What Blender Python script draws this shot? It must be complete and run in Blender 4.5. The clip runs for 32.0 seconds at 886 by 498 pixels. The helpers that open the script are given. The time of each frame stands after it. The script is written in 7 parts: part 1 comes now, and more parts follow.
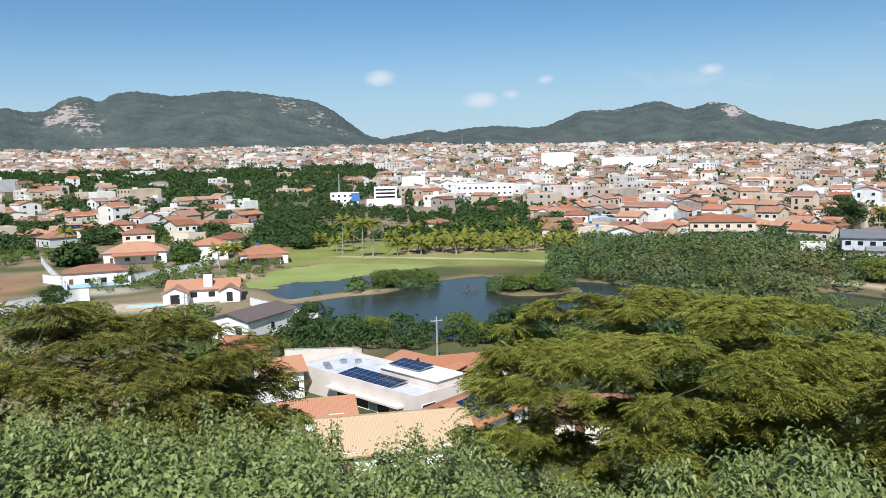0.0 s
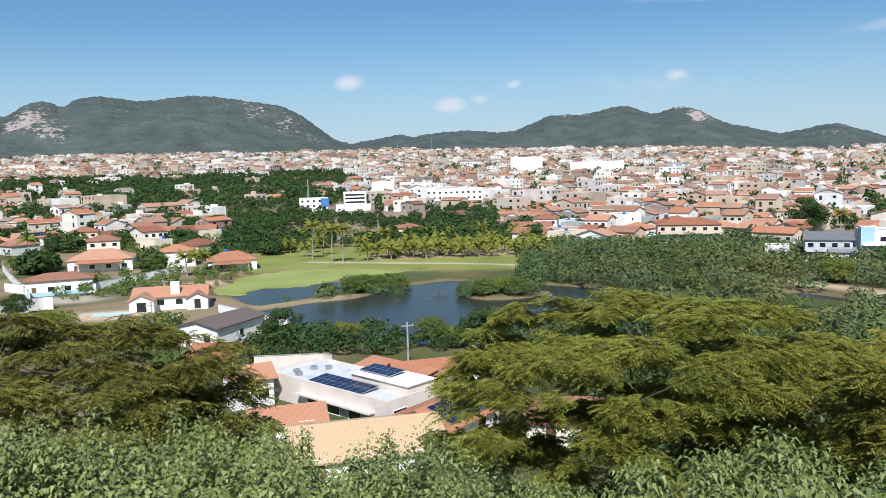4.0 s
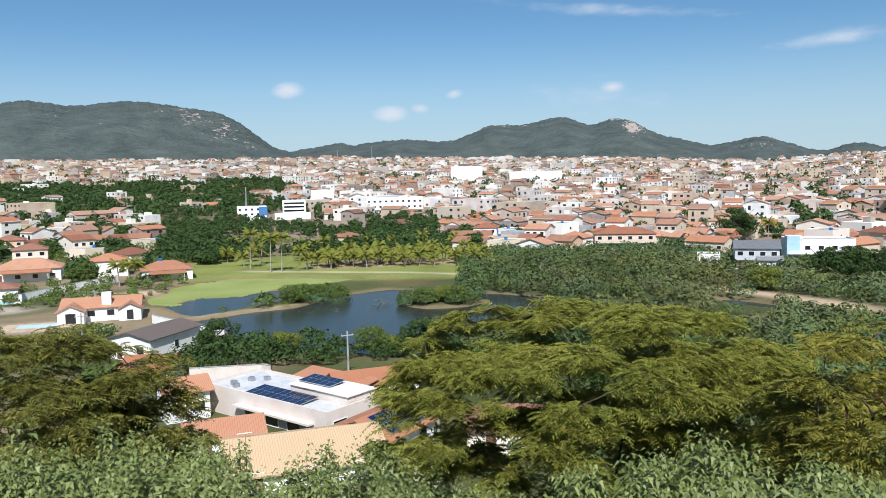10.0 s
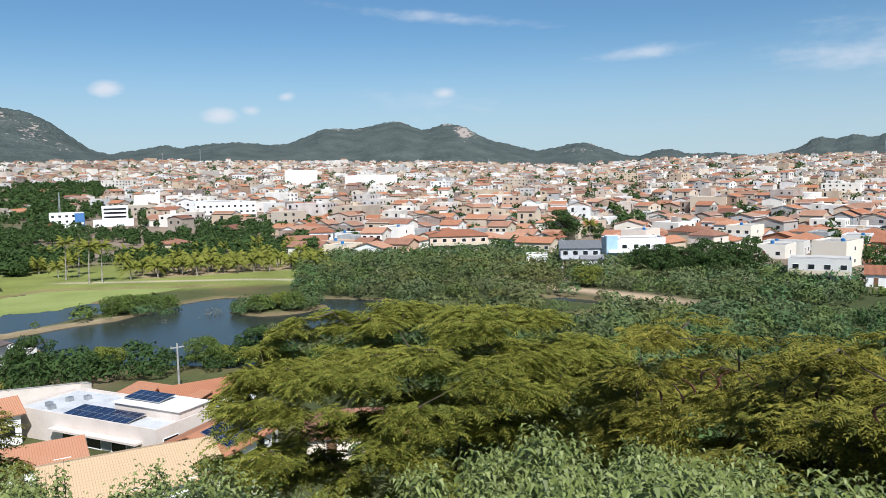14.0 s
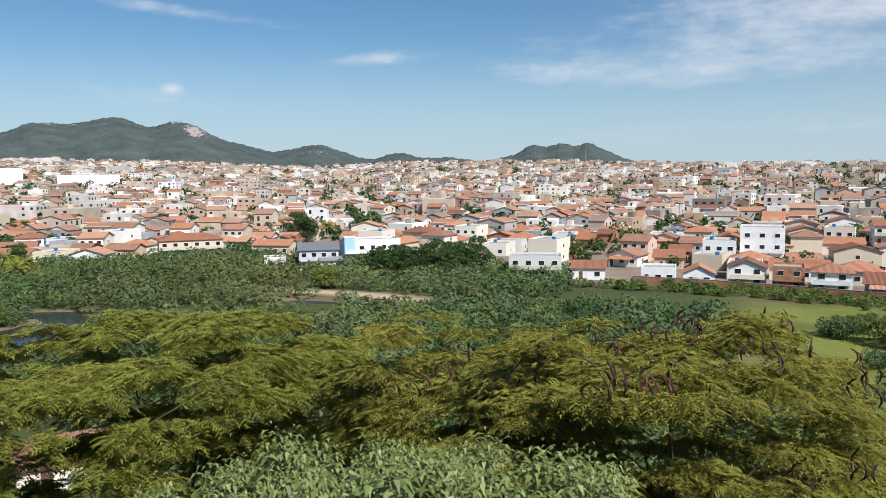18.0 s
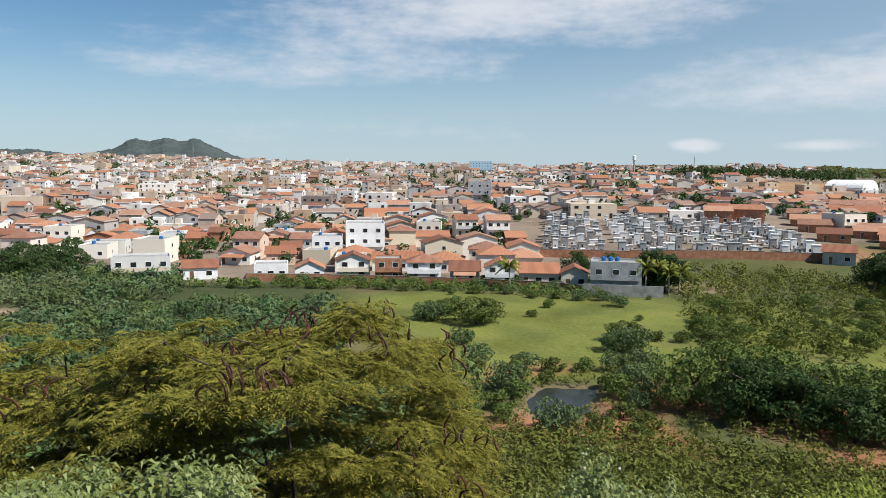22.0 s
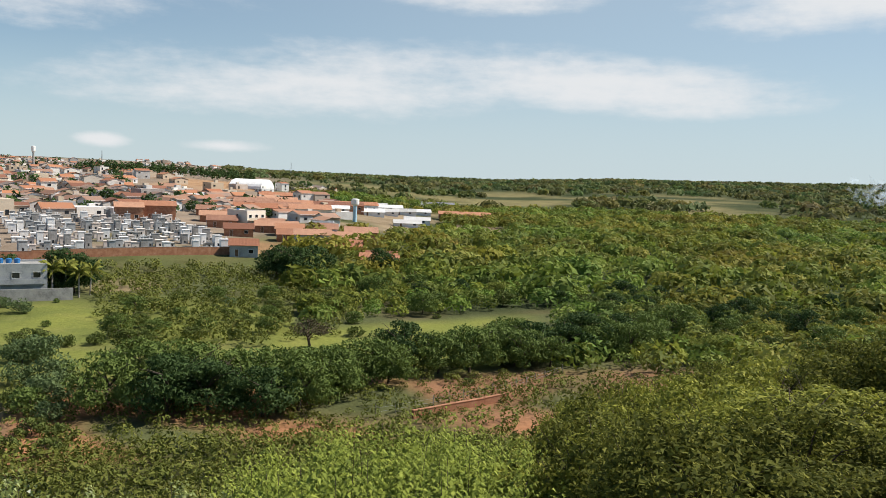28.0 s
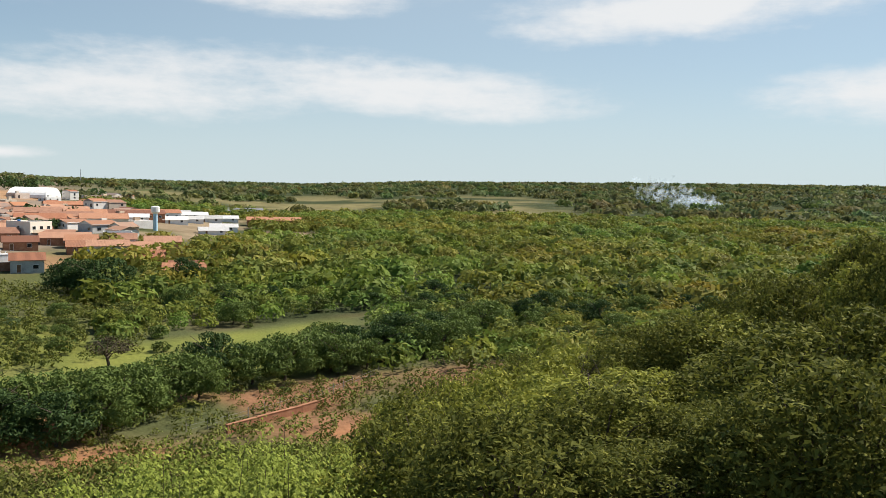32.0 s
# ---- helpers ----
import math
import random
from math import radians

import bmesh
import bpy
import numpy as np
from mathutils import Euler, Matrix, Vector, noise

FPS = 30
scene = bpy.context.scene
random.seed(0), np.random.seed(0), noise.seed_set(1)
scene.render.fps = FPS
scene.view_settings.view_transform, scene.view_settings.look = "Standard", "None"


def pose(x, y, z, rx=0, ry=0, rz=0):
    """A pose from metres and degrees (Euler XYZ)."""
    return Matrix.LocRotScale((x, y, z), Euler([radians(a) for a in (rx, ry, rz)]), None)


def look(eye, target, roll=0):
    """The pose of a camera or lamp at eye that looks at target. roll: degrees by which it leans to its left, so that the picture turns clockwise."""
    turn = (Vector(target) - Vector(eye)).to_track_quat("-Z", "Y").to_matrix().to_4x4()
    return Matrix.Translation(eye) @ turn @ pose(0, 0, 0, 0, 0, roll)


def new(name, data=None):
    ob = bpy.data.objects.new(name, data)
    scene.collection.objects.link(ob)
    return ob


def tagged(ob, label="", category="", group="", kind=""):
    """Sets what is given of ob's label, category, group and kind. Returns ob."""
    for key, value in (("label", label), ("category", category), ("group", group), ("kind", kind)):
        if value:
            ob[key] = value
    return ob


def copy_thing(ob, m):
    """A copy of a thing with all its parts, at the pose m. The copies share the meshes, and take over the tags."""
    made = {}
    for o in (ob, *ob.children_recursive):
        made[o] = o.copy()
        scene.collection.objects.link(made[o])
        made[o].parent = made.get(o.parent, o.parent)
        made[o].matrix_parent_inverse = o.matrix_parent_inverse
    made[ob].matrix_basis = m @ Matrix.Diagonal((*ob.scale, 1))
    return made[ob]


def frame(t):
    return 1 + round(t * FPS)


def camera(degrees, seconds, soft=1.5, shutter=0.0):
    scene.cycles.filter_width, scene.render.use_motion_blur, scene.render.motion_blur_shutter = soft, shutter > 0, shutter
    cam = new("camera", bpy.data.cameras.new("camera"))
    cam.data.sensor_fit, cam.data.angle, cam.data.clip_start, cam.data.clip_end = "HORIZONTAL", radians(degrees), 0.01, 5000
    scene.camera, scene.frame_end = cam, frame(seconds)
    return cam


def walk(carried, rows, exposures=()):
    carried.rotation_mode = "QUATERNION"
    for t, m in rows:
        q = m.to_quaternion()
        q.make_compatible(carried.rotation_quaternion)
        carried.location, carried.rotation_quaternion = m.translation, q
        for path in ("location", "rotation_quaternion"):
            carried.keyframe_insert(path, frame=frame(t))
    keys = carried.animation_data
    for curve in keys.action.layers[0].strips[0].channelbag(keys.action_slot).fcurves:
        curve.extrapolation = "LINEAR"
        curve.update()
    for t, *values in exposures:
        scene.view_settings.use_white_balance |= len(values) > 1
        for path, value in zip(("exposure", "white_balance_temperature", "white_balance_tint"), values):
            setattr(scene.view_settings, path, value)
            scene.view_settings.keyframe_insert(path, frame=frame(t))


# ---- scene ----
# ---- camera ----
cam = camera(59.5, 32.0, soft=0.5)
EYE = 27.0
ROWS = [
    (0.0, 83.75, 1.36, -0.15),
    (0.5, 83.81, 1.37, -0.09),
    (1.0, 83.85, 1.43, -0.10),
    (1.5, 83.82, 1.31, -0.42),
    (2.0, 83.90, 1.38, -0.83),
    (2.5, 83.98, 1.34, -1.37),
    (3.0, 83.92, 1.34, -1.45),
    (3.5, 83.99, 1.53, -1.84),
    (4.0, 84.04, 1.58, -2.39),
    (4.5, 83.85, 1.49, -3.28),
    (6.5, 84.26, 1.04, -2.86),
    (7.0, 84.18, 1.02, -2.80),
    (7.5, 84.27, 1.11, -3.14),
    (8.0, 84.30, 1.19, -3.37),
    (8.5, 84.31, 1.15, -4.14),
    (9.0, 84.37, 1.25, -5.28),
    (9.5, 84.48, 1.22, -6.03),
    (10.0, 84.59, 1.20, -6.77),
    (10.5, 84.57, 1.20, -7.39),
    (11.0, 84.62, 1.23, -8.25),
    (11.5, 84.55, 1.27, -8.35),
    (12.0, 84.56, 1.20, -10.01),
    (12.5, 84.52, 1.19, -12.58),
    (13.0, 84.48, 1.22, -13.97),
    (13.5, 84.50, 1.17, -15.99),
    (14.0, 84.63, 1.20, -18.84),
    (14.5, 84.39, 1.47, -20.27),
    (16.5, 84.37, 0.72, -28.46),
    (17.0, 84.42, 0.71, -32.17),
    (17.5, 84.43, 0.51, -35.43),
    (18.0, 84.49, 0.54, -38.02),
    (18.5, 84.45, 0.50, -40.66),
    (19.0, 84.76, 0.44, -44.64),
    (19.5, 84.68, 0.31, -49.25),
    (20.0, 84.59, 0.13, -52.61),
    (20.5, 84.60, -0.01, -57.34),
    (21.0, 84.55, -0.12, -59.76),
    (21.5, 84.42, -0.15, -62.68),
    (22.0, 84.27, -0.41, -66.15),
    (22.5, 84.37, -0.50, -69.06),
    (23.0, 84.43, -0.73, -73.95),
    (23.5, 84.41, -0.95, -78.06),
    (24.0, 84.53, -1.09, -82.05),
    (24.5, 84.67, -0.89, -84.87),
    (25.0, 84.56, -1.04, -88.50),
    (25.5, 84.52, -1.33, -91.90),
    (27.5, 84.84, -2.08, -102.53),
    (28.0, 85.04, -2.36, -107.66),
    (28.5, 85.11, -2.70, -113.44),
    (29.0, 85.62, -2.54, -119.22),
    (29.5, 86.03, -2.81, -126.30),
    (30.0, 86.21, -2.46, -131.02),
    (30.5, 86.30, -2.13, -132.73),
    (31.0, 85.77, -2.01, -130.19),
    (31.5, 85.70, -1.57, -125.27),
    (32.0, 85.75, -1.39, -121.59),
]

walk(cam, [(t, pose(0, 0, EYE, rx, ry, rz)) for t, rx, ry, rz in ROWS],
     exposures=[(0.0, 0.36, 5960, 10), (14.0, 0.35, 6000, 10), (20.0, 0.33, 6200, 10), (25.0, 0.36, 6450, 10), (28.0, 0.45, 6700, 10), (32.0, 0.54, 6800, 10)])

# ---- light ----
SUN_AZ, SUN_EL = 183.0, 48.0


def build_world():
    world = bpy.data.worlds.new("sky")
    scene.world = world
    world.use_nodes = True
    nt = world.node_tree
    nt.nodes.clear()
    N, L = nt.nodes.new, nt.links.new
    out, bg = N("ShaderNodeOutputWorld"), N("ShaderNodeBackground")
    sky = N("ShaderNodeTexSky")
    sky.sky_type, sky.sun_disc = "NISHITA", False
    sky.sun_elevation, sky.sun_rotation = radians(SUN_EL), radians(SUN_AZ)
    sky.altitude, sky.air_density, sky.dust_density, sky.ozone_density = 0, 0.95, 0.1, 3.0
    bg.inputs["Strength"].default_value = 0.068
    co = N("ShaderNodeTexCoord")
    sep = N("ShaderNodeSeparateXYZ")
    L(co.outputs["Generated"], sep.inputs[0])

    def m(op, a, b=None, c=None):
        n = N("ShaderNodeMath")
        n.operation = op
        for i, v in enumerate((a, b, c)):
            if v is None:
                continue
            if isinstance(v, (int, float)):
                n.inputs[i].default_value = v
            else:
                L(v, n.inputs[i])
        return n.outputs[0]
    az = m("MULTIPLY", m("ARCTAN2", sep.outputs[0], sep.outputs[1]), 57.2958)
    el = m("MULTIPLY", m("ARCSINE", sep.outputs[2]), 57.2958)
    flat = N("ShaderNodeCombineXYZ")
    L(az, flat.inputs[0]), L(el, flat.inputs[1])
    # cloud fields: azimuth, elevation, half width, half height, tilt, weight
    clouds = [(72, 11.5, 34, 4.2, 7, 1.0), (100, 7.0, 26, 3.4, 3, 1.0), (118, 7.4, 19, 2.6, -3, 1.25),
              (90, 15.5, 26, 3.5, 8, 0.9), (137, 12.6, 16, 2.6, 3, 1.2), (155, 7.2, 14, 2.8, 2, 1.3),
              (112, 13.5, 13, 1.8, 2, 1.0), (56, 7.6, 22, 2.4, 2, 0.75), (33, 8.3, 6.5, 0.8, 3, 0.55),
              (17.5, 11.4, 13, 0.7, -6, 0.55), (18, 5.6, 8, 1.8, 0, 0.5), (-4.2, 6.3, 1.5, 0.8, 4, 1.25),
              (3.0, 4.55, 1.7, 0.75, 0, 1.3), (5.2, 4.9, 1.0, 0.5, 0, 1.0), (7.7, 5.9, 0.9, 0.45, 10, 1.0),
              (40, 13.5, 18, 1.6, -5, 0.5), (84, 1.9, 2.2, 0.7, 0, 1.1), (92, 1.9, 4.0, 0.6, 0, 1.0),
              (140, 17.5, 60, 2.6, 0, 0.9), (60, 3.2, 30, 2.4, 0, 0.35), (19, 6.0, 1.3, 0.6, 0, 1.1)]
    total = None
    for a, e, w, h, tilt, k in clouds:
        mp = N("ShaderNodeMapping")
        mp.vector_type = "TEXTURE"
        mp.inputs["Location"].default_value = (a, e, 0)
        mp.inputs["Rotation"].default_value = (0, 0, radians(tilt))
        mp.inputs["Scale"].default_value = (w, h, 1)
        L(flat.outputs[0], mp.inputs["Vector"])
        g = N("ShaderNodeTexGradient")
        g.gradient_type = "SPHERICAL"
        L(mp.outputs[0], g.inputs[0])
        v = m("MULTIPLY", m("POWER", g.outputs["Fac"], 0.7), k)
        total = v if total is None else m("MAXIMUM", total, v)

    def noise_at(sx, sy, scale, detail, rough):
        mp = N("ShaderNodeMapping")
        mp.inputs["Scale"].default_value = (sx, sy, 1)
        mp.inputs["Rotation"].default_value = (0, 0, radians(-4))
        L(flat.outputs[0], mp.inputs["Vector"])
        n = N("ShaderNodeTexNoise")
        n.inputs["Scale"].default_value, n.inputs["Detail"].default_value = scale, detail
        n.inputs["Roughness"].default_value = rough
        L(mp.outputs[0], n.inputs["Vector"])
        return n.outputs["Fac"]
    n1 = noise_at(0.10, 0.42, 1.0, 8, 0.6)
    n2 = noise_at(0.5, 1.1, 1.0, 6, 0.6)
    fac = m("ADD", m("ADD", total, m("MULTIPLY", n1, 1.25)), m("MULTIPLY", n2, 0.55))
    rng = N("ShaderNodeMapRange")
    rng.interpolation_type = "SMOOTHSTEP"
    L(fac, rng.inputs["Value"])
    for nm, v in (("From Min", 1.12), ("From Max", 2.0), ("To Min", 0.0), ("To Max", 0.92)):
        rng.inputs[nm].default_value = v
    mix = N("ShaderNodeMix")
    mix.data_type = "RGBA"
    L(rng.outputs[0], mix.inputs["Factor"])
    mix.inputs["B"].default_value = (8.6, 8.9, 9.3, 1)
    haze = N("ShaderNodeMapRange")
    haze.interpolation_type = "SMOOTHERSTEP"
    L(el, haze.inputs["Value"])
    for nm, v in (("From Min", -1.0), ("From Max", 12.0), ("To Min", 0.78), ("To Max", 0.0)):
        haze.inputs[nm].default_value = v
    low = N("ShaderNodeMix")
    low.data_type = "RGBA"
    L(haze.outputs[0], low.inputs["Factor"])
    low.inputs["B"].default_value = (6.0, 7.2, 8.0, 1)
    tone = N("ShaderNodeMix")
    tone.data_type, tone.blend_type = "RGBA", "MULTIPLY"
    tone.inputs["Factor"].default_value = 1.0
    tone.inputs["B"].default_value = (0.80, 1.0, 1.05, 1)
    L(sky.outputs[0], tone.inputs["A"])
    veil = N("ShaderNodeMapRange")
    veil.interpolation_type = "SMOOTHSTEP"
    L(az, veil.inputs["Value"])
    for nm, v in (("From Min", 35.0), ("From Max", 130.0), ("To Min", 0.0), ("To Max", 0.55)):
        veil.inputs[nm].default_value = v
    thin = N("ShaderNodeMix")
    thin.data_type = "RGBA"
    L(veil.outputs[0], thin.inputs["Factor"]), L(tone.outputs["Result"], thin.inputs["A"])
    thin.inputs["B"].default_value = (6.0, 7.2, 8.0, 1)
    L(thin.outputs["Result"], low.inputs["A"])
    L(low.outputs["Result"], mix.inputs["A"])
    L(mix.outputs["Result"], bg.inputs["Color"])
    L(bg.outputs[0], out.inputs[0])


build_world()
sun_dir = Vector((math.sin(radians(SUN_AZ)) * math.cos(radians(SUN_EL)), math.cos(radians(SUN_AZ)) * math.cos(radians(SUN_EL)), math.sin(radians(SUN_EL))))
sun = new("sun", bpy.data.lights.new("sun", "SUN"))
sun.data.energy, sun.data.angle, sun.data.color = 5.0, radians(0.55), (1.0, 0.95, 0.88)
sun.matrix_world = look(sun_dir * 300, (0, 0, 0))


# ---- materials ----
def mat(name, cols, rough=0.85, scale=1.0, fine=8.0, bump=0.25, rnd="", metal=0.0, spec=0.3, translucent=0.0, attr="", bump_dist=0.05, mixin=0.72):
    """Two scales of noise through a ramp of colours; rnd shifts the ramp by object or island."""
    ma = bpy.data.materials.new(name)
    ma.use_nodes = True
    nt = ma.node_tree
    N, L = nt.nodes.new, nt.links.new
    bsdf = nt.nodes["Principled BSDF"]
    bsdf.inputs["Roughness"].default_value, bsdf.inputs["Metallic"].default_value = rough, metal
    bsdf.inputs["Specular IOR Level"].default_value = spec
    co = N("ShaderNodeTexCoord")
    src = co.outputs["Object"]
    big, small = N("ShaderNodeTexNoise"), N("ShaderNodeTexNoise")
    big.inputs["Scale"].default_value, big.inputs["Detail"].default_value = scale, 4
    small.inputs["Scale"].default_value, small.inputs["Detail"].default_value = fine, 5
    L(src, big.inputs["Vector"]), L(src, small.inputs["Vector"])
    add = N("ShaderNodeMath")
    add.operation = "MULTIPLY_ADD"
    L(small.outputs["Fac"], add.inputs[0])
    add.inputs[1].default_value = 0.45
    half = N("ShaderNodeMath")
    half.operation = "MULTIPLY_ADD"
    L(big.outputs["Fac"], half.inputs[0])
    half.inputs[1].default_value, half.inputs[2].default_value = 0.9, -0.18
    L(half.outputs[0], add.inputs[2])
    fac = add.outputs[0]
    if rnd:
        info = N("ShaderNodeObjectInfo") if rnd == "object" else N("ShaderNodeNewGeometry")
        r = info.outputs["Random"] if rnd == "object" else info.outputs["Random Per Island"]
        blend = N("ShaderNodeMix")
        blend.inputs["Factor"].default_value = mixin
        L(fac, blend.inputs["A"]), L(r, blend.inputs["B"])
        fac = blend.outputs["Result"]
    ramp = N("ShaderNodeValToRGB")
    els = ramp.color_ramp.elements
    lo, hi = (0.12, 0.88) if rnd else (0.28, 0.74)
    for i, c in enumerate(cols):
        p = lo + (hi - lo) * i / max(1, len(cols) - 1)
        e = els[i] if i < 2 else els.new(p)
        e.position = p
    for e, c in zip(sorted(els, key=lambda q: q.position), cols):
        e.color = (*c, 1)
    L(fac, ramp.inputs[0])
    colour = ramp.outputs[0]
    if attr:
        at = N("ShaderNodeAttribute")
        at.attribute_name = attr
        mul = N("ShaderNodeMix")
        mul.data_type, mul.blend_type = "RGBA", "MULTIPLY"
        mul.inputs["Factor"].default_value = 1.0
        L(at.outputs["Color"], mul.inputs["A"]), L(colour, mul.inputs["B"])
        colour = mul.outputs["Result"]
    L(colour, bsdf.inputs["Base Color"])
    if bump:
        b = N("ShaderNodeBump")
        b.inputs["Strength"].default_value, b.inputs["Distance"].default_value = bump, bump_dist
        L(small.outputs["Fac"], b.inputs["Height"]), L(b.outputs[0], bsdf.inputs["Normal"])
    if translucent:
        tr, mx = N("ShaderNodeBsdfTranslucent"), N("ShaderNodeMixShader")
        L(colour, tr.inputs["Color"])
        mx.inputs[0].default_value = translucent
        L(bsdf.outputs[0], mx.inputs[1]), L(tr.outputs[0], mx.inputs[2])
        L(mx.outputs[0], nt.nodes["Material Output"].inputs["Surface"])
    return ma


def tile_mat(name, cols, rib=4.5):
    """Clay tiles: ribs down the slope and courses across it, with per-object tone and dirt."""
    ma = mat(name, cols, 0.9, 0.35, 6.0, 0.3, "object", mixin=0.82)
    nt = ma.node_tree
    N, L = nt.nodes.new, nt.links.new
    uv = N("ShaderNodeUVMap")
    heights = []
    for direction, sc in (("X", rib), ("Y", 2.6)):
        w = N("ShaderNodeTexWave")
        w.bands_direction = direction
        w.inputs["Scale"].default_value, w.inputs["Distortion"].default_value = sc / 6.2832 * 2.0, 0.6
        w.inputs["Detail"].default_value = 1.0
        L(uv.outputs[0], w.inputs["Vector"])
        heights.append(w.outputs["Fac"])
    s = N("ShaderNodeMath")
    s.operation = "MULTIPLY_ADD"
    L(heights[1], s.inputs[0])
    s.inputs[1].default_value = 0.4
    L(heights[0], s.inputs[2])
    b = N("ShaderNodeBump")
    b.inputs["Strength"].default_value, b.inputs["Distance"].default_value = 0.8, 0.06
    L(s.outputs[0], b.inputs["Height"])
    L(b.outputs[0], nt.nodes["Principled BSDF"].inputs["Normal"])
    return ma


GROUND = mat("soil", [(0.75, 0.72, 0.68), (1.0, 1.0, 1.0), (1.25, 1.2, 1.1)], 0.95, 0.07, 1.3, 0.6, attr="soil", bump_dist=0.3, spec=0.05)
# scrub green, greyed and blued: the distance haze is in this colour
ROCKY = mat("hazy_mountain_scrub", [(0.042, 0.056, 0.053), (0.066, 0.083, 0.076), (0.092, 0.110, 0.098)], 0.95, 0.012, 0.06, 0.9, bump_dist=14.0)


def bare_rock(ma):
    """Pale granite where the scrub thins out, broken up by noise."""
    nt = ma.node_tree
    N, L = nt.nodes.new, nt.links.new
    bsdf = nt.nodes["Principled BSDF"]
    green = bsdf.inputs["Base Color"].links[0].from_socket
    at_, ns, co = N("ShaderNodeAttribute"), N("ShaderNodeTexNoise"), N("ShaderNodeAttribute")
    co.attribute_name = "slope_plan"
    at_.attribute_name = "soil"
    ns.inputs["Scale"].default_value, ns.inputs["Detail"].default_value, ns.inputs["Roughness"].default_value = 6.5, 9, 0.74
    L(co.outputs["Vector"], ns.inputs["Vector"])
    add, rg, mx = N("ShaderNodeMath"), N("ShaderNodeMapRange"), N("ShaderNodeMix")
    add.operation = "MULTIPLY_ADD"
    L(at_.outputs["Fac"], add.inputs[0])
    add.inputs[1].default_value = 0.22
    L(ns.outputs["Fac"], add.inputs[2])
    L(add.outputs[0], rg.inputs["Value"])
    rg.inputs["From Min"].default_value, rg.inputs["From Max"].default_value = 0.665, 0.715
    rg.inputs["To Max"].default_value = 0.8
    mx.data_type = "RGBA"
    L(rg.outputs[0], mx.inputs["Factor"]), L(green, mx.inputs["A"])
    mx.inputs["B"].default_value = (0.42, 0.35, 0.31, 1)
    L(mx.outputs["Result"], bsdf.inputs["Base Color"])


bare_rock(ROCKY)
WALL = mat("plaster_walls", [(0.58, 0.50, 0.38), (0.80, 0.78, 0.73), (0.62, 0.43, 0.30), (0.81, 0.79, 0.75), (0.70, 0.58, 0.40), (0.80, 0.79, 0.76), (0.50, 0.52, 0.53), (0.76, 0.69, 0.58)], 0.9, 0.4, 5.0, 0.15, "object", mixin=0.95)
WHITE = mat("white_plaster", [(0.66, 0.65, 0.62), (0.79, 0.78, 0.76), (0.83, 0.83, 0.82)], 0.85, 0.5, 5.0, 0.12)
PINK = mat("pale_pink_render", [(0.568, 0.490, 0.430), (0.654, 0.576, 0.516), (0.688, 0.619, 0.559)], 0.85, 0.4, 4.0, 0.1)
GREY = mat("grey_render", [(0.26, 0.27, 0.27), (0.38, 0.39, 0.39), (0.46, 0.46, 0.45)], 0.9, 0.5, 4.0, 0.2)
LIGHT_GREY = mat("light_grey_render", [(0.40, 0.41, 0.42), (0.52, 0.53, 0.54), (0.60, 0.60, 0.60)], 0.9, 0.5, 4.0, 0.15)
CONCRETE = mat("weathered_concrete", [(0.20, 0.19, 0.18), (0.34, 0.33, 0.31), (0.44, 0.42, 0.39)], 0.95, 0.6, 5.0, 0.3)
BRICK = mat("bare_brick", [(0.28, 0.12, 0.07), (0.38, 0.18, 0.10), (0.46, 0.25, 0.16)], 0.95, 0.9, 9.0, 0.4)
TILE = tile_mat("clay_tiles", [(0.22, 0.095, 0.058), (0.36, 0.15, 0.082), (0.44, 0.20, 0.11), (0.48, 0.26, 0.165), (0.27, 0.135, 0.09), (0.42, 0.19, 0.105)])
TAN_TILE = tile_mat("tan_tiles", [(0.50, 0.345, 0.20), (0.58, 0.415, 0.255), (0.63, 0.46, 0.29)])
DARK_TILE = tile_mat("dark_fibre_roof", [(0.07, 0.05, 0.045), (0.10, 0.075, 0.065), (0.14, 0.11, 0.10)])
GREY_ROOF = tile_mat("grey_fibre_roof", [(0.12, 0.13, 0.14), (0.17, 0.18, 0.19), (0.24, 0.24, 0.25)])
PALE_ROOF = tile_mat("pale_sheet_roof", [(0.50, 0.49, 0.46), (0.62, 0.61, 0.59), (0.72, 0.71, 0.69)])
GLASS = mat("dark_window_glass", [(0.012, 0.014, 0.017), (0.030, 0.034, 0.040)], 0.12, 0.5, 3.0, 0.0, "object", spec=0.6)
WOOD = mat("brown_wood", [(0.10, 0.055, 0.03), (0.18, 0.10, 0.055), (0.26, 0.16, 0.09)], 0.7, 1.0, 12.0, 0.3)
BARK = mat("bark", [(0.045, 0.032, 0.024), (0.09, 0.068, 0.05), (0.15, 0.12, 0.095)], 0.95, 1.5, 12.0, 0.7)
PALE_BARK = mat("palm_trunk_bark", [(0.20, 0.17, 0.14), (0.33, 0.30, 0.26), (0.42, 0.39, 0.34)], 0.95, 1.5, 9.0, 0.5)
BLUE = mat("blue_plastic", [(0.02, 0.12, 0.32), (0.04, 0.20, 0.46)], 0.45, 0.8, 4.0, 0.05)
BLUE_PAINT = mat("pale_blue_paint", [(0.34, 0.52, 0.64), (0.44, 0.62, 0.72)], 0.8, 0.5, 4.0, 0.1)
DEEP_BLUE = mat("deep_blue_paint", [(0.05, 0.14, 0.33), (0.08, 0.20, 0.42)], 0.7, 0.4, 3.0, 0.1)
RED_PAINT = mat("red_paint", [(0.36, 0.05, 0.05), (0.46, 0.08, 0.07)], 0.7, 0.4, 3.0, 0.1)
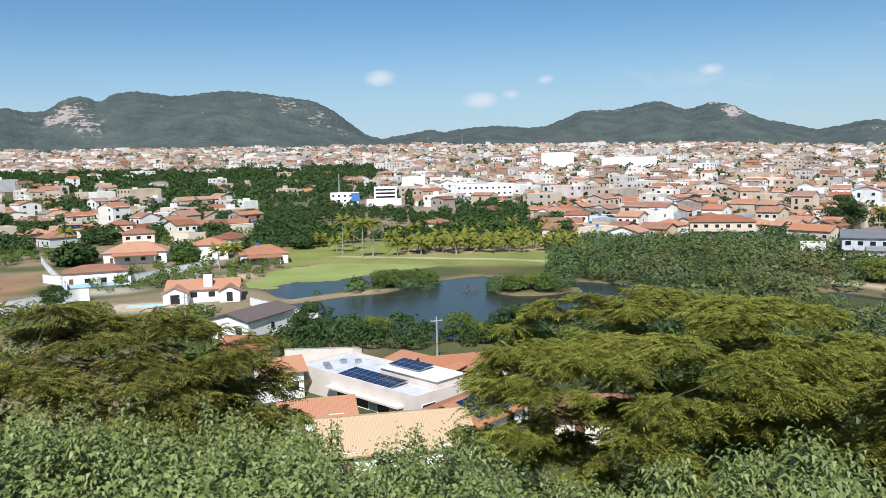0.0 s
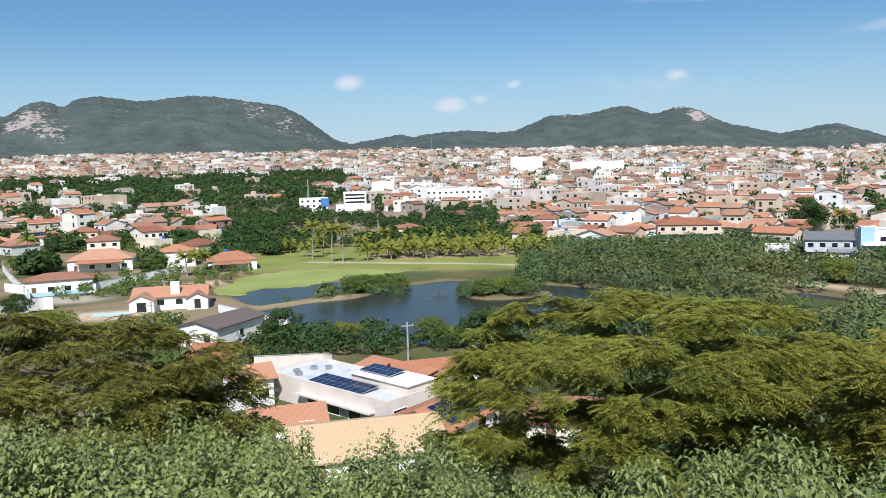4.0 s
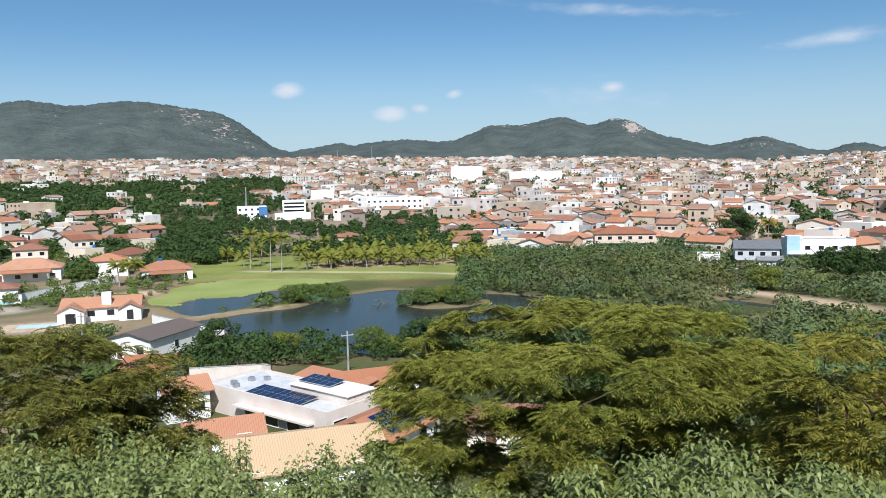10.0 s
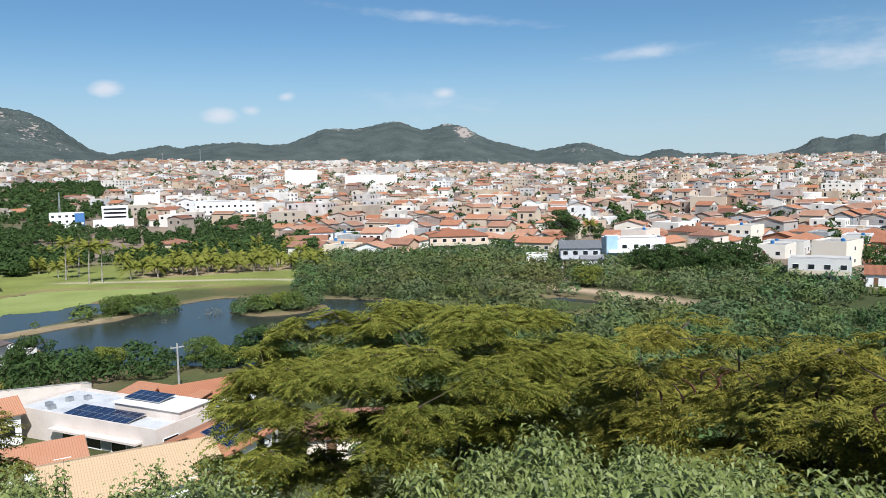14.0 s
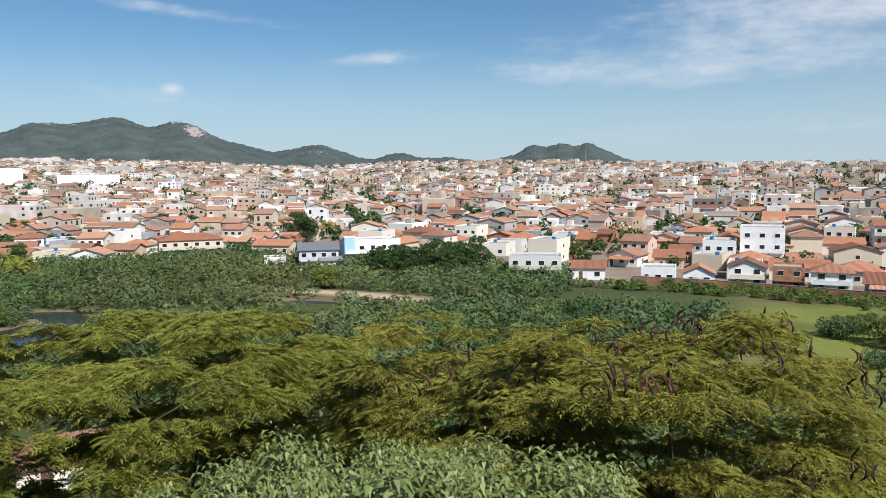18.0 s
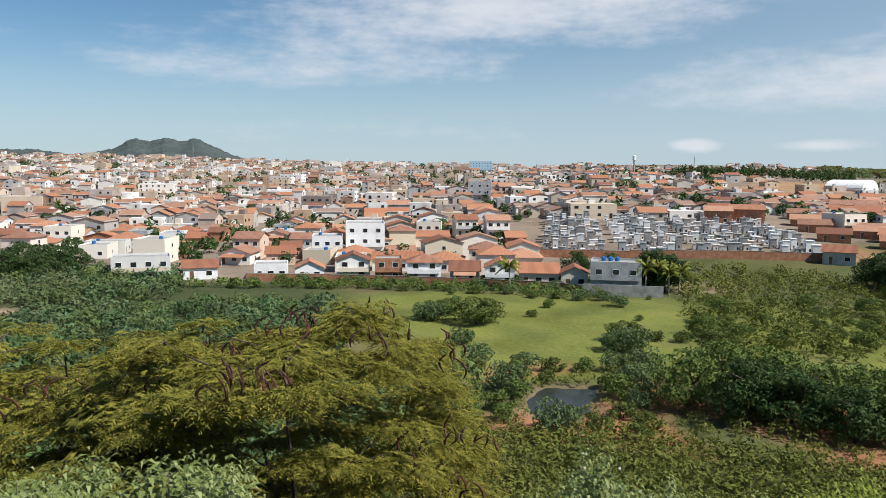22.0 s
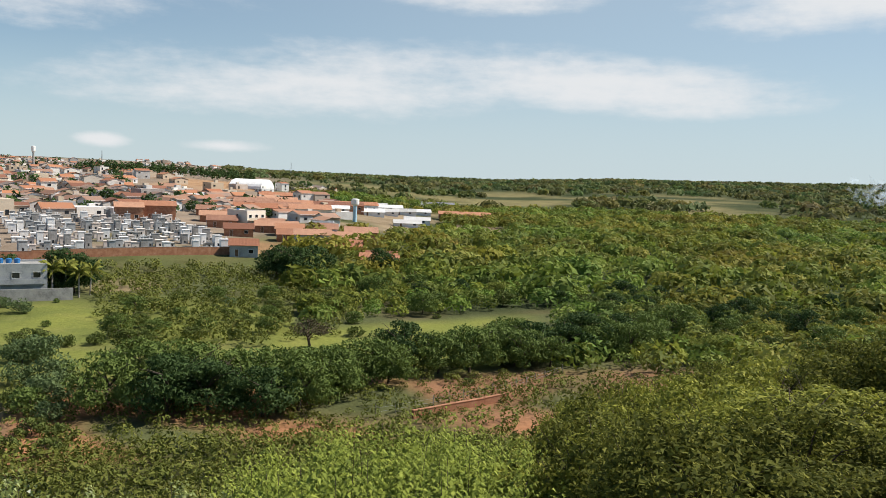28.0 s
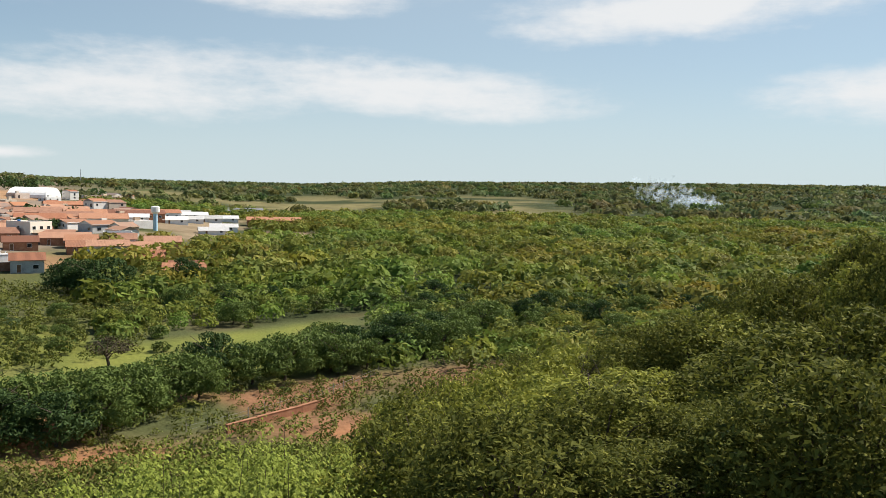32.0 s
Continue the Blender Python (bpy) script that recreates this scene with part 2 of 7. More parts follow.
RED_EARTH = mat("red_earth_wall", [(0.22, 0.10, 0.055), (0.33, 0.155, 0.085), (0.40, 0.21, 0.125)], 0.95, 0.7, 6.0, 0.4)
PANEL = mat("solar_cells", [(0.010, 0.016, 0.045), (0.016, 0.028, 0.075)], 0.15, 0.6, 3.0, 0.0, "object", spec=0.6)
METAL = mat("galvanised_metal", [(0.35, 0.36, 0.37), (0.55, 0.56, 0.57)], 0.45, 1.0, 6.0, 0.1, metal=0.7)
SAND = mat("pale_sand", [(0.36, 0.26, 0.18), (0.48, 0.37, 0.26), (0.56, 0.45, 0.33)], 0.95, 0.4, 3.0, 0.5)


def leaf(name, cols, translucent=0.3, rough=0.7, attr="", mixin=0.6, spec=0.12):
    cols = [tuple(0.80 * v for v in c) for c in cols]
    return mat(name, cols, rough, 0.35, 3.0, 0.0, "island", translucent=translucent * 0.75, spec=spec, attr=attr, mixin=mixin)


LEAF_SHRUB = leaf("broad_shrub_leaves", [(0.11, 0.145, 0.035), (0.19, 0.235, 0.06), (0.28, 0.33, 0.10), (0.42, 0.46, 0.20)], 0.3, 0.5, spec=0.3)
LEAF_FEATHER = leaf("feathery_leaves", [(0.138, 0.159, 0.030), (0.212, 0.233, 0.040), (0.307, 0.313, 0.057), (0.466, 0.424, 0.085)], 0.55)
LEAF_FEATHER_DARK = leaf("dark_feathery_leaves", [(0.090, 0.101, 0.025), (0.157, 0.168, 0.035), (0.246, 0.241, 0.050), (0.392, 0.314, 0.067)], 0.5)
LEAF_FEATHER_OLIVE = leaf("olive_feathery_leaves", [(0.109, 0.115, 0.023), (0.192, 0.192, 0.033), (0.294, 0.275, 0.049), (0.461, 0.384, 0.070)], 0.5)
LEAF_SPRIG = leaf("sprig_leaves", [(0.05, 0.085, 0.02), (0.085, 0.13, 0.03), (0.13, 0.18, 0.05), (0.20, 0.12, 0.06)], 0.35, 0.4, spec=0.4)
LEAF_LIME = leaf("bright_green_leaves", [(0.156, 0.203, 0.031), (0.264, 0.319, 0.050), (0.396, 0.452, 0.083)])
# hill bush leaves with the shade of the backlit side in the colour
LEAF_DARK = leaf("shaded_bush_leaves", [(0.065, 0.075, 0.016), (0.115, 0.128, 0.025), (0.185, 0.195, 0.038), (0.32, 0.315, 0.065)], 0.40, 0.75, spec=0.08)
LEAF_GREEN = leaf("green_tree_leaves", [(0.101, 0.149, 0.035), (0.140, 0.198, 0.046), (0.185, 0.248, 0.061)])
LEAF_OLIVE = leaf("olive_tree_leaves", [(0.095, 0.125, 0.030), (0.135, 0.170, 0.040), (0.175, 0.215, 0.055)])
LEAF_DEEP = leaf("deep_green_leaves", [(0.042, 0.078, 0.024), (0.062, 0.108, 0.032), (0.090, 0.145, 0.040)])
LEAF_GREY = leaf("grey_dry_twigs", [(0.13, 0.12, 0.095), (0.18, 0.17, 0.135), (0.23, 0.215, 0.175)], 0.1)
LEAF_PALM = leaf("palm_fronds", [(0.15, 0.18, 0.03), (0.23, 0.25, 0.04), (0.36, 0.33, 0.08)])
LEAF_BROWN = leaf("brown_dry_leaves", [(0.085, 0.070, 0.040), (0.12, 0.095, 0.055), (0.10, 0.11, 0.045)], 0.1)
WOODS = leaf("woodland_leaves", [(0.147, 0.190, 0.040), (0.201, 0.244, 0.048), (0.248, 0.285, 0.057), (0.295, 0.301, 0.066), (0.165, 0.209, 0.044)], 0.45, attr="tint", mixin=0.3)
# far copy of WOODS, distance haze mixed into the leaf colour
HAZY_WOODS = leaf("hazy_woodland_leaves", [(0.132, 0.161, 0.063), (0.167, 0.196, 0.074), (0.201, 0.224, 0.085), (0.230, 0.230, 0.092)], 0.5, attr="tint", mixin=0.3)
SCRUB = leaf("marsh_scrub_leaves", [(0.102, 0.152, 0.061), (0.125, 0.180, 0.071), (0.155, 0.214, 0.085), (0.188, 0.236, 0.099)], 0.35, attr="tint", mixin=0.3)
# brighter copy of LEAF_DARK, sunlight put into the leaf colour
LEAF_SUNNY = leaf("sunlit_bush_leaves", [(0.146, 0.171, 0.030), (0.244, 0.268, 0.044), (0.354, 0.366, 0.063), (0.537, 0.525, 0.098)], 0.42)
BRUSH = leaf("hillside_brush_leaves", [(0.092, 0.113, 0.025), (0.144, 0.167, 0.032), (0.190, 0.205, 0.041), (0.218, 0.178, 0.057)], 0.28, mixin=0.45)


# ---- terrain ----
def lerp_table(x, table):
    xs, ys = zip(*table)
    return np.interp(x, xs, ys)


HILL = ((0, 25.2), (4, 23.9), (8, 21.9), (12, 19.8), (18, 16.4), (26, 12.0), (36, 7.6), (48, 4.0), (60, 1.6), (75, 0.35), (90, 0.0))
EDGE_EL = ((-180, 1.0), (-30, 1.35), (-3, 1.35), (17, 0.95), (29, 0.45), (35, 0.8), (45, 0.75), (55, 0.55), (72, 0.30), (80, 0.55),
           (88, 0.50), (95, 0.12), (104, 0.05), (112, 0.12), (120, 0.48), (137, 0.72), (150, 0.80), (180, 0.8))


def smooth(a, b, x):
    t = np.clip((x - a) / (b - a), 0, 1)
    return t * t * (3 - 2 * t)


def wave(x, y, s):
    """Cheap rolling unevenness of about one, at length s."""
    return (np.sin(x / s + 1.3 * np.sin(y / s * 0.7)) + np.sin(y / s * 1.1 + 1.7 * np.sin(x / s * 0.6 + 2.0))) * 0.5


def inside(x, y, poly):
    """Signed distance to a closed outline, positive inside."""
    x, y = np.asarray(x, float), np.asarray(y, float)
    best = np.full(x.shape, 1e9)
    odd = np.zeros(x.shape, bool)
    for (ax, ay), (bx, by) in zip(poly, poly[1:] + poly[:1]):
        dx, dy = bx - ax, by - ay
        t = np.clip(((x - ax) * dx + (y - ay) * dy) / (dx * dx + dy * dy), 0, 1)
        best = np.minimum(best, (x - ax - t * dx) ** 2 + (y - ay - t * dy) ** 2)
        if ay != by:
            odd ^= ((ay > y) != (by > y)) & (x < ax + (y - ay) * dx / dy)
    return np.where(odd, 1, -1) * np.sqrt(best)


POND = [(-31, 152), (-24, 157), (-17, 161.5), (-12, 164.5), (-6, 171), (0, 181), (8, 184), (20, 179), (30, 174), (40, 166), (43, 160), (38, 147), (28, 131), (16, 116), (6, 114), (-10, 124), (-17, 128), (-25, 143)]
STRIP = [(-41, 172), (-36, 182), (-26, 183), (-19.5, 191.5), (-13, 187), (-17, 174), (-25, 163), (-31, 157), (-38, 164)]
WEED = [(-48, 183), (-44, 173), (-40, 173), (-35.5, 182), (-26, 183), (-19.5, 191), (-11, 194), (-1, 205), (11, 204.5), (0, 209), (-20, 213), (-33, 217), (-45, 204)]
BANK_POOL = [(74, 153), (79, 152), (86, 141), (92, 129), (87, 128), (77, 143)]
MEADOW_POOL = [(86.5, 28), (93, 26.5), (94, 21), (85, 18), (78, 20.5), (81, 26)]


def survey():
    """The depth of the water bodies on a half-metre plan, worked out once."""
    x, y = np.meshgrid(np.arange(-80, 112, 0.5), np.arange(0, 240, 0.5))
    wob = 0.9 * wave(x, y, 5.0) + 0.6 * wave(x + 40, y, 2.3)
    d = inside(x, y, POND)
    isle = np.hypot((x - 18.5) / 9.0, (y - 162) / 6.0)
    d = np.minimum(d, (isle - 1) * 6)
    for poly in (STRIP, WEED, BANK_POOL, MEADOW_POOL):
        d = np.maximum(d, inside(x, y, poly))
    for cx, cy, a, b in ((58, 146, 7, 3), (66, 128, 9, 4)):
        d = np.maximum(d, 4 * (1 - np.hypot((x - cx) / a, (y - cy) / b)))
    return d + wob


DEPTH = survey()


def pond_depth(x, y):
    """Positive inside the water bodies, in rough metres from the shore."""
    i = np.clip(np.rint((np.asarray(y) - 0) * 2), 0, DEPTH.shape[0] - 1).astype(int)
    j = np.clip(np.rint((np.asarray(x) + 80) * 2), 0, DEPTH.shape[1] - 1).astype(int)
    return DEPTH[i, j]


def ground_z(x, y):
    x, y = np.asarray(x, float), np.asarray(y, float)
    r, az = np.hypot(x, y), np.degrees(np.arctan2(x, y))
    back = smooth(112, 165, az) + smooth(-60, -130, az)
    spread = 1 + 2.6 * np.clip(back, 0, 1) + 0.25 * smooth(100, 115, az)
    hill = lerp_table(r / spread, HILL)
    hill = hill + 2.2 * smooth(146, 165, az) * smooth(6, 22, r) * smooth(140, 60, r)
    far = EYE + 1800 * np.tan(np.radians(lerp_table(az, EDGE_EL)))
    side = smooth(58, 72, az) * smooth(112, 98, az)
    start = 280 - 75 * side
    k = np.clip((r - start) / (1800 - start), 0, None)
    out = far * (k ** (1.3 - 0.62 * side))
    beyond = EYE + r * np.tan(np.radians(lerp_table(az, EDGE_EL)))
    z = np.where(r < 1800, out, beyond) + hill
    z = z + 0.35 * wave(x, y, 9.0) * smooth(70, 110, r) * smooth(300, 200, r) * 0.4 + smooth(300, 900, r) * 1.2 * wave(x, y, 90.0)
    d = pond_depth(x, y)
    z = np.where(r < 320, z - 0.35 * np.clip(d, -1.2, 3.5) * smooth(62, 75, r), z)
    return z


def gz(x, y):
    return float(ground_z(x, y))


# ---- helpers for meshes ----
def obj(name, me, parent=None, label=""):
    ob = new(name, me)
    if parent is not None:
        ob.parent = parent
    if label:
        ob["label"] = label
    return ob


def thing(name, label, category, m=None, group="", kind=""):
    ob = new(name)
    ob.empty_display_size = 0.3
    tagged(ob, label, category, group, kind)
    if m is not None:
        ob.matrix_basis = m
    return ob


def part(name, bm, material, parent, label=""):
    me = bpy.data.meshes.new(name)
    bm.normal_update()
    bm.to_mesh(me)
    bm.free()
    me.materials.append(material)
    return obj(name, me, parent, label)


def quads_mesh(name, verts, faces, material, smooth_shade=False):
    """A mesh from an (n, 3) array and an (m, 3 or 4) array."""
    me = bpy.data.meshes.new(name)
    verts, faces = np.asarray(verts, np.float32), np.asarray(faces, np.int32)
    k = faces.shape[1]
    me.vertices.add(len(verts))
    me.vertices.foreach_set("co", verts.ravel())
    me.loops.add(faces.size)
    me.loops.foreach_set("vertex_index", faces.ravel())
    me.polygons.add(len(faces))
    me.polygons.foreach_set("loop_start", np.arange(0, faces.size, k, dtype=np.int32))
    me.polygons.foreach_set("use_smooth", np.full(len(faces), smooth_shade))
    me.update(calc_edges=True)
    me.materials.append(material)
    return me


def box(bm, x0, y0, z0, x1, y1, z1):
    vs = [bm.verts.new(p) for p in ((x0, y0, z0), (x1, y0, z0), (x1, y1, z0), (x0, y1, z0), (x0, y0, z1), (x1, y0, z1), (x1, y1, z1), (x0, y1, z1))]
    for f in ((0, 3, 2, 1), (4, 5, 6, 7), (0, 1, 5, 4), (1, 2, 6, 5), (2, 3, 7, 6), (3, 0, 4, 7)):
        bm.faces.new([vs[i] for i in f])
    return vs


def boxes(*bs):
    bm = bmesh.new()
    for b in bs:
        box(bm, *b)
    return bm


def tube(bm, pts, radii, sides=7, cap=True):
    """A tapered tube along points."""
    rings = []
    for i, p in enumerate(pts):
        p = Vector(p)
        d = (Vector(pts[min(i + 1, len(pts) - 1)]) - Vector(pts[max(i - 1, 0)])).normalized()
        u = d.orthogonal().normalized()
        v = d.cross(u)
        rings.append([bm.verts.new(p + (u * math.cos(a) + v * math.sin(a)) * radii[i]) for a in (2 * math.pi * k / sides for k in range(sides))])
    for a, b in zip(rings, rings[1:]):
        for k in range(sides):
            bm.faces.new((a[k], a[(k + 1) % sides], b[(k + 1) % sides], b[k]))
    if cap:
        bm.faces.new(rings[-1])
        bm.faces.new(rings[0][::-1])


def put_soil(me, cols, layer="soil"):
    at = me.color_attributes.new(layer, "FLOAT_COLOR", "POINT")
    at.data.foreach_set("color", np.hstack([cols, np.ones((len(cols), 1))]).astype(np.float32).ravel())


# ---- ground, one sheet to the horizon ----
def soil_colour(x, y):
    r, az = np.hypot(x, y), np.degrees(np.arctan2(x, y))
    n1, n2, n3 = wave(x, y, 11.0), wave(x + 70, y - 30, 4.3), wave(x - 15, y + 90, 37.0)
    col = np.zeros((len(x), 3)) + np.array((0.085, 0.095, 0.040))

    def lay(mask, c):
        k = np.clip(mask, 0, 1)[:, None]
        col[:] = col * (1 - k) + np.array(c) * k
    lay(smooth(70, 40, r) * 0.8, (0.10, 0.075, 0.045))
    lay(smooth(0.1, 0.7, n1 * 0.5 + n2 * 0.4 + 0.1) * 0.6 * smooth(60, 90, r), (0.16, 0.115, 0.065))
    lay(smooth(-3, -8, az) * smooth(-45, -38, az) * smooth(84, 96, r) * smooth(330, 300, r) * smooth(-0.7, 0.4, n1 + 0.5 * n2) * 0.85, (0.25, 0.195, 0.125))
    lay(smooth(58, 66, az) * smooth(128, 120, az) * smooth(30, 40, r) * smooth(78, 72, r), (0.07, 0.075, 0.028))
    # darker green scrub ground round the pond
    lay(smooth(6, 10, az) * smooth(60, 54, az) * smooth(60, 70, r) * smooth(262, 240, r), (0.062, 0.075, 0.032))
    # meadow east of the pond
    reach = np.where(az > 97, 128 + (az - 97) * 1.8, 168)
    mead = smooth(56, 64, az) * smooth(116, 112, az) * smooth(92, 102, r + 4 * n2 - np.clip(az - 100, 0, 20)) * smooth(6, -6, r + 3 * n1 - reach)
    lay(mead, (0.155, 0.172, 0.043))
    lay(mead * smooth(0.0, 0.7, n2 + 0.3 * n1) * 0.5, (0.10, 0.12, 0.036))
    lay(mead * smooth(0.2, 0.9, wave(x + 33, y + 5, 1.9)) * 0.35, (0.19, 0.185, 0.06))
    lay(mead * smooth(128, 112, r) * smooth(-0.1, 0.5, n1 + n2 * 0.6) * 0.7, (0.22, 0.155, 0.095))
    # bare red earth under the hill
    lay(smooth(66, 74, az) * smooth(132, 122, az) * smooth(70, 78, r) * smooth(106, 96, r + 5 * n1) * smooth(-0.5, 0.4, n2 + 0.5 * n1), (0.32, 0.155, 0.08))
    lay(smooth(96, 102, az) * smooth(132, 124, az) * smooth(79, 84, r) * smooth(106, 99, r - 0.7 * np.clip(az - 105, 0, 30)) * smooth(-0.8, 0.3, n2 + 0.4 * n1) * 0.8, (0.235, 0.125, 0.072))
    # woodland floor: undergrowth green, darkened further to carry the shade between crowns
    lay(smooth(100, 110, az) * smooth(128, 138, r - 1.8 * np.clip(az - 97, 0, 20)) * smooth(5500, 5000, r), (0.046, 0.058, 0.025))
    # lawns and sand round the palms
    lay(smooth(-13, -11, az) * smooth(12, 10, az) * smooth(196, 204, r) * smooth(285, 262, r), (0.20, 0.225, 0.065))
    lay(smooth(-4, -2, az) * smooth(11, 8, az) * smooth(226, 234, r + 3 * n1) * smooth(262, 248, r), (0.34, 0.26, 0.16))
    lay(smooth(-9, -7, az) * smooth(10, 8, az) * np.exp(-((r - 219 + 0.4 * x - n1) / 1.6) ** 2), (0.46, 0.40, 0.29))
    # sand bank
    bank = np.exp(-((x * 0.884 + y * 0.468 - 148 + 1.2 * n2) / 4.2) ** 2) * np.exp(-(((x - 88) * 0.468 - (y - 150) * 0.884) / 23) ** 4)
    lay(bank, (0.46, 0.34, 0.235))
    lay(np.exp(-(((y - 158.5 - (x + 24) * 0.62) / 2.0) ** 2)) * smooth(-9, -13, x) * smooth(-34, -30, x), (0.33, 0.27, 0.17))
    lay(np.exp(-(((x + 51) / 10) ** 2 + ((y - 190) / 4.5) ** 2) ** 2), (0.44, 0.34, 0.24))
    lay(np.exp(-((x + 68 + 0.32 * (y - 205)) / 3.0) ** 2) * smooth(176, 184, y) * smooth(262, 250, y), (0.40, 0.36, 0.31))
    lay(np.exp(-(((x + 60) / 13) ** 2 + ((y - 151) / 6) ** 2) ** 2), (0.42, 0.36, 0.28))
    lay(np.exp(-(((x + 76) / 9) ** 2 + ((y - 172) / 6) ** 2) ** 2), (0.40, 0.35, 0.28))
    # shore mud
    d = pond_depth(x, y)
    lay(smooth(-2.0, -0.3, d) * smooth(2.5, 0.5, d) * smooth(75, 90, r) * smooth(300, 250, r) * 0.7, (0.20, 0.15, 0.09))
    # bare lots on the left, town dirt
    lay(smooth(-27, -29, az) * smooth(170, 180, r) * smooth(240, 225, r) * smooth(-0.6, 0.2, n1), (0.27, 0.17, 0.10))
    town = smooth(270, 300, r) * smooth(-14, -4, az) * smooth(100, 92, az) + smooth(183, 200, r - 45 * smooth(77, 82, az)) * smooth(24, 30, az) * smooth(96, 90, az)
    lay(np.clip(town, 0, 1) * smooth(2300, 1900, r), (0.24, 0.19, 0.145))
    lay(smooth(700, 800, r) * smooth(-4, -12, az) * smooth(-70, -50, az) * smooth(2300, 2000, r), (0.20, 0.16, 0.11))
    # open pale pasture on the far right
    past = smooth(95, 99, az) * smooth(134, 126, az) * smooth(430, 520, r) * smooth(1300, 1000, r)
    lay(past * smooth(-0.5, 0.3, n3 + 0.4 * n1), (0.18, 0.16, 0.075))
    lay(smooth(86, 88, az) * smooth(96, 94, az) * smooth(520, 560, r) * smooth(820, 760, r) * smooth(-0.4, 0.2, n3), (0.34, 0.21, 0.12))
    lay(smooth(82.5, 83.5, az) * smooth(89, 86, az) * np.exp(-((r - 192 + 5 * n2) / 7) ** 2), (0.36, 0.25, 0.16))
    lay(smooth(81, 84, az) * smooth(104, 100, az) * smooth(150, 165, r) * smooth(300, 260, r) * 0.7 * smooth(-0.6, 0.3, n1), (0.10, 0.11, 0.04))
    lay(smooth(107.5, 108.3, az) * smooth(112.5, 111.5, az) * np.exp(-((r - 428) / 16) ** 2), (0.50, 0.37, 0.25))
    lay(smooth(93, 96, az) * smooth(109, 106, az) * smooth(340, 370, r) * smooth(560, 520, r) * smooth(-0.8, 0.1, n1), (0.26, 0.20, 0.13))
    lay(smooth(91.5, 92.5, az) * smooth(97, 95, az) * smooth(236, 244, r) * smooth(278, 268, r), (0.27, 0.17, 0.09))
    return col


def build_ground():
    azs = np.radians(np.concatenate([np.arange(-60, 175, 0.55), np.arange(175, 300, 5.0)]))
    rs = np.concatenate([np.linspace(0.01, 20, 16), np.linspace(21.5, 90, 46), np.linspace(91.2, 245, 128), np.geomspace(248, 4900, 85)])
    A, Rr = np.meshgrid(azs, rs)
    x, y = (np.sin(A) * Rr).ravel(), (np.cos(A) * Rr).ravel()
    z = ground_z(x, y)
    na, nr = len(azs), len(rs)
    i = np.arange(nr - 1)[:, None] * na + np.arange(na)[None, :]
    j = np.arange(nr - 1)[:, None] * na + (np.arange(na)[None, :] + 1) % na
    faces = np.stack([i, i + na, j + na, j], -1).reshape(-1, 4)
    x, y, z = np.append(x, 0.0), np.append(y, 0.0), np.append(z, gz(0.001, 0.001))
    me = quads_mesh("ground", np.stack([x, y, z], 1), faces, GROUND, True)
    cap = bmesh.new()
    cap.from_mesh(me)
    cap.verts.ensure_lookup_table()
    for q in range(na):
        cap.faces.new((cap.verts[na * nr], cap.verts[q], cap.verts[(q + 1) % na]))
    cap.to_mesh(me)
    cap.free()
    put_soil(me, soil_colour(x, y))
    tagged(new("ground", me), "dry scrubland soil with grass, red earth and sand patches", "ground", kind="structure")


build_ground()


def water_mat():
    ma = bpy.data.materials.new("pond_water")
    ma.use_nodes = True
    nt = ma.node_tree
    N, L = nt.nodes.new, nt.links.new
    b = nt.nodes["Principled BSDF"]
    b.inputs["Base Color"].default_value = (0.030, 0.036, 0.030, 1)
    b.inputs["Roughness"].default_value = 0.22
    b.inputs["Specular IOR Level"].default_value = 0.35
    b.inputs["IOR"].default_value = 1.33
    n = N("ShaderNodeTexNoise")
    n.inputs["Scale"].default_value, n.inputs["Detail"].default_value = 1.2, 4
    co = N("ShaderNodeTexCoord")
    mp = N("ShaderNodeMapping")
    mp.inputs["Scale"].default_value = (0.5, 1.6, 1)
    L(co.outputs["Object"], mp.inputs[0]), L(mp.outputs[0], n.inputs["Vector"])
    bp = N("ShaderNodeBump")
    bp.inputs["Strength"].default_value, bp.inputs["Distance"].default_value = 0.25, 0.05
    L(n.outputs["Fac"], bp.inputs["Height"]), L(bp.outputs[0], b.inputs["Normal"])
    return ma


WATER = water_mat()
ALGAE = mat("floating_weed", [(0.20, 0.235, 0.06), (0.255, 0.29, 0.08), (0.30, 0.33, 0.11)], 0.7, 0.08, 1.2, 0.25)


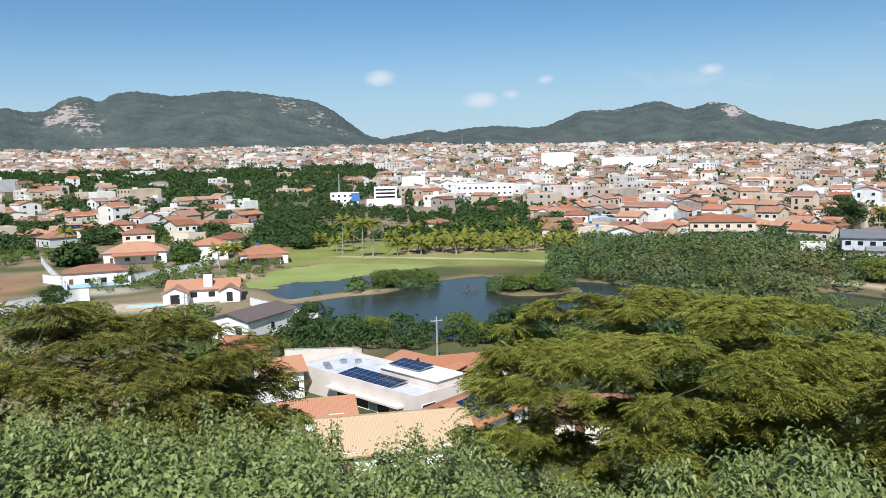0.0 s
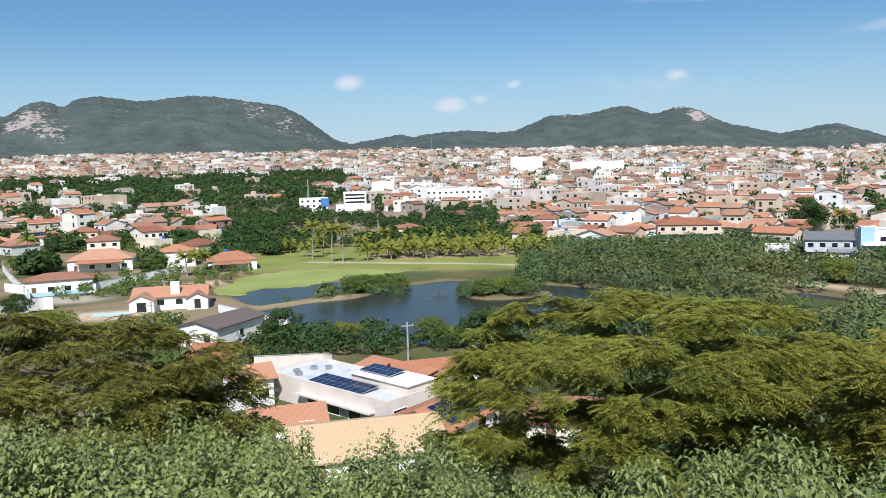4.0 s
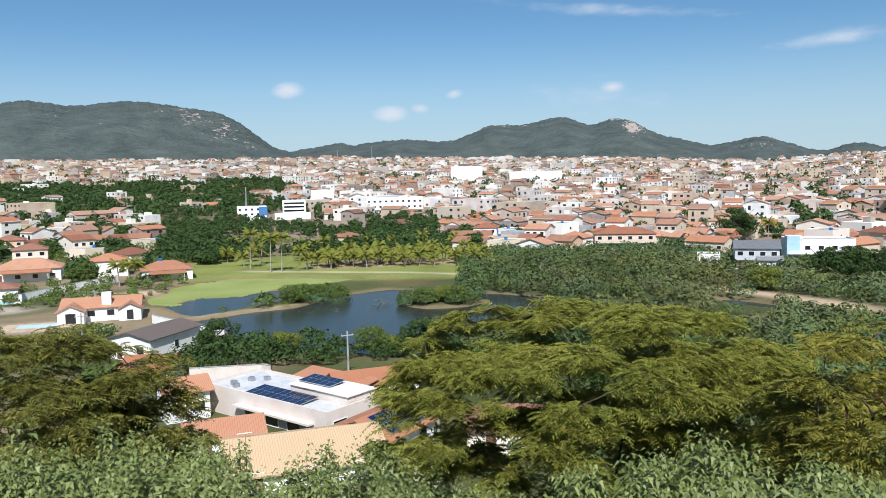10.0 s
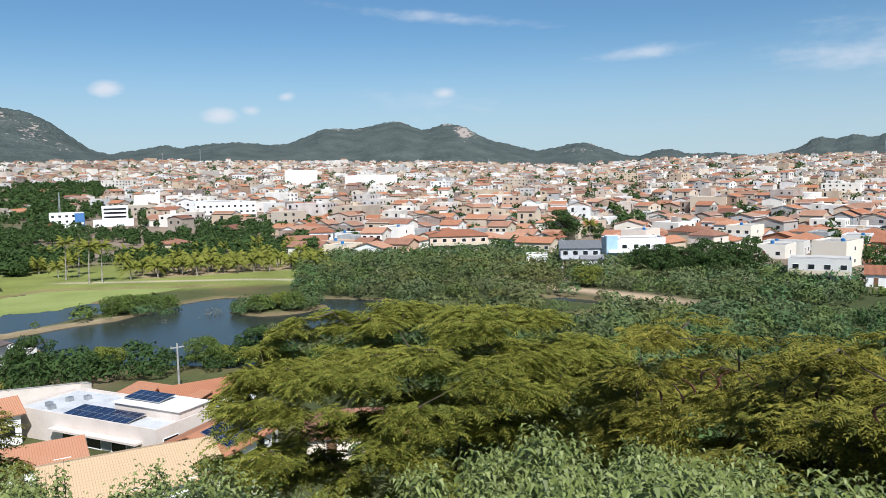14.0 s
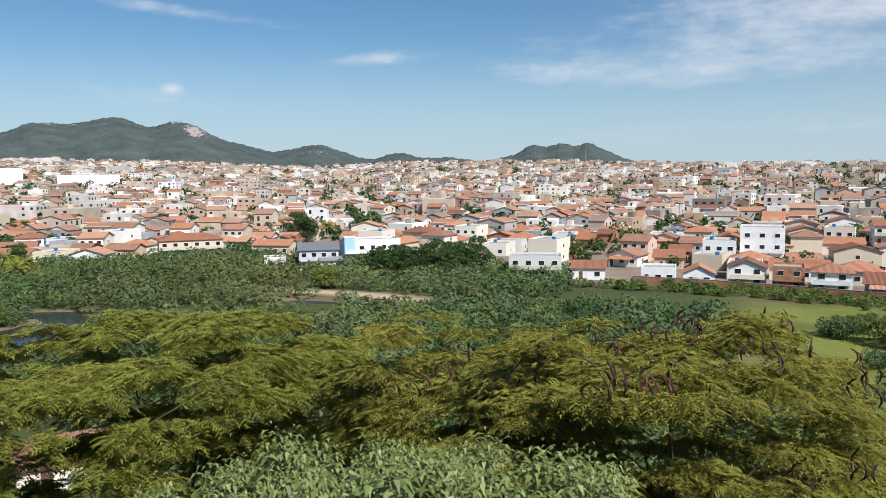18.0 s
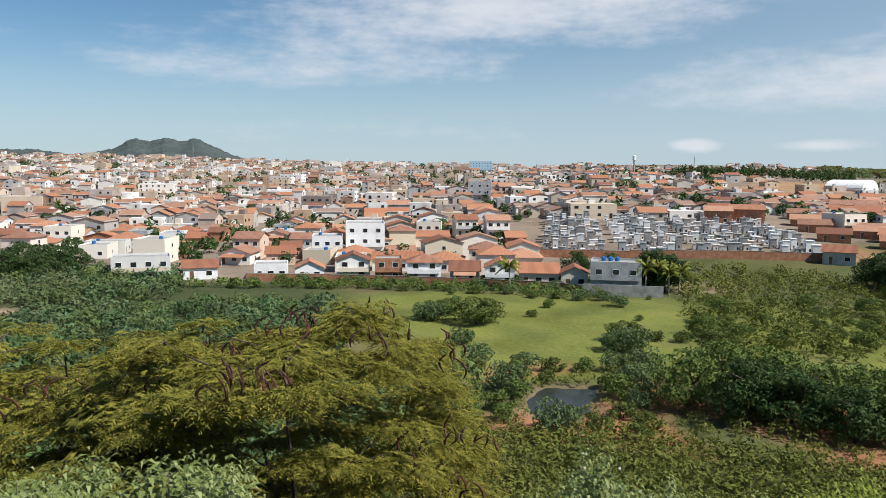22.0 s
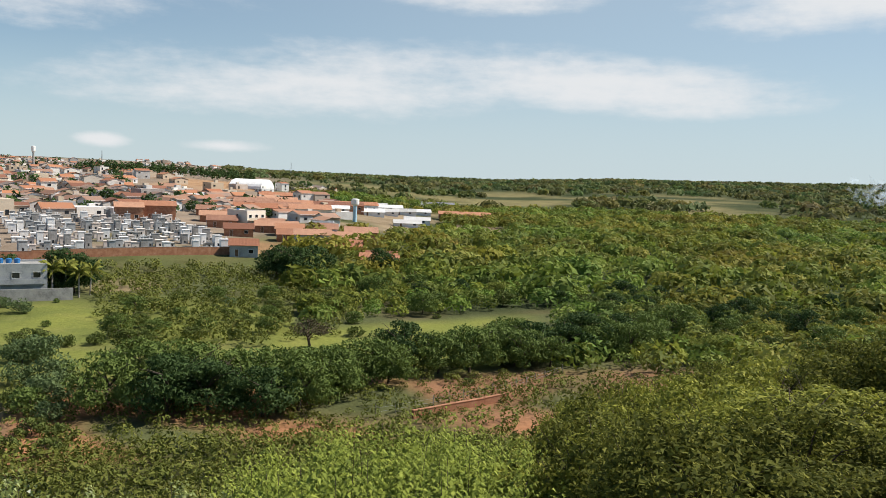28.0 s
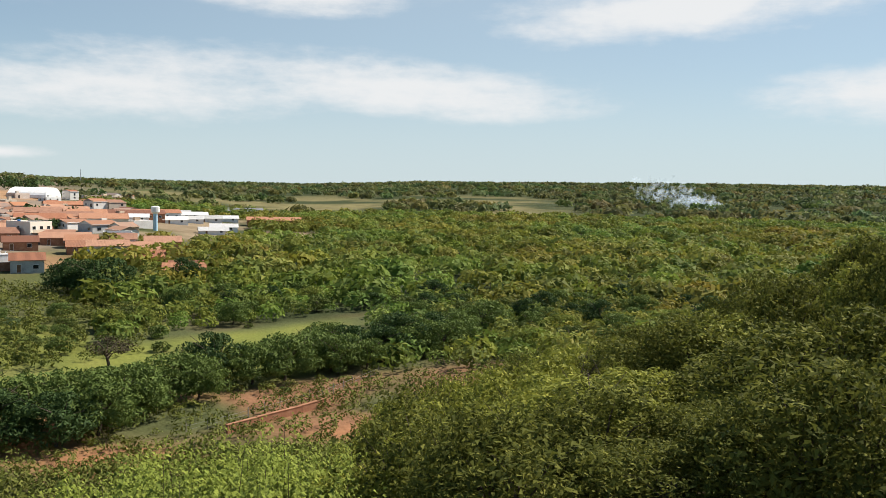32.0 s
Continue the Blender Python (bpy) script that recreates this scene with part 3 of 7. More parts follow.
def build_water():
    bm = boxes((-75, 108, -2.6, 108, 232, -0.06))
    ob = part("pond", bm, WATER, None)
    tagged(ob, "still grey-blue pond water with ripples and drowned twigs", "pond", kind="structure")
    bm = boxes((74, 8, -2.6, 104, 36, -0.06))
    tagged(part("small_pond", bm, WATER, None), "small dark pool on the meadow edge", "pond", kind="structure")
    # weed cover, in the arm beyond the bar
    step = 0.8
    gx, gy = np.meshgrid(np.arange(-62, 24, step), np.arange(150, 226, step))
    on = inside(gx, gy, WEED) + 1.1 * wave(gx, gy, 3.0) + 0.7 * wave(gy, gx, 1.1) > -0.6
    cols = gx.shape[1]
    idx = np.flatnonzero(on.ravel())
    verts, faces, used = [], [], {}

    def vert(i, j):
        if (i, j) not in used:
            used[(i, j)] = len(verts)
            verts.append((-62 + (j - 0.5) * step, 150 + (i - 0.5) * step, -0.035 + 0.02 * math.sin(i * 0.7) * math.sin(j * 0.9)))
        return used[(i, j)]
    for q in idx:
        i, j = divmod(int(q), cols)
        faces.append((vert(i, j), vert(i, j + 1), vert(i + 1, j + 1), vert(i + 1, j)))
    tagged(new("floating_weed", quads_mesh("floating_weed", verts, faces, ALGAE, True)), "yellow-green carpet of floating weed on the pond", "water weed", kind="stuff")


build_water()


# ---- mountains ----
def skyline(a, knots):
    """A smooth line through (azimuth, elevation) knots."""
    xs, ys = (np.array(v, float) for v in zip(*knots))
    m = np.gradient(ys, xs)
    k = np.clip(np.searchsorted(xs, a) - 1, 0, len(xs) - 2)
    h = xs[k + 1] - xs[k]
    t = np.clip((a - xs[k]) / h, 0, 1)
    return ((2 * t**3 - 3 * t**2 + 1) * ys[k] + (t**3 - 2 * t**2 + t) * h * m[k] + (-2 * t**3 + 3 * t**2) * ys[k + 1] + (t**3 - t**2) * h * m[k + 1])


def mountain(name, label, base_r, depth, knots, rocks=(), seed=0.0):
    """A ridge beyond the town; knots give its crest as seen from the hill, in degrees."""
    azs = np.arange(knots[0][0], knots[-1][0], 0.08)
    t = np.linspace(0, 1, 60)
    A, Tt = np.meshgrid(azs, t)
    crest = skyline(A, knots)
    r = base_r + depth * Tt
    foot = lerp_table(A, EDGE_EL) - 0.25
    rise = np.sin(np.clip(Tt / 0.62, 0, 1) * math.pi / 2) ** 1.05 * smooth(1.25, 0.62, Tt)
    x, y = np.sin(np.radians(A)) * r, np.cos(np.radians(A)) * r
    lump = 0.5 * wave(x + seed * 50, y, 130.0) + 0.4 * wave(y, x, 75.0)
    e = foot + (crest - foot) * np.clip(rise + 0.30 * lump * rise * np.clip(1 - rise, 0, 1) * 2.0, -0.1, 1.0)
    e = e + smooth(0.75, 1.0, rise) * (0.04 * np.sin(A * 7.3 + seed) * np.sin(A * 3.1) + 0.025 * np.sin(A * 23 + 2) * np.sin(A * 5 + seed))
    z = EYE + r * np.tan(np.radians(e)) - 3
    na, nr = len(azs), len(t)
    i = np.arange(nr - 1)[:, None] * na + np.arange(na - 1)[None, :]
    faces = np.stack([i, i + na, i + na + 1, i + 1], -1).reshape(-1, 4)
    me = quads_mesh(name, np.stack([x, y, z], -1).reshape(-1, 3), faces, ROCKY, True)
    m = np.zeros(x.size)
    for a, tt, wa, wt, k in rocks:
        m = np.maximum(m, k * np.exp(-((A.ravel() - a) / (wa * 1.15)) ** 2 - ((Tt.ravel() - tt) / (wt * 1.2)) ** 2))
    c = np.repeat(m[:, None], 3, 1)
    put_soil(me, c)
    put_soil(me, np.stack([np.radians(A.ravel()) * base_r, z.ravel() * 1.5, Tt.ravel() * 60], 1) / 100, "slope_plan")
    return tagged(new(name, me), label, "mountain", kind="structure")


mountain("mountain_left", "scrub-covered granite ridge with bare pale rock faces", 2300, 1700,
         [(-42, 3.0), (-34, 3.9), (-29.2, 4.25), (-26.6, 4.15), (-25.6, 4.75), (-24.8, 5.05), (-24, 4.95), (-23.4, 4.75), (-22.4, 5.25), (-21.4, 5.4), (-18.5, 5.15), (-15.1, 5.5), (-11.3, 5.1),
          (-8.5, 4.5), (-7.2, 3.7), (-6.2, 2.9), (-5.3, 2.3), (-3.8, 1.9), (-2, 1.3), (0, 0.6)],
         [(-25.6, 0.36, 1.5, 0.12, 1.15), (-24.2, 0.23, 1.3, 0.06, 0.95), (-19.5, 0.40, 1.0, 0.07, 0.5), (-10.8, 0.42, 1.1, 0.10, 0.75), (-8.8, 0.34, 1.2, 0.10, 0.65), (-13, 0.46, 0.5, 0.05, 0.7), (-16.5, 0.3, 0.5, 0.05, 0.5), (-7.2, 0.25, 0.7, 0.08, 0.6), (-11.8, 0.52, 0.6, 0.04, 0.7)], 1.0)
mountain("mountain_middle", "long scrub-covered hills with pale rock summits", 2900, 1500,
         [(-6, 1.4), (-4.5, 1.9), (-3.3, 2.15), (-1.9, 2.35), (-0.8, 2.56), (0.4, 2.38), (0.9, 2.47), (3.8, 2.72), (7.9, 2.69), (9.0, 3.1), (10.3, 3.6), (11.4, 3.62), (12.6, 3.6), (14.2, 3.9), (15.6, 4.08),
          (16.7, 3.7), (17.5, 3.44), (18.3, 3.65), (19.3, 3.85), (20.4, 3.6), (22.0, 2.75), (24, 2.2), (25.8, 1.78), (27.3, 2.0), (29.1, 2.24), (30.7, 1.75), (32.6, 1.2), (34.8, 1.63), (36.6, 1.26), (38.4, 1.28), (40.4, 1.02), (43, 0.7)],
         [(20.5, 0.46, 0.75, 0.14, 1.25), (19.3, 0.56, 0.4, 0.06, 1.1), (15.9, 0.59, 0.5, 0.05, 0.9), (11.2, 0.56, 1.0, 0.04, 0.8), (12.9, 0.52, 0.6, 0.04, 0.7), (29.6, 0.56, 0.4, 0.06, 0.8), (29.0, 0.35, 1.0, 0.08, 0.5), (18.6, 0.25, 0.5, 0.05, 0.4)], 2.0)
mountain("mountain_right", "low twin-peaked scrub hill at the town's edge", 3200, 1300,
         [(39, 0.7), (41.4, 1.05), (43.3, 1.45), (44.7, 2.12), (45.5, 1.95), (46.6, 2.2), (47.6, 2.0), (48.6, 2.18), (49.6, 1.75), (51.5, 0.95), (53.5, 0.5)],
         [(48.0, 0.4, 0.4, 0.06, 0.5), (46, 0.35, 0.3, 0.05, 0.4)], 3.0)


# ---- houses ----
def face_uv(me):
    """Metres along the ridge and down the slope, face by face."""
    uv = me.uv_layers.new(name="UVMap")
    for p in me.polygons:
        n = p.normal
        along = Vector((-n.y, n.x, 0))
        along = along.normalized() if along.length > 0.05 else Vector((1, 0, 0))
        down = n.cross(along)
        for li in p.loop_indices:
            co = me.vertices[me.loops[li].vertex_index].co
            uv.data[li].uv = (co.dot(along), co.dot(down))


def roof_mesh(kind, w, d, z, rise, over=0.45, thick=0.14, x0=0.0, y0=0.0):
    """Sloping roof slabs over a w by d plan; hip, gable_x (ridge along x), gable_y, shed or flat."""
    bm = bmesh.new()
    a, b = w / 2 + over, d / 2 + over
    low = z - rise * over / (d / 2 if kind != "gable_y" else w / 2)
    if kind == "hip":
        k = max(0.0, a - b)
        kk = max(0.0, b - a)
        base = [(-a, -b), (a, -b), (a, b), (-a, b)]
        ridge = [(-k, -kk), (k, kk)] if k > 0 else [(0, -kk), (0, kk)]
        def lay(dz):
            bs = [bm.verts.new((x0 + x, y0 + y, low + dz)) for x, y in base]
            rs = [bm.verts.new((x0 + x, y0 + y, z + rise + dz)) for x, y in ridge]
            return bs, rs
        bs, rs = lay(thick)
        if k > 0:
            fs = [(bs[0], bs[1], rs[1], rs[0]), (bs[1], bs[2], rs[1]), (bs[2], bs[3], rs[0], rs[1]), (bs[3], bs[0], rs[0])]
        else:
            fs = [(bs[0], bs[1], rs[0]), (bs[1], bs[2], rs[1], rs[0]), (bs[2], bs[3], rs[1]), (bs[3], bs[0], rs[0], rs[1])]
        for f in fs:
            bm.faces.new(f)
        lows = [bm.verts.new((x0 + x, y0 + y, low)) for x, y in base]
        for q in range(4):
            bm.faces.new((lows[q], lows[(q + 1) % 4], bs[(q + 1) % 4], bs[q]))
        bm.faces.new(lows[::-1])
    else:
        if kind == "gable_x":
            prof = [(-b, low), (0, z + rise), (b, low)]
        elif kind == "gable_y":
            prof = [(-a, low), (0, z + rise), (a, low)]
        else:
            prof = [(-b, z), (b, z + rise)]
        along = b if kind == "gable_y" else a
        rows = []
        for s in (-along, along):
            top = [bm.verts.new(((x0 + s, y0 + p, q + thick) if kind != "gable_y" else (x0 + p, y0 + s, q + thick))) for p, q in prof]
            bot = [bm.verts.new(((x0 + s, y0 + p, q) if kind != "gable_y" else (x0 + p, y0 + s, q))) for p, q in prof]
            rows.append((top, bot))
        (t0, b0), (t1, b1) = rows
        for i in range(len(prof) - 1):
            bm.faces.new((t0[i], t1[i], t1[i + 1], t0[i + 1]))
            bm.faces.new((b0[i], b0[i + 1], b1[i + 1], b1[i]))
            bm.faces.new((t0[i], t0[i + 1], b0[i + 1], b0[i]))
            bm.faces.new((t1[i], b1[i], b1[i + 1], t1[i + 1]))
        bm.faces.new((t0[0], b0[0], b1[0], t1[0]))
        bm.faces.new((t0[-1], t1[-1], b1[-1], b0[-1]))
        bmesh.ops.recalc_face_normals(bm, faces=bm.faces)
    return bm


def roof_part(bm, material, parent, label="", name="roof"):
    bmesh.ops.recalc_face_normals(bm, faces=bm.faces)
    ob = part(name, bm, material, parent, label)
    face_uv(ob.data)
    return ob


def wall_body(kind, w, d, h, rise, x0=0.0, y0=0.0, parapet=0.0):
    bm = bmesh.new()
    box(bm, x0 - w / 2, y0 - d / 2, -2.0, x0 + w / 2, y0 + d / 2, h)
    if kind == "gable_x":
        for s in (-1, 1):
            x = x0 + s * w / 2
            vs = [bm.verts.new(p) for p in ((x, y0 - d / 2, h), (x, y0 + d / 2, h), (x, y0, h + rise), (x - s * 0.2, y0 - d / 2, h), (x - s * 0.2, y0 + d / 2, h), (x - s * 0.2, y0, h + rise))]
            for f in ((0, 1, 2), (5, 4, 3), (0, 2, 5, 3), (1, 4, 5, 2)):
                bm.faces.new([vs[i] for i in f])
    if kind == "gable_y":
        for s in (-1, 1):
            y = y0 + s * d / 2
            vs = [bm.verts.new(p) for p in ((x0 - w / 2, y, h), (x0 + w / 2, y, h), (x0, y, h + rise), (x0 - w / 2, y - s * 0.2, h), (x0 + w / 2, y - s * 0.2, h), (x0, y - s * 0.2, h + rise))]
            for f in ((0, 1, 2), (5, 4, 3), (0, 2, 5, 3), (1, 4, 5, 2)):
                bm.faces.new([vs[i] for i in f])
    if parapet:
        p, t = parapet, 0.18
        for q in ((-w / 2, -d / 2, w / 2, -d / 2 + t), (-w / 2, d / 2 - t, w / 2, d / 2), (-w / 2, -d / 2 + t, -w / 2 + t, d / 2 - t), (w / 2 - t, -d / 2 + t, w / 2, d / 2 - t)):
            box(bm, x0 + q[0], y0 + q[1], h, x0 + q[2], y0 + q[3], h + p)
    bmesh.ops.recalc_face_normals(bm, faces=bm.faces)
    return bm


def opening(parent, side, u, z, ww, hh, w, d, name="window", x0=0.0, y0=0.0, frame_mat=None):
    """A framed opening on one side of the body; u runs along the wall. The pane sits back inside the frame."""
    f = 0.07
    bm = boxes((-ww / 2 - f, -0.06, -f, ww / 2 + f, 0.05, 0), (-ww / 2 - f, -0.06, hh, ww / 2 + f, 0.05, hh + f),
               (-ww / 2 - f, -0.06, 0, -ww / 2, 0.05, hh), (ww / 2, -0.06, 0, ww / 2 + f, 0.05, hh))
    fr = part(name, bm, frame_mat or WHITE, parent)
    pane = part("pane" if name == "window" else "leaf", boxes((-ww / 2, -0.012, 0, ww / 2, 0.03, hh)), GLASS if name == "window" else WOOD, fr)
    turn = {"front": 0, "right": 90, "back": 180, "left": -90}[side]
    off = d / 2 if side in ("front", "back") else w / 2
    fr.matrix_basis = pose(x0, y0, 0) @ pose(0, 0, 0, 0, 0, turn) @ pose(u, -off - 0.005, z)
    return fr


def tank(parent, x, y, z, r=0.6):
    bm = bmesh.new()
    tube(bm, ((0, 0, 0), (0, 0, 0.75), (0, 0, 0.8), (0, 0, 1.0)), (r * 0.86, r, r * 1.05, r * 0.35), 12)
    ob = part("water_tank", bm, BLUE, parent, "blue plastic roof water tank")
    ob.matrix_basis = pose(x, y, z)
    return ob


def house(label, w, d, h, kind, rise=1.5, wall=None, roof=None, storeys=1, wins=2, door=True, tanks=0, m=None, group="", porch=False, name="house", side_wins=1):
    ho = thing(name, label, "house", m, group)
    flat = kind == "flat"
    part("wall", wall_body(kind, w, d, h, rise, parapet=0.5 if flat else 0), wall or WALL, ho)
    if flat:
        part("roof", boxes((-w / 2 + 0.18, -d / 2 + 0.18, h, w / 2 - 0.18, d / 2 - 0.18, h + 0.08)), CONCRETE, ho, "flat concrete roof slab")
    else:
        roof_part(roof_mesh(kind, w, d, h + 0.01, rise), roof or TILE, ho)
    sh = h / storeys
    for s in range(storeys):
        for i in range(wins):
            u = (i + 0.5) / wins * w - w / 2
            if door and s == 0 and i == 0:
                opening(ho, "front", u, 0.05, 0.95, 2.1, w, d, "door")
            else:
                opening(ho, "front", u, s * sh + 1.0, min(1.3, w / wins * 0.5), 1.1, w, d)
        for i in range(side_wins):
            u = (i + 0.5) / side_wins * d - d / 2
            for side in ("left", "right"):
                opening(ho, side, u, s * sh + 1.05, 1.0, 1.0, w, d)
    if storeys > 1:
        bm = boxes((-w / 2 + 0.3, -d / 2 - 1.1, sh - 0.14, w / 2 - 0.3, -d / 2 + 0.0, sh), (-w / 2 + 0.3, -d / 2 - 1.1, sh, w / 2 - 0.3, -d / 2 - 1.0, sh + 0.85))
        part("balcony", bm, wall or WALL, ho)
    if porch:
        roof_part(roof_mesh("shed", w * 0.7, 2.4, h - 0.9, 0.7, 0.2, 0.1, 0, -d / 2 - 1.3), roof or TILE, ho, name="porch_roof")
        for s in (-1, 1):
            part("post", boxes((s * w * 0.32 - 0.09, -d / 2 - 2.4, -0.5, s * w * 0.32 + 0.09, -d / 2 - 2.22, h - 0.9)), wall or WALL, ho)
    for i in range(tanks):
        tank(ho, -w / 4 + 1.5 * i, d / 5, h + (0.08 if flat else rise * 0.62))
    return ho


def at(x, y, face, dz=0.0):
    """A pose on the ground whose front looks towards the compass bearing face."""
    return pose(x, y, gz(x, y) + dz, 0, 0, 180 - face)


PROTOS = []


def build_town():
    rng = random.Random(5)
    kinds = [
        ("white plastered house with a clay tile gable roof", dict(w=8, d=11, h=3.2, kind="gable_x", rise=1.7, wins=2)),
        ("plastered house with a clay tile roof and porch", dict(w=9, d=10, h=3.1, kind="gable_y", rise=1.6, wins=3, porch=True)),
        ("hip-roofed plastered house with orange clay tiles", dict(w=10, d=10, h=3.4, kind="hip", rise=1.9, wins=3)),
        ("two-storey plastered house with a clay tile roof and balcony", dict(w=8, d=11, h=6.2, kind="gable_x", rise=1.6, storeys=2, wins=3)),
        ("flat-roofed plastered house with a blue water tank", dict(w=8, d=12, h=3.6, kind="flat", wins=2, tanks=1)),
        ("two-storey flat-roofed plastered house with a balcony", dict(w=9, d=12, h=6.6, kind="flat", storeys=2, wins=3, tanks=1)),
        ("narrow bare brick house with a clay tile roof", dict(w=6, d=11, h=3.4, kind="gable_x", rise=1.5, wins=2, wall=BRICK)),
        ("long plastered house with weathered clay tiles", dict(w=13, d=8, h=3.3, kind="gable_x", rise=1.6, wins=4)),
        ("two-storey house with a hipped clay tile roof", dict(w=9, d=9, h=6.0, kind="hip", rise=1.7, storeys=2, wins=3)),
        ("grey unpainted flat-roofed house", dict(w=7, d=11, h=4.2, kind="flat", wins=2, wall=GREY)),
    ]
    spots = town_spots(rng)
    near = [s for s in spots if s[5]]
    near = near[:290]
    made = {}
    weights = [5, 4, 4, 4, 3, 2, 2, 3, 2, 1]
    for x, y, face, w, dd, _ in near:
        k = rng.choices(range(len(kinds)), weights)[0]
        m = at(x, y, face)
        if k in made:
            copy_thing(made[k], m)
        else:
            made[k] = house(kinds[k][0], m=m, group="town houses", **kinds[k][1])
    far_town([s for s in spots if s not in near] if len(near) < 290 else [s for s in spots if not s[5]], rng)


def in_town(x, y):
    r, az = math.hypot(x, y), math.degrees(math.atan2(x, y))
    n = wave(x, y, 60.0)
    if az < -34 or az > 106 or r > 1850:
        return 0.0
    if az < -2:
        if r < 245:
            return 0.0
        if r < 480:
            return 0.72 if az < -14 and n > -0.45 else 0.03
        if r < 760:
            return 0.10 if n < 0.35 else 0.5
        if r < 980 and az < -4:
            return 0.06
        return 0.66
    if az < 30:
        near = 262 + (az < 8) * 40
        if r < near:
            return 0.0
        if az < 7 and r < 400:
            return 0.04
        return 0.92 if r < 600 else 0.74
    if az < 72:
        near = 236 - max(0, az - 40) * 1.55
        near = max(near, 194)
        if 31 < az < 43:
            near = 255
        return 0.0 if r < near else (0.95 if r < 600 else 0.72)
    if az < 93.5:
        near = 182 if az < 79 else 330
        if r < near or (72.5 < az < 93.5 and 205 < r < 325):
            return 0.0
        lim = 1600 - (az - 72) * 42
        if az > 86 and r > 520:
            return 0.12
        return (0.9 if r < 520 else 0.75) if r < lim else 0.0
    if az < 100:
        return 0.55 if 300 < r < 520 else (0.25 if 520 < r < 800 else 0.0)
    return 0.30 if 330 < r < 430 and az < 104 else 0.0


KEEP_CLEAR = []


def town_spots(rng):
    out = []
    for zone, theta, sx, sy in (("a", 41, 12.0, 15.5), ("b", 63, 11.5, 15.0)):
        ct, st = math.cos(radians(theta)), math.sin(radians(theta))
        for i in range(-190, 190):
            for j in range(-5, 135):
                u, v = i * sx, j * sy
                far = v > 560
                if far and i % 2:
                    continue
                if i % 9 == 4:
                    continue
                if j % 3 == 2 and not far:
                    v -= 3.0
                u += rng.uniform(-1, 1) * (1.6 if not far else 5)
                v += rng.uniform(-1, 1) * (2.6 if not far else 6)
                x, y = u * ct + v * st, -u * st + v * ct
                az = math.degrees(math.atan2(x, y))
                if (zone == "a") != (az < 33):
                    continue
                p = in_town(x, y)
                r = math.hypot(x, y)
                if rng.random() > p * (0.82 if r < 400 else 0.9):
                    continue
                if any((x - cx) ** 2 + (y - cy) ** 2 < cr * cr for cx, cy, cr in KEEP_CLEAR):
                    continue
                near = r < (345 if zone == "a" else 318)
                face = theta + 180 + rng.choice((0, 0, 0, 90, -90, 180)) + rng.uniform(-9, 9)
                out.append((x, y, face, rng.uniform(7, 12), rng.uniform(8, 13), near))
    out.sort(key=lambda s: s[0] ** 2 + s[1] ** 2)
    return out


FAR_WALL = mat("far_plaster", [(0.50, 0.40, 0.29), (0.78, 0.76, 0.72), (0.40, 0.27, 0.18), (0.60, 0.50, 0.38), (0.27, 0.23, 0.20), (0.80, 0.79, 0.77), (0.22, 0.13, 0.09), (0.58, 0.48, 0.36), (0.36, 0.36, 0.36), (0.80, 0.79, 0.76), (0.36, 0.24, 0.16), (0.80, 0.78, 0.74), (0.18, 0.14, 0.12), (0.74, 0.70, 0.63)], 0.9, 0.2, 2.0, 0.0, "island", mixin=0.95)
FAR_TILE = mat("far_clay_tiles", [(0.19, 0.085, 0.055), (0.34, 0.14, 0.075), (0.42, 0.19, 0.10), (0.25, 0.14, 0.095), (0.42, 0.23, 0.145), (0.22, 0.175, 0.15), (0.37, 0.165, 0.09)], 0.92, 0.2, 2.0, 0.0, "island", mixin=0.86)


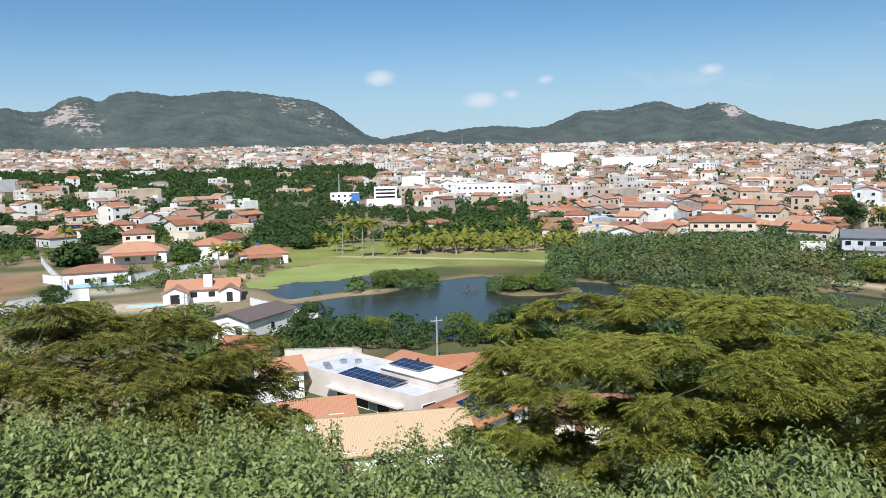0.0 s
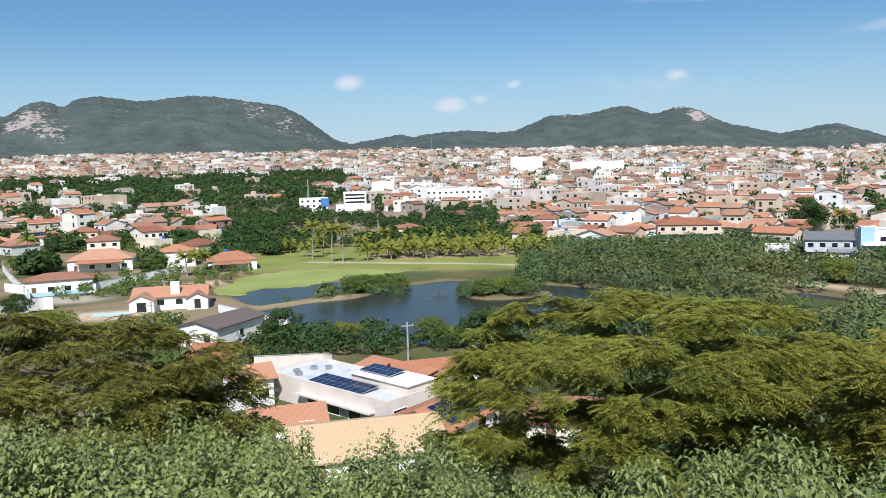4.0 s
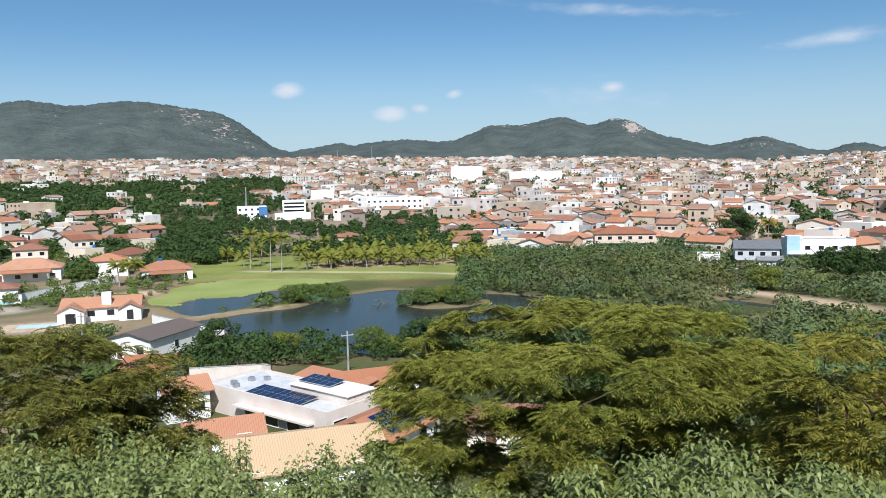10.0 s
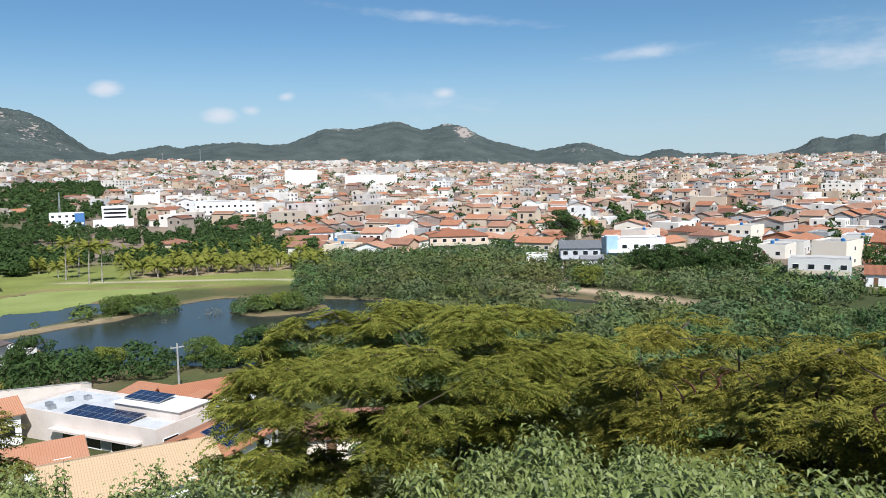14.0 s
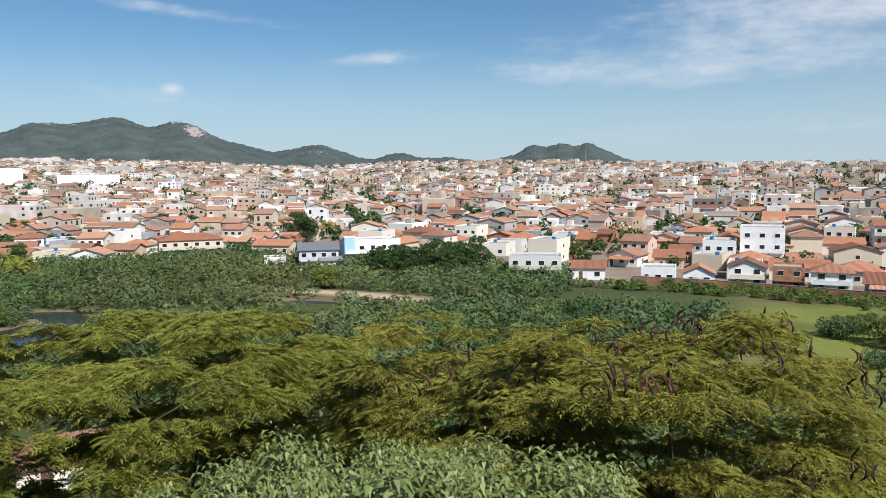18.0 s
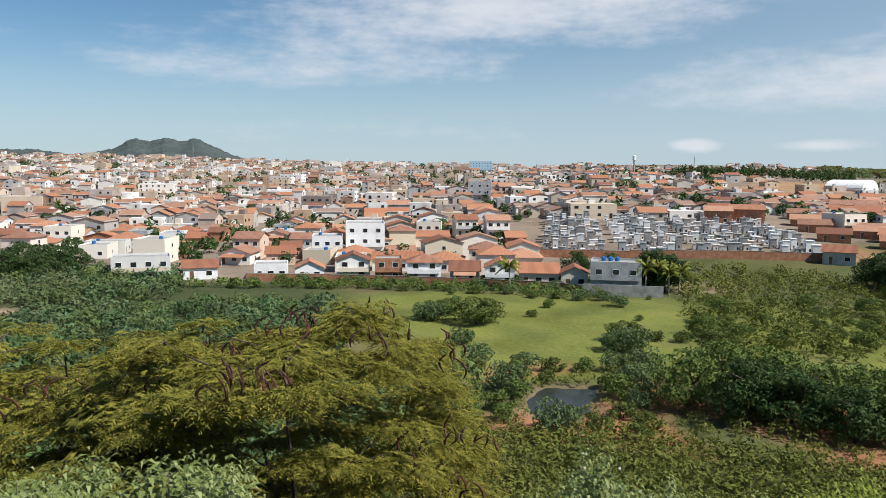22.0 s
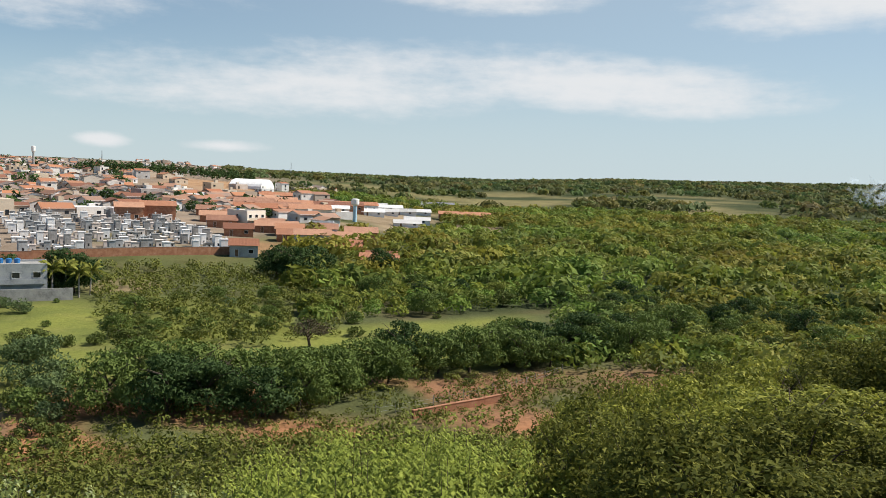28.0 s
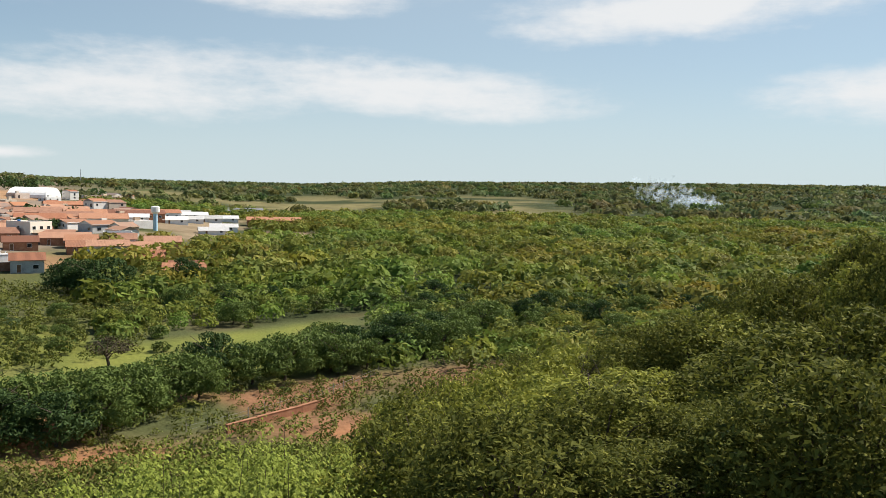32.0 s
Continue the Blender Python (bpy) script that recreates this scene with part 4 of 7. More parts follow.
def far_town(spots, rng):
    """The town beyond the nearest streets: one sheet each of walls, roofs and openings."""
    wv, wf, rv, rf, gv, gf = [], [], [], [], [], []
    for x, y, face, w, d, _ in spots:
        z = gz(x, y)
        r = math.hypot(x, y)
        a = radians(180 - face)
        ca, sa = math.cos(a), math.sin(a)
        big = rng.random() < (0.06 if r > 450 else 0.03)
        low_quarter = math.degrees(math.atan2(x, y)) > 78
        storeys = rng.choices((1, 2, 3), (9, 1, 0) if low_quarter else (6, 3, 0.35))[0]
        big = big and not low_quarter
        if big:
            w, d, storeys = w * 2.2, d * 1.6, rng.choice((1, 2, 3))
        h = 3.1 * storeys + rng.uniform(-0.2, 0.8)
        kind = rng.choices(("gx", "gy", "flat"), (5, 4, 7 if r > 500 else 3.2))[0]
        if big:
            kind = "flat"

        def P(px, py, pz):
            return (x + px * ca - py * sa, y + px * sa + py * ca, z + pz)
        b = len(wv)
        a0, b0 = w / 2, d / 2
        wv += [P(px, py, pz) for pz in (-3, h) for px, py in ((-a0, -b0), (a0, -b0), (a0, b0), (-a0, b0))]
        wf += [(b, b + 1, b + 5, b + 4), (b + 1, b + 2, b + 6, b + 5), (b + 2, b + 3, b + 7, b + 6), (b + 3, b, b + 4, b + 7), (b + 4, b + 5, b + 6, b + 7)]
        rise, o = rng.uniform(1.2, 1.9), 0.4
        if kind != "flat":
            c = len(rv)
            if kind == "gx":
                pts = [(-a0 - o, -b0 - o, h - 0.3), (a0 + o, -b0 - o, h - 0.3), (a0 + o, 0, h + rise), (-a0 - o, 0, h + rise), (a0 + o, b0 + o, h - 0.3), (-a0 - o, b0 + o, h - 0.3)]
                gab = ((-a0, -b0, h), (-a0, b0, h), (-a0, 0, h + rise - 0.1), (a0, -b0, h), (a0, b0, h), (a0, 0, h + rise - 0.1))
            else:
                pts = [(-a0 - o, -b0 - o, h - 0.3), (-a0 - o, b0 + o, h - 0.3), (0, b0 + o, h + rise), (0, -b0 - o, h + rise), (a0 + o, b0 + o, h - 0.3), (a0 + o, -b0 - o, h - 0.3)]
                gab = ((-a0, -b0, h), (a0, -b0, h), (0, -b0, h + rise - 0.1), (-a0, b0, h), (a0, b0, h), (0, b0, h + rise - 0.1))
            rv += [P(*p) for p in pts]
            rf += [(c, c + 1, c + 2, c + 3), (c + 3, c + 2, c + 4, c + 5)]
            b = len(wv)
            wv += [P(*p) for p in gab]
            wf += [(b, b + 1, b + 2, b + 2), (b + 3, b + 4, b + 5, b + 5)]
        else:
            # parapet and a roof-top box
            b = len(wv)
            px, py = rng.uniform(-a0 * 0.5, a0 * 0.5), rng.uniform(-b0 * 0.5, b0 * 0.5)
            q = rng.uniform(0.8, 1.6)
            wv += [P(px + i * q, py + j * q, k) for k in (h, h + rng.uniform(0.8, 2.2)) for i, j in ((-1, -1), (1, -1), (1, 1), (-1, 1))]
            wf += [(b, b + 1, b + 5, b + 4), (b + 1, b + 2, b + 6, b + 5), (b + 2, b + 3, b + 7, b + 6), (b + 3, b, b + 4, b + 7), (b + 4, b + 5, b + 6, b + 7)]
        if r < 1100:
            for s in range(storeys):
                for side in (0, 1, 2):
                    n = max(1, int((w if side == 0 else d) / 4.0))
                    for i in range(n):
                        if rng.random() < 0.25:
                            continue
                        ln = w if side == 0 else d
                        u = (i + 0.5) / n * ln - ln / 2
                        ww, z0, z1 = rng.uniform(0.5, 0.9), s * 3.1 + (0.1 if rng.random() < 0.3 else 1.0), s * 3.1 + 2.2
                        c = len(gv)
                        for uu, zz in ((u - ww, z0), (u + ww, z0), (u + ww, z1), (u - ww, z1)):
                            gv.append(P(uu, -b0 - 0.05, zz) if side == 0 else P((a0 + 0.05) * (1 if side == 1 else -1), uu, zz))
                        gf.append((c, c + 1, c + 2, c + 3))
    tri = [f[:3] for f in wf if f[2] == f[3]]
    quad = [f for f in wf if f[2] != f[3]]
    me = bpy.data.meshes.new("far_houses")
    me.from_pydata(wv, [], quad + tri)
    me.materials.append(FAR_WALL)
    ob = tagged(new("far_houses", me), "packed plastered town houses spreading to the hills", "houses", kind="stuff")
    me = bpy.data.meshes.new("far_roofs")
    me.from_pydata(rv, [], rf)
    me.materials.append(FAR_TILE)
    tagged(obj("roofs", me, ob, "orange and brown clay tile roofs"), kind="stuff")
    me = bpy.data.meshes.new("far_openings")
    me.from_pydata(gv, [], gf)
    me.materials.append(GLASS)
    tagged(obj("openings", me, ob, "dark windows and doorways"), kind="stuff")


# ---- plants ----
def leaf_cards(centres, normals, size, rng, stretch=1.6, jitter=0.9, droop=0.0, fold=0.18, tri=True):
    """Pointed, slightly folded leaves: a kite of two triangles each."""
    n = len(centres)
    nrm = normals + rng.normal(0, jitter, (n, 3))
    nrm /= np.linalg.norm(nrm, axis=1, keepdims=True) + 1e-9
    t = rng.normal(0, 1, (n, 3))
    t[:, 2] -= droop
    t -= nrm * (t * nrm).sum(1, keepdims=True)
    t /= np.linalg.norm(t, axis=1, keepdims=True) + 1e-9
    b = np.cross(nrm, t)
    s = size * rng.uniform(0.65, 1.35, (n, 1))
    if tri:
        v = np.stack([centres - t * s * stretch * 0.5 + b * s * 0.4, centres + t * s * stretch * 0.6, centres - t * s * stretch * 0.4 - b * s * 0.4 + nrm * s * fold], 1)
        return v.reshape(-1, 3), np.arange(n * 3).reshape(n, 3)
    v = np.stack([centres - t * s * stretch * 0.5, centres + b * s * 0.5 + nrm * s * fold, centres + t * s * stretch * 0.5, centres - b * s * 0.5 + nrm * s * fold], 1)
    f = np.arange(n * 4).reshape(n, 4)
    return v.reshape(-1, 3), f


def crown_points(rng, n, rx, ry, rz, z0, lobes=14, lobe=0.42, flat=0.0, bottom=-0.35):
    """Points over the shells of many lobes that make up an uneven crown."""
    th, u = rng.uniform(0, 2 * np.pi, lobes), rng.uniform(bottom, 1.0, lobes)
    rad = np.sqrt(np.clip(1 - u * u, 0, 1)) * rng.uniform(0.55, 1.0, lobes)
    c = np.stack([rad * np.cos(th) * rx * 0.8, rad * np.sin(th) * ry * 0.8, u * rz * 0.75 * rng.uniform(0.7, 1.05, lobes)], 1)
    size = lobe * rng.uniform(0.65, 1.25, lobes)
    k = rng.integers(0, lobes, n)
    d = rng.normal(0, 1, (n, 3))
    d[:, 2] += 0.35
    d /= np.linalg.norm(d, axis=1, keepdims=True)
    shell = rng.uniform(0.62, 1.05, (n, 1)) ** 0.6
    p = c[k] + d * size[k][:, None] * shell * np.array([rx, ry, rz * (1 - flat)])
    p[:, 2] += z0
    return p, d


def limbs(rng, h, spread, trunk_r, n=6, lean=0.15):
    bm = bmesh.new()
    top = Vector((rng.uniform(-lean, lean) * h, rng.uniform(-lean, lean) * h, h * 0.45))
    tube(bm, ((0, 0, -0.6), (top.x * 0.3, top.y * 0.3, h * 0.2), top), (trunk_r * 1.25, trunk_r, trunk_r * 0.75), 7)
    for i in range(n):
        a = 2 * math.pi * (i + rng.uniform(-0.3, 0.3)) / n
        e = Vector((math.cos(a) * spread * rng.uniform(0.5, 0.9), math.sin(a) * spread * rng.uniform(0.5, 0.9), h * rng.uniform(0.65, 0.95)))
        mid = top.lerp(e, 0.5) + Vector((0, 0, h * 0.06))
        tube(bm, (top * rng.uniform(0.75, 1.0), mid, e), (trunk_r * 0.6, trunk_r * 0.35, trunk_r * 0.12), 5)
    return bm


def tree(name, label, rng, h, rad, leafmat, n=1300, size=0.30, trunk_r=0.18, m=None, group="", category="tree", low=0.30, lobes=16, lobe=0.4, stretch=1.5, droop=0.0, jitter=0.7, bark=None, flat=0.0, bottom=-0.85):
    tr = thing(name, label, category, m, group)
    part("trunk", limbs(rng, h, rad, trunk_r), bark or BARK, tr)
    z0 = h * (low + (1 - low) * 0.5)
    p, d = crown_points(rng, n, rad, rad, h * (1 - low) * 0.55, z0, lobes, lobe, flat, bottom)
    v, f = leaf_cards(p, d, size, rng, stretch, jitter, droop)
    v[:, 2] = np.maximum(v[:, 2], 0.02)
    cr = obj("crown", quads_mesh("crown", v, f, leafmat), tr)
    put_soil(cr.data, np.ones((len(v), 3)), "tint")
    return tr


def palm(rng, h=9.0, m=None, fronds=22, length=3.4, lean=0.08, label="coconut palm with a slender pale trunk and arching fronds"):
    pa = thing("coconut_palm", label, "palm", m, "coconut palms")
    bm = bmesh.new()
    lx, ly = rng.uniform(-lean, lean) * h, rng.uniform(-lean, lean) * h
    pts = [(lx * t * t, ly * t * t, -0.4 + (h + 0.4) * t) for t in (0, 0.1, 0.35, 0.7, 1)]
    tube(bm, pts, (0.30, 0.20, 0.16, 0.14, 0.12), 8)
    part("trunk", bm, PALE_BARK, pa)
    vs, fs = [], []
    for i in range(fronds):
        a = 2 * math.pi * i * 0.382 + rng.uniform(-0.2, 0.2)
        up = -0.15 + 1.75 * (i + 0.5) / fronds + rng.uniform(-0.15, 0.15)
        L = length * rng.uniform(0.85, 1.1)
        fwd, side = np.array((math.cos(a), math.sin(a), 0)), np.array((-math.sin(a), math.cos(a), 0))
        for s in range(1, 15):
            t = s / 15
            c = np.array((lx, ly, h)) + fwd * L * t * (1.0 - 0.28 * max(up, 0)) + np.array((0, 0, L * (up * t * 0.75 - 0.55 * t * t)))
            wl = 0.85 * math.sin(math.pi * (0.15 + 0.75 * t)) * L / 4.0
            for sg in (-1, 1):
                tip = c + side * sg * wl * 0.7 + fwd * 0.3 + np.array((0, 0, -0.8 * wl))
                o = fwd * 0.17
                b = len(vs)
                vs += [c - o, c + o, tip]
                fs.append((b, b + 1, b + 2))
    obj("crown", quads_mesh("crown", np.array(vs), np.array(fs), LEAF_PALM), pa)
    return pa


# ---- near houses below the hill ----
def solar_array(parent, x, y, z, nx, ny, tilt=6, turn=0, pw=1.0, ph=1.7):
    """Rows of panels on rails, each panel a part of its own."""
    for i in range(nx):
        for j in range(ny):
            bm = boxes((-pw / 2 + 0.02, -ph / 2 + 0.02, 0, pw / 2 - 0.02, ph / 2 - 0.02, 0.04))
            ob = part("solar_panel", bm, PANEL, parent, "dark blue solar panel")
            fr = part("panel_frame", boxes((-pw / 2, -ph / 2, -0.03, pw / 2, -ph / 2 + 0.02, 0.05), (-pw / 2, ph / 2 - 0.02, -0.03, pw / 2, ph / 2, 0.05),
                                           (-pw / 2, -ph / 2 + 0.02, -0.03, -pw / 2 + 0.02, ph / 2 - 0.02, 0.05), (pw / 2 - 0.02, -ph / 2 + 0.02, -0.03, pw / 2, ph / 2 - 0.02, 0.05)), METAL, ob)
            ob.matrix_basis = pose(x, y, z, 0, 0, turn) @ pose(0, 0, 0, tilt, 0, 0) @ pose((i - (nx - 1) / 2) * pw, (j - (ny - 1) / 2) * ph, 0)


def solar_house():
    # long front looks down-left of the hill
    ho = thing("modern_house", "modern pale pink flat-roofed house with solar panels", "house", pose(-7.57, 86.83, -0.3, 0, 0, -45))
    L, D, H = 20.6, 8.0, 3.55
    part("wall", wall_body("flat", L, D, H, 0), PINK, ho)
    for q in ((-L / 2, -D / 2, L / 2, -D / 2 + 0.2), (-L / 2, D / 2 - 0.2, L / 2, D / 2), (-L / 2, -D / 2 + 0.2, -L / 2 + 0.2, D / 2 - 0.2), (L / 2 - 0.2, -D / 2 + 0.2, L / 2, D / 2 - 0.2)):
        part("parapet", boxes((q[0], q[1], H, q[2], q[3], H + 0.35)), PINK, ho)
    part("roof", boxes((-L / 2 + 0.2, -D / 2 + 0.2, H, L / 2 - 0.2, D / 2 - 0.2, H + 0.06)), LIGHT_GREY, ho, "pale painted flat roof slab")
    part("upper_wall", boxes((0.9, -0.6, H + 0.06, 9.9, 3.4, H + 1.05)), PINK, ho, "raised roof box")
    part("upper_roof", boxes((0.7, -0.8, H + 1.05, 10.1, 3.6, H + 1.15)), WHITE, ho)
    solar_array(ho, 1.2, -2.3, H + 0.3, 9, 2, 5, 0, 1.0, 1.45)
    solar_array(ho, 3.6, 1.6, H + 1.4, 5, 2, 5, 0, 1.0, 1.2)
    # flat grey strip stands in for the shade under the long parapet, with openings
    part("shade_strip", boxes((-3.0, -D / 2 - 0.012, 0.9, 7.6, -D / 2 + 0.02, 2.3)), GREY, ho, "flat grey strip in place of shade below the parapet")
    for u in (-2.6, 0.9, 4.4):
        opening(ho, "front", u + 0.8, 0.95, 2.0, 1.2, L, D + 0.04)
    opening(ho, "right", -2.2, 1.0, 1.9, 1.7, L, D)
    opening(ho, "right", 1.6, 1.2, 1.2, 1.2, L, D)
    part("canopy", boxes((-4.0, -D / 2 - 0.9, 2.3, 8.4, -D / 2, 2.5)), PINK, ho)
    roof_part(roof_mesh("shed", 11, 5, H - 1.0, 0.9, 0.3, 0.14, -1.0, D / 2 + 2.8), TILE, ho, "clay tile lean-to roof", "rear_roof")
    part("rear_wall", boxes((-6.4, D / 2, -2, 4.4, D / 2 + 5.0, H - 1.05)), PINK, ho)
    for i, (x, y) in enumerate(((-7.4, -2), (-7.0, 0.2), (-5.6, 1.4), (-6.2, -2.6))):
        part("vent", boxes((x - 0.3, y - 0.3, H + 0.06, x + 0.3, y + 0.3, H + 0.55)), METAL, ho, "grey roof vent unit")


def near_houses():
    solar_house()
    # tan-tiled roof nearest the hill
    house("house with a broad tan tile roof below the bushes", 13, 10, 2.0, "gable_x", 1.5, WHITE, TAN_TILE, m=at(-5.0, 68, 169), wins=3)
    house("small house with a weathered red tile roof", 7, 5.5, 2.0, "gable_x", 1.0, WHITE, TILE, m=at(-13.2, 76.3, 167), wins=2)
    house("white house with an orange tile roof and small square windows", 4.8, 4.2, 3.4, "gable_x", 1.1, WHITE, TILE, m=at(-19.6, 88.8, 154), wins=2, door=False)
    ho = house("low house with clay tiles and a solar array on the slope", 7.5, 7, 2.2, "gable_x", 1.3, WHITE, TILE, m=at(2.3, 74.1, 130), wins=2)
    solar_array(ho, 0.2, -1.9, 3.05, 6, 2, 20, 0, 1.0, 1.6)
    house("low house with a clay tile roof beside the tree", 9, 7, 2.6, "hip", 1.3, WALL, TILE, m=at(15, 72, 190), wins=2)
    house("low house with clay tiles behind the modern house", 10, 5, 2.2, "gable_x", 1.1, WHITE, TILE, m=at(2, 93, 165), wins=3)
    house("white hall with a dark fibre-cement roof", 7.5, 12, 3.2, "gable_y", 0.9, WHITE, DARK_TILE, m=at(-31, 124, 205), wins=2)
    house("plastered house with orange tiles among trees", 6, 6, 2.4, "gable_x", 1.3, WHITE, TILE, m=at(-27, 105, 185), wins=2)
    house("cream house with a flat roof behind a wall", 7, 6, 3.0, "flat", 1, WALL, m=at(-42, 126, 175), wins=2)
    # white house with chimney tower by the pond
    ho = house("white house with orange tiles, a chimney tower and a verandah", 14, 8, 2.7, "gable_x", 1.4, WHITE, TILE, m=at(-49.5, 159, 170), wins=4)
    part("chimney", boxes((0.2, -3.6, 0, 1.9, -2.2, 5.4)), WHITE, ho, "square white chimney tower")
    roof_part(roof_mesh("gable_y", 4.6, 4, 2.5, 1.1, 0.4, 0.14, -5.0, -4.6), TILE, ho, name="wing_roof")
    part("wing_wall", wall_body("gable_y", 4.6, 4, 2.5, 1.1, -5.0, -4.6), WHITE, ho)
    roof_part(roof_mesh("gable_y", 4, 3, 2.4, 1.0, 0.4, 0.14, 5.4, -4.2), TILE, ho, name="wing_roof")
    part("wing_wall", wall_body("gable_y", 4, 3, 2.4, 1.0, 5.4, -4.2), WHITE, ho)
    opening(ho, "front", -5.0, 0.2, 1.8, 1.9, 14, 13.2, "window")
    opening(ho, "front", 5.4, 0.2, 1.2, 1.9, 14, 11.4, "window")
    # pool
    po = thing("swimming_pool", "small swimming pool with a pale stone deck", "pool", at(-59, 151, 170))
    part("deck", boxes((-6, -3.5, -0.5, 6, 3.5, 0.25)), SAND, po)
    part("basin", boxes((-3.4, -1.6, 0.25, 3.4, 1.6, 0.29)), BLUE_PAINT, po, "pale blue pool water")
    ho = house("white house with pale blue trim behind a white wall", 14, 8, 3.6, "hip", 1.2, WHITE, TILE, m=at(-83, 184, 160), wins=4)
    part("trim", boxes((-7.1, -4.1, 0.0, 7.1, -4.02, 0.9)), BLUE_PAINT, ho, "pale blue lower wall band")
    house("large house with a bright orange hipped tile roof", 17, 11, 3.6, "hip", 2.4, WHITE, TILE, m=at(-90, 227, 165), wins=4, porch=True)
    house("pale house with an orange roof and garage", 10, 9, 4.6, "hip", 1.6, WALL, TILE, m=at(-70, 232, 165), wins=3)
    house("two-storey pinkish house with a clay tile roof", 10, 9, 6.0, "hip", 1.6, WALL, TILE, storeys=2, m=at(-103, 262, 160), wins=3)
    ho = house("white house with a wide orange tile roof beside two palms", 13, 9, 3.0, "hip", 2.0, WHITE, TILE, m=at(-51, 219, 165), wins=3, porch=True)
    tank(ho, -1.5, 0.2, 4.7, 0.7)
    # pond-side villa with a gable, and its neighbours
    house("white villa with orange gabled roofs facing the palms", 15, 10, 3.4, "gable_x", 1.9, WHITE, TILE, m=at(45, 291, 195), wins=4, porch=True)
    house("two-storey white villa wing with orange tiles", 9, 9, 6.0, "hip", 1.7, WHITE, TILE, storeys=2, m=at(52, 299, 195), wins=3)
    ho = house("two-storey white house with a grey roof and dark windows", 11, 11, 5.8, "gable_x", 1.6, LIGHT_GREY, GREY_ROOF, storeys=2, m=at(108, 197, 205), wins=4, side_wins=3)
    roof_part(roof_mesh("shed", 6, 4, 3.0, 0.8, 0.3, 0.14, 3.0, -7.5), GREY_ROOF, ho, name="porch_roof")
    part("porch_wall", boxes((0.2, -9.3, -1, 5.8, -5.6, 2.95)), WHITE, ho)
    ho = house("two-storey white block with a pale blue end wall", 17, 9, 7.0, "flat", 1, WHITE, m=at(127, 199, 200), storeys=2, wins=5)
    part("blue_wall", boxes((-8.6, -4.6, 0, -5.4, -4.52, 8.2)), BLUE_PAINT, ho, "pale blue vertical wall panel")
    part("stair_tower", boxes((-8.5, -4.5, 7, -4.6, 0, 8.2)), WHITE, ho)
    house("small white flat-roofed annexe with two windows", 6, 6, 3.2, "flat", 1, WHITE, m=at(98, 204, 205), wins=2)
    house("pale apartment house with orange tile roof and arcade", 20, 11, 6.0, "hip", 1.8, WALL, TILE, m=at(92, 255, 195), storeys=2, wins=6)
    # fronts along the meadow, seen below the town
    for x, y, f, lab, kw in (
            (139, 140, 226, "long cream house with a plain upper storey", dict(w=13, d=9, h=5.6, kind="flat", storeys=2, wins=4)),
            (149, 131, 228, "small white house with an orange roof by the meadow", dict(w=8, d=7, h=3.0, kind="gable_x", rise=1.5, wins=2, wall=WHITE)),
            (157.5, 116, 236, "low white building with a flat roof", dict(w=8, d=8, h=3.4, kind="flat", wins=3, wall=WHITE)),
            (160, 106.5, 236, "small white house with a steep orange roof", dict(w=7, d=7, h=3.0, kind="gable_y", rise=1.7, wins=2, wall=WHITE)),
            (165, 97, 240, "cream house with a steep orange gable", dict(w=8, d=8, h=4.8, kind="gable_y", rise=1.7, storeys=2, wins=2)),
            (167.5, 88.5, 242, "bare brick house under construction", dict(w=6.5, d=8, h=5.2, kind="flat", storeys=2, wins=2, wall=BRICK)),
            (170, 80, 245, "white two-storey house with clay tiles", dict(w=8, d=8, h=5.0, kind="hip", rise=1.6, storeys=2, wins=2, wall=WHITE)),
            (173, 70.5, 248, "cream house with clay tiles and a porch", dict(w=7, d=8, h=3.2, kind="gable_x", rise=1.9, wins=2, porch=True)),
            (174.5, 62, 250, "white house with orange tiles and a gable to the meadow", dict(w=7, d=8, h=4.2, kind="gable_y", rise=1.7, storeys=2, wins=2, wall=WHITE)),
            (176.5, 53, 252, "house with pale walls and a long orange roof", dict(w=9, d=8, h=3.2, kind="gable_x", rise=1.9, wins=3)),
            (177, 44.5, 254, "small pink house with an orange gable", dict(w=6, d=7, h=3.4, kind="gable_y", rise=1.5, wins=2))):
        house(lab, m=at(x, y, f), wall=kw.pop("wall", None), **kw)
    ho = house("grey-blue two-storey house with blue roof tanks", 11, 8, 6.6, "flat", 1, GREY, m=at(173, 34, 259), storeys=2, wins=3, tanks=3)
    part("base_wall", boxes((-7, -6.5, -2, 10, -6.2, 2.4)), CONCRETE, ho, "stained concrete retaining wall")
    house("small brick house with an orange tile roof", 9, 8, 3.2, "gable_x", 1.5, BRICK, TILE, m=at(228, -54, 282), wins=2)
    house("brick and plaster house with orange tiles", 12, 8, 4.0, "gable_x", 1.6, WALL, TILE, m=at(262, -38, 276), wins=3)
    house("white house with a tall parapet among orange roofs", 9, 8, 6.0, "flat", 1, WHITE, m=at(282, -44, 278), wins=3, storeys=2)
    house("two-storey pink house with a hipped tile roof", 10, 9, 6.0, "hip", 1.6, WALL, TILE, storeys=2, m=at(-126, 303, 165), wins=3)
    ho = house("low house with solar panels on a tile roof", 15, 9, 3.2, "gable_x", 1.6, WHITE, TILE, m=at(-150, 313, 160), wins=3)
    solar_array(ho, 0, -2.4, 4.35, 9, 2, 19)
    house("long low row house under weathered clay tile roofs", 30, 8, 3.2, "gable_x", 1.5, WALL, TILE, m=at(-98, 330, 172), wins=7)
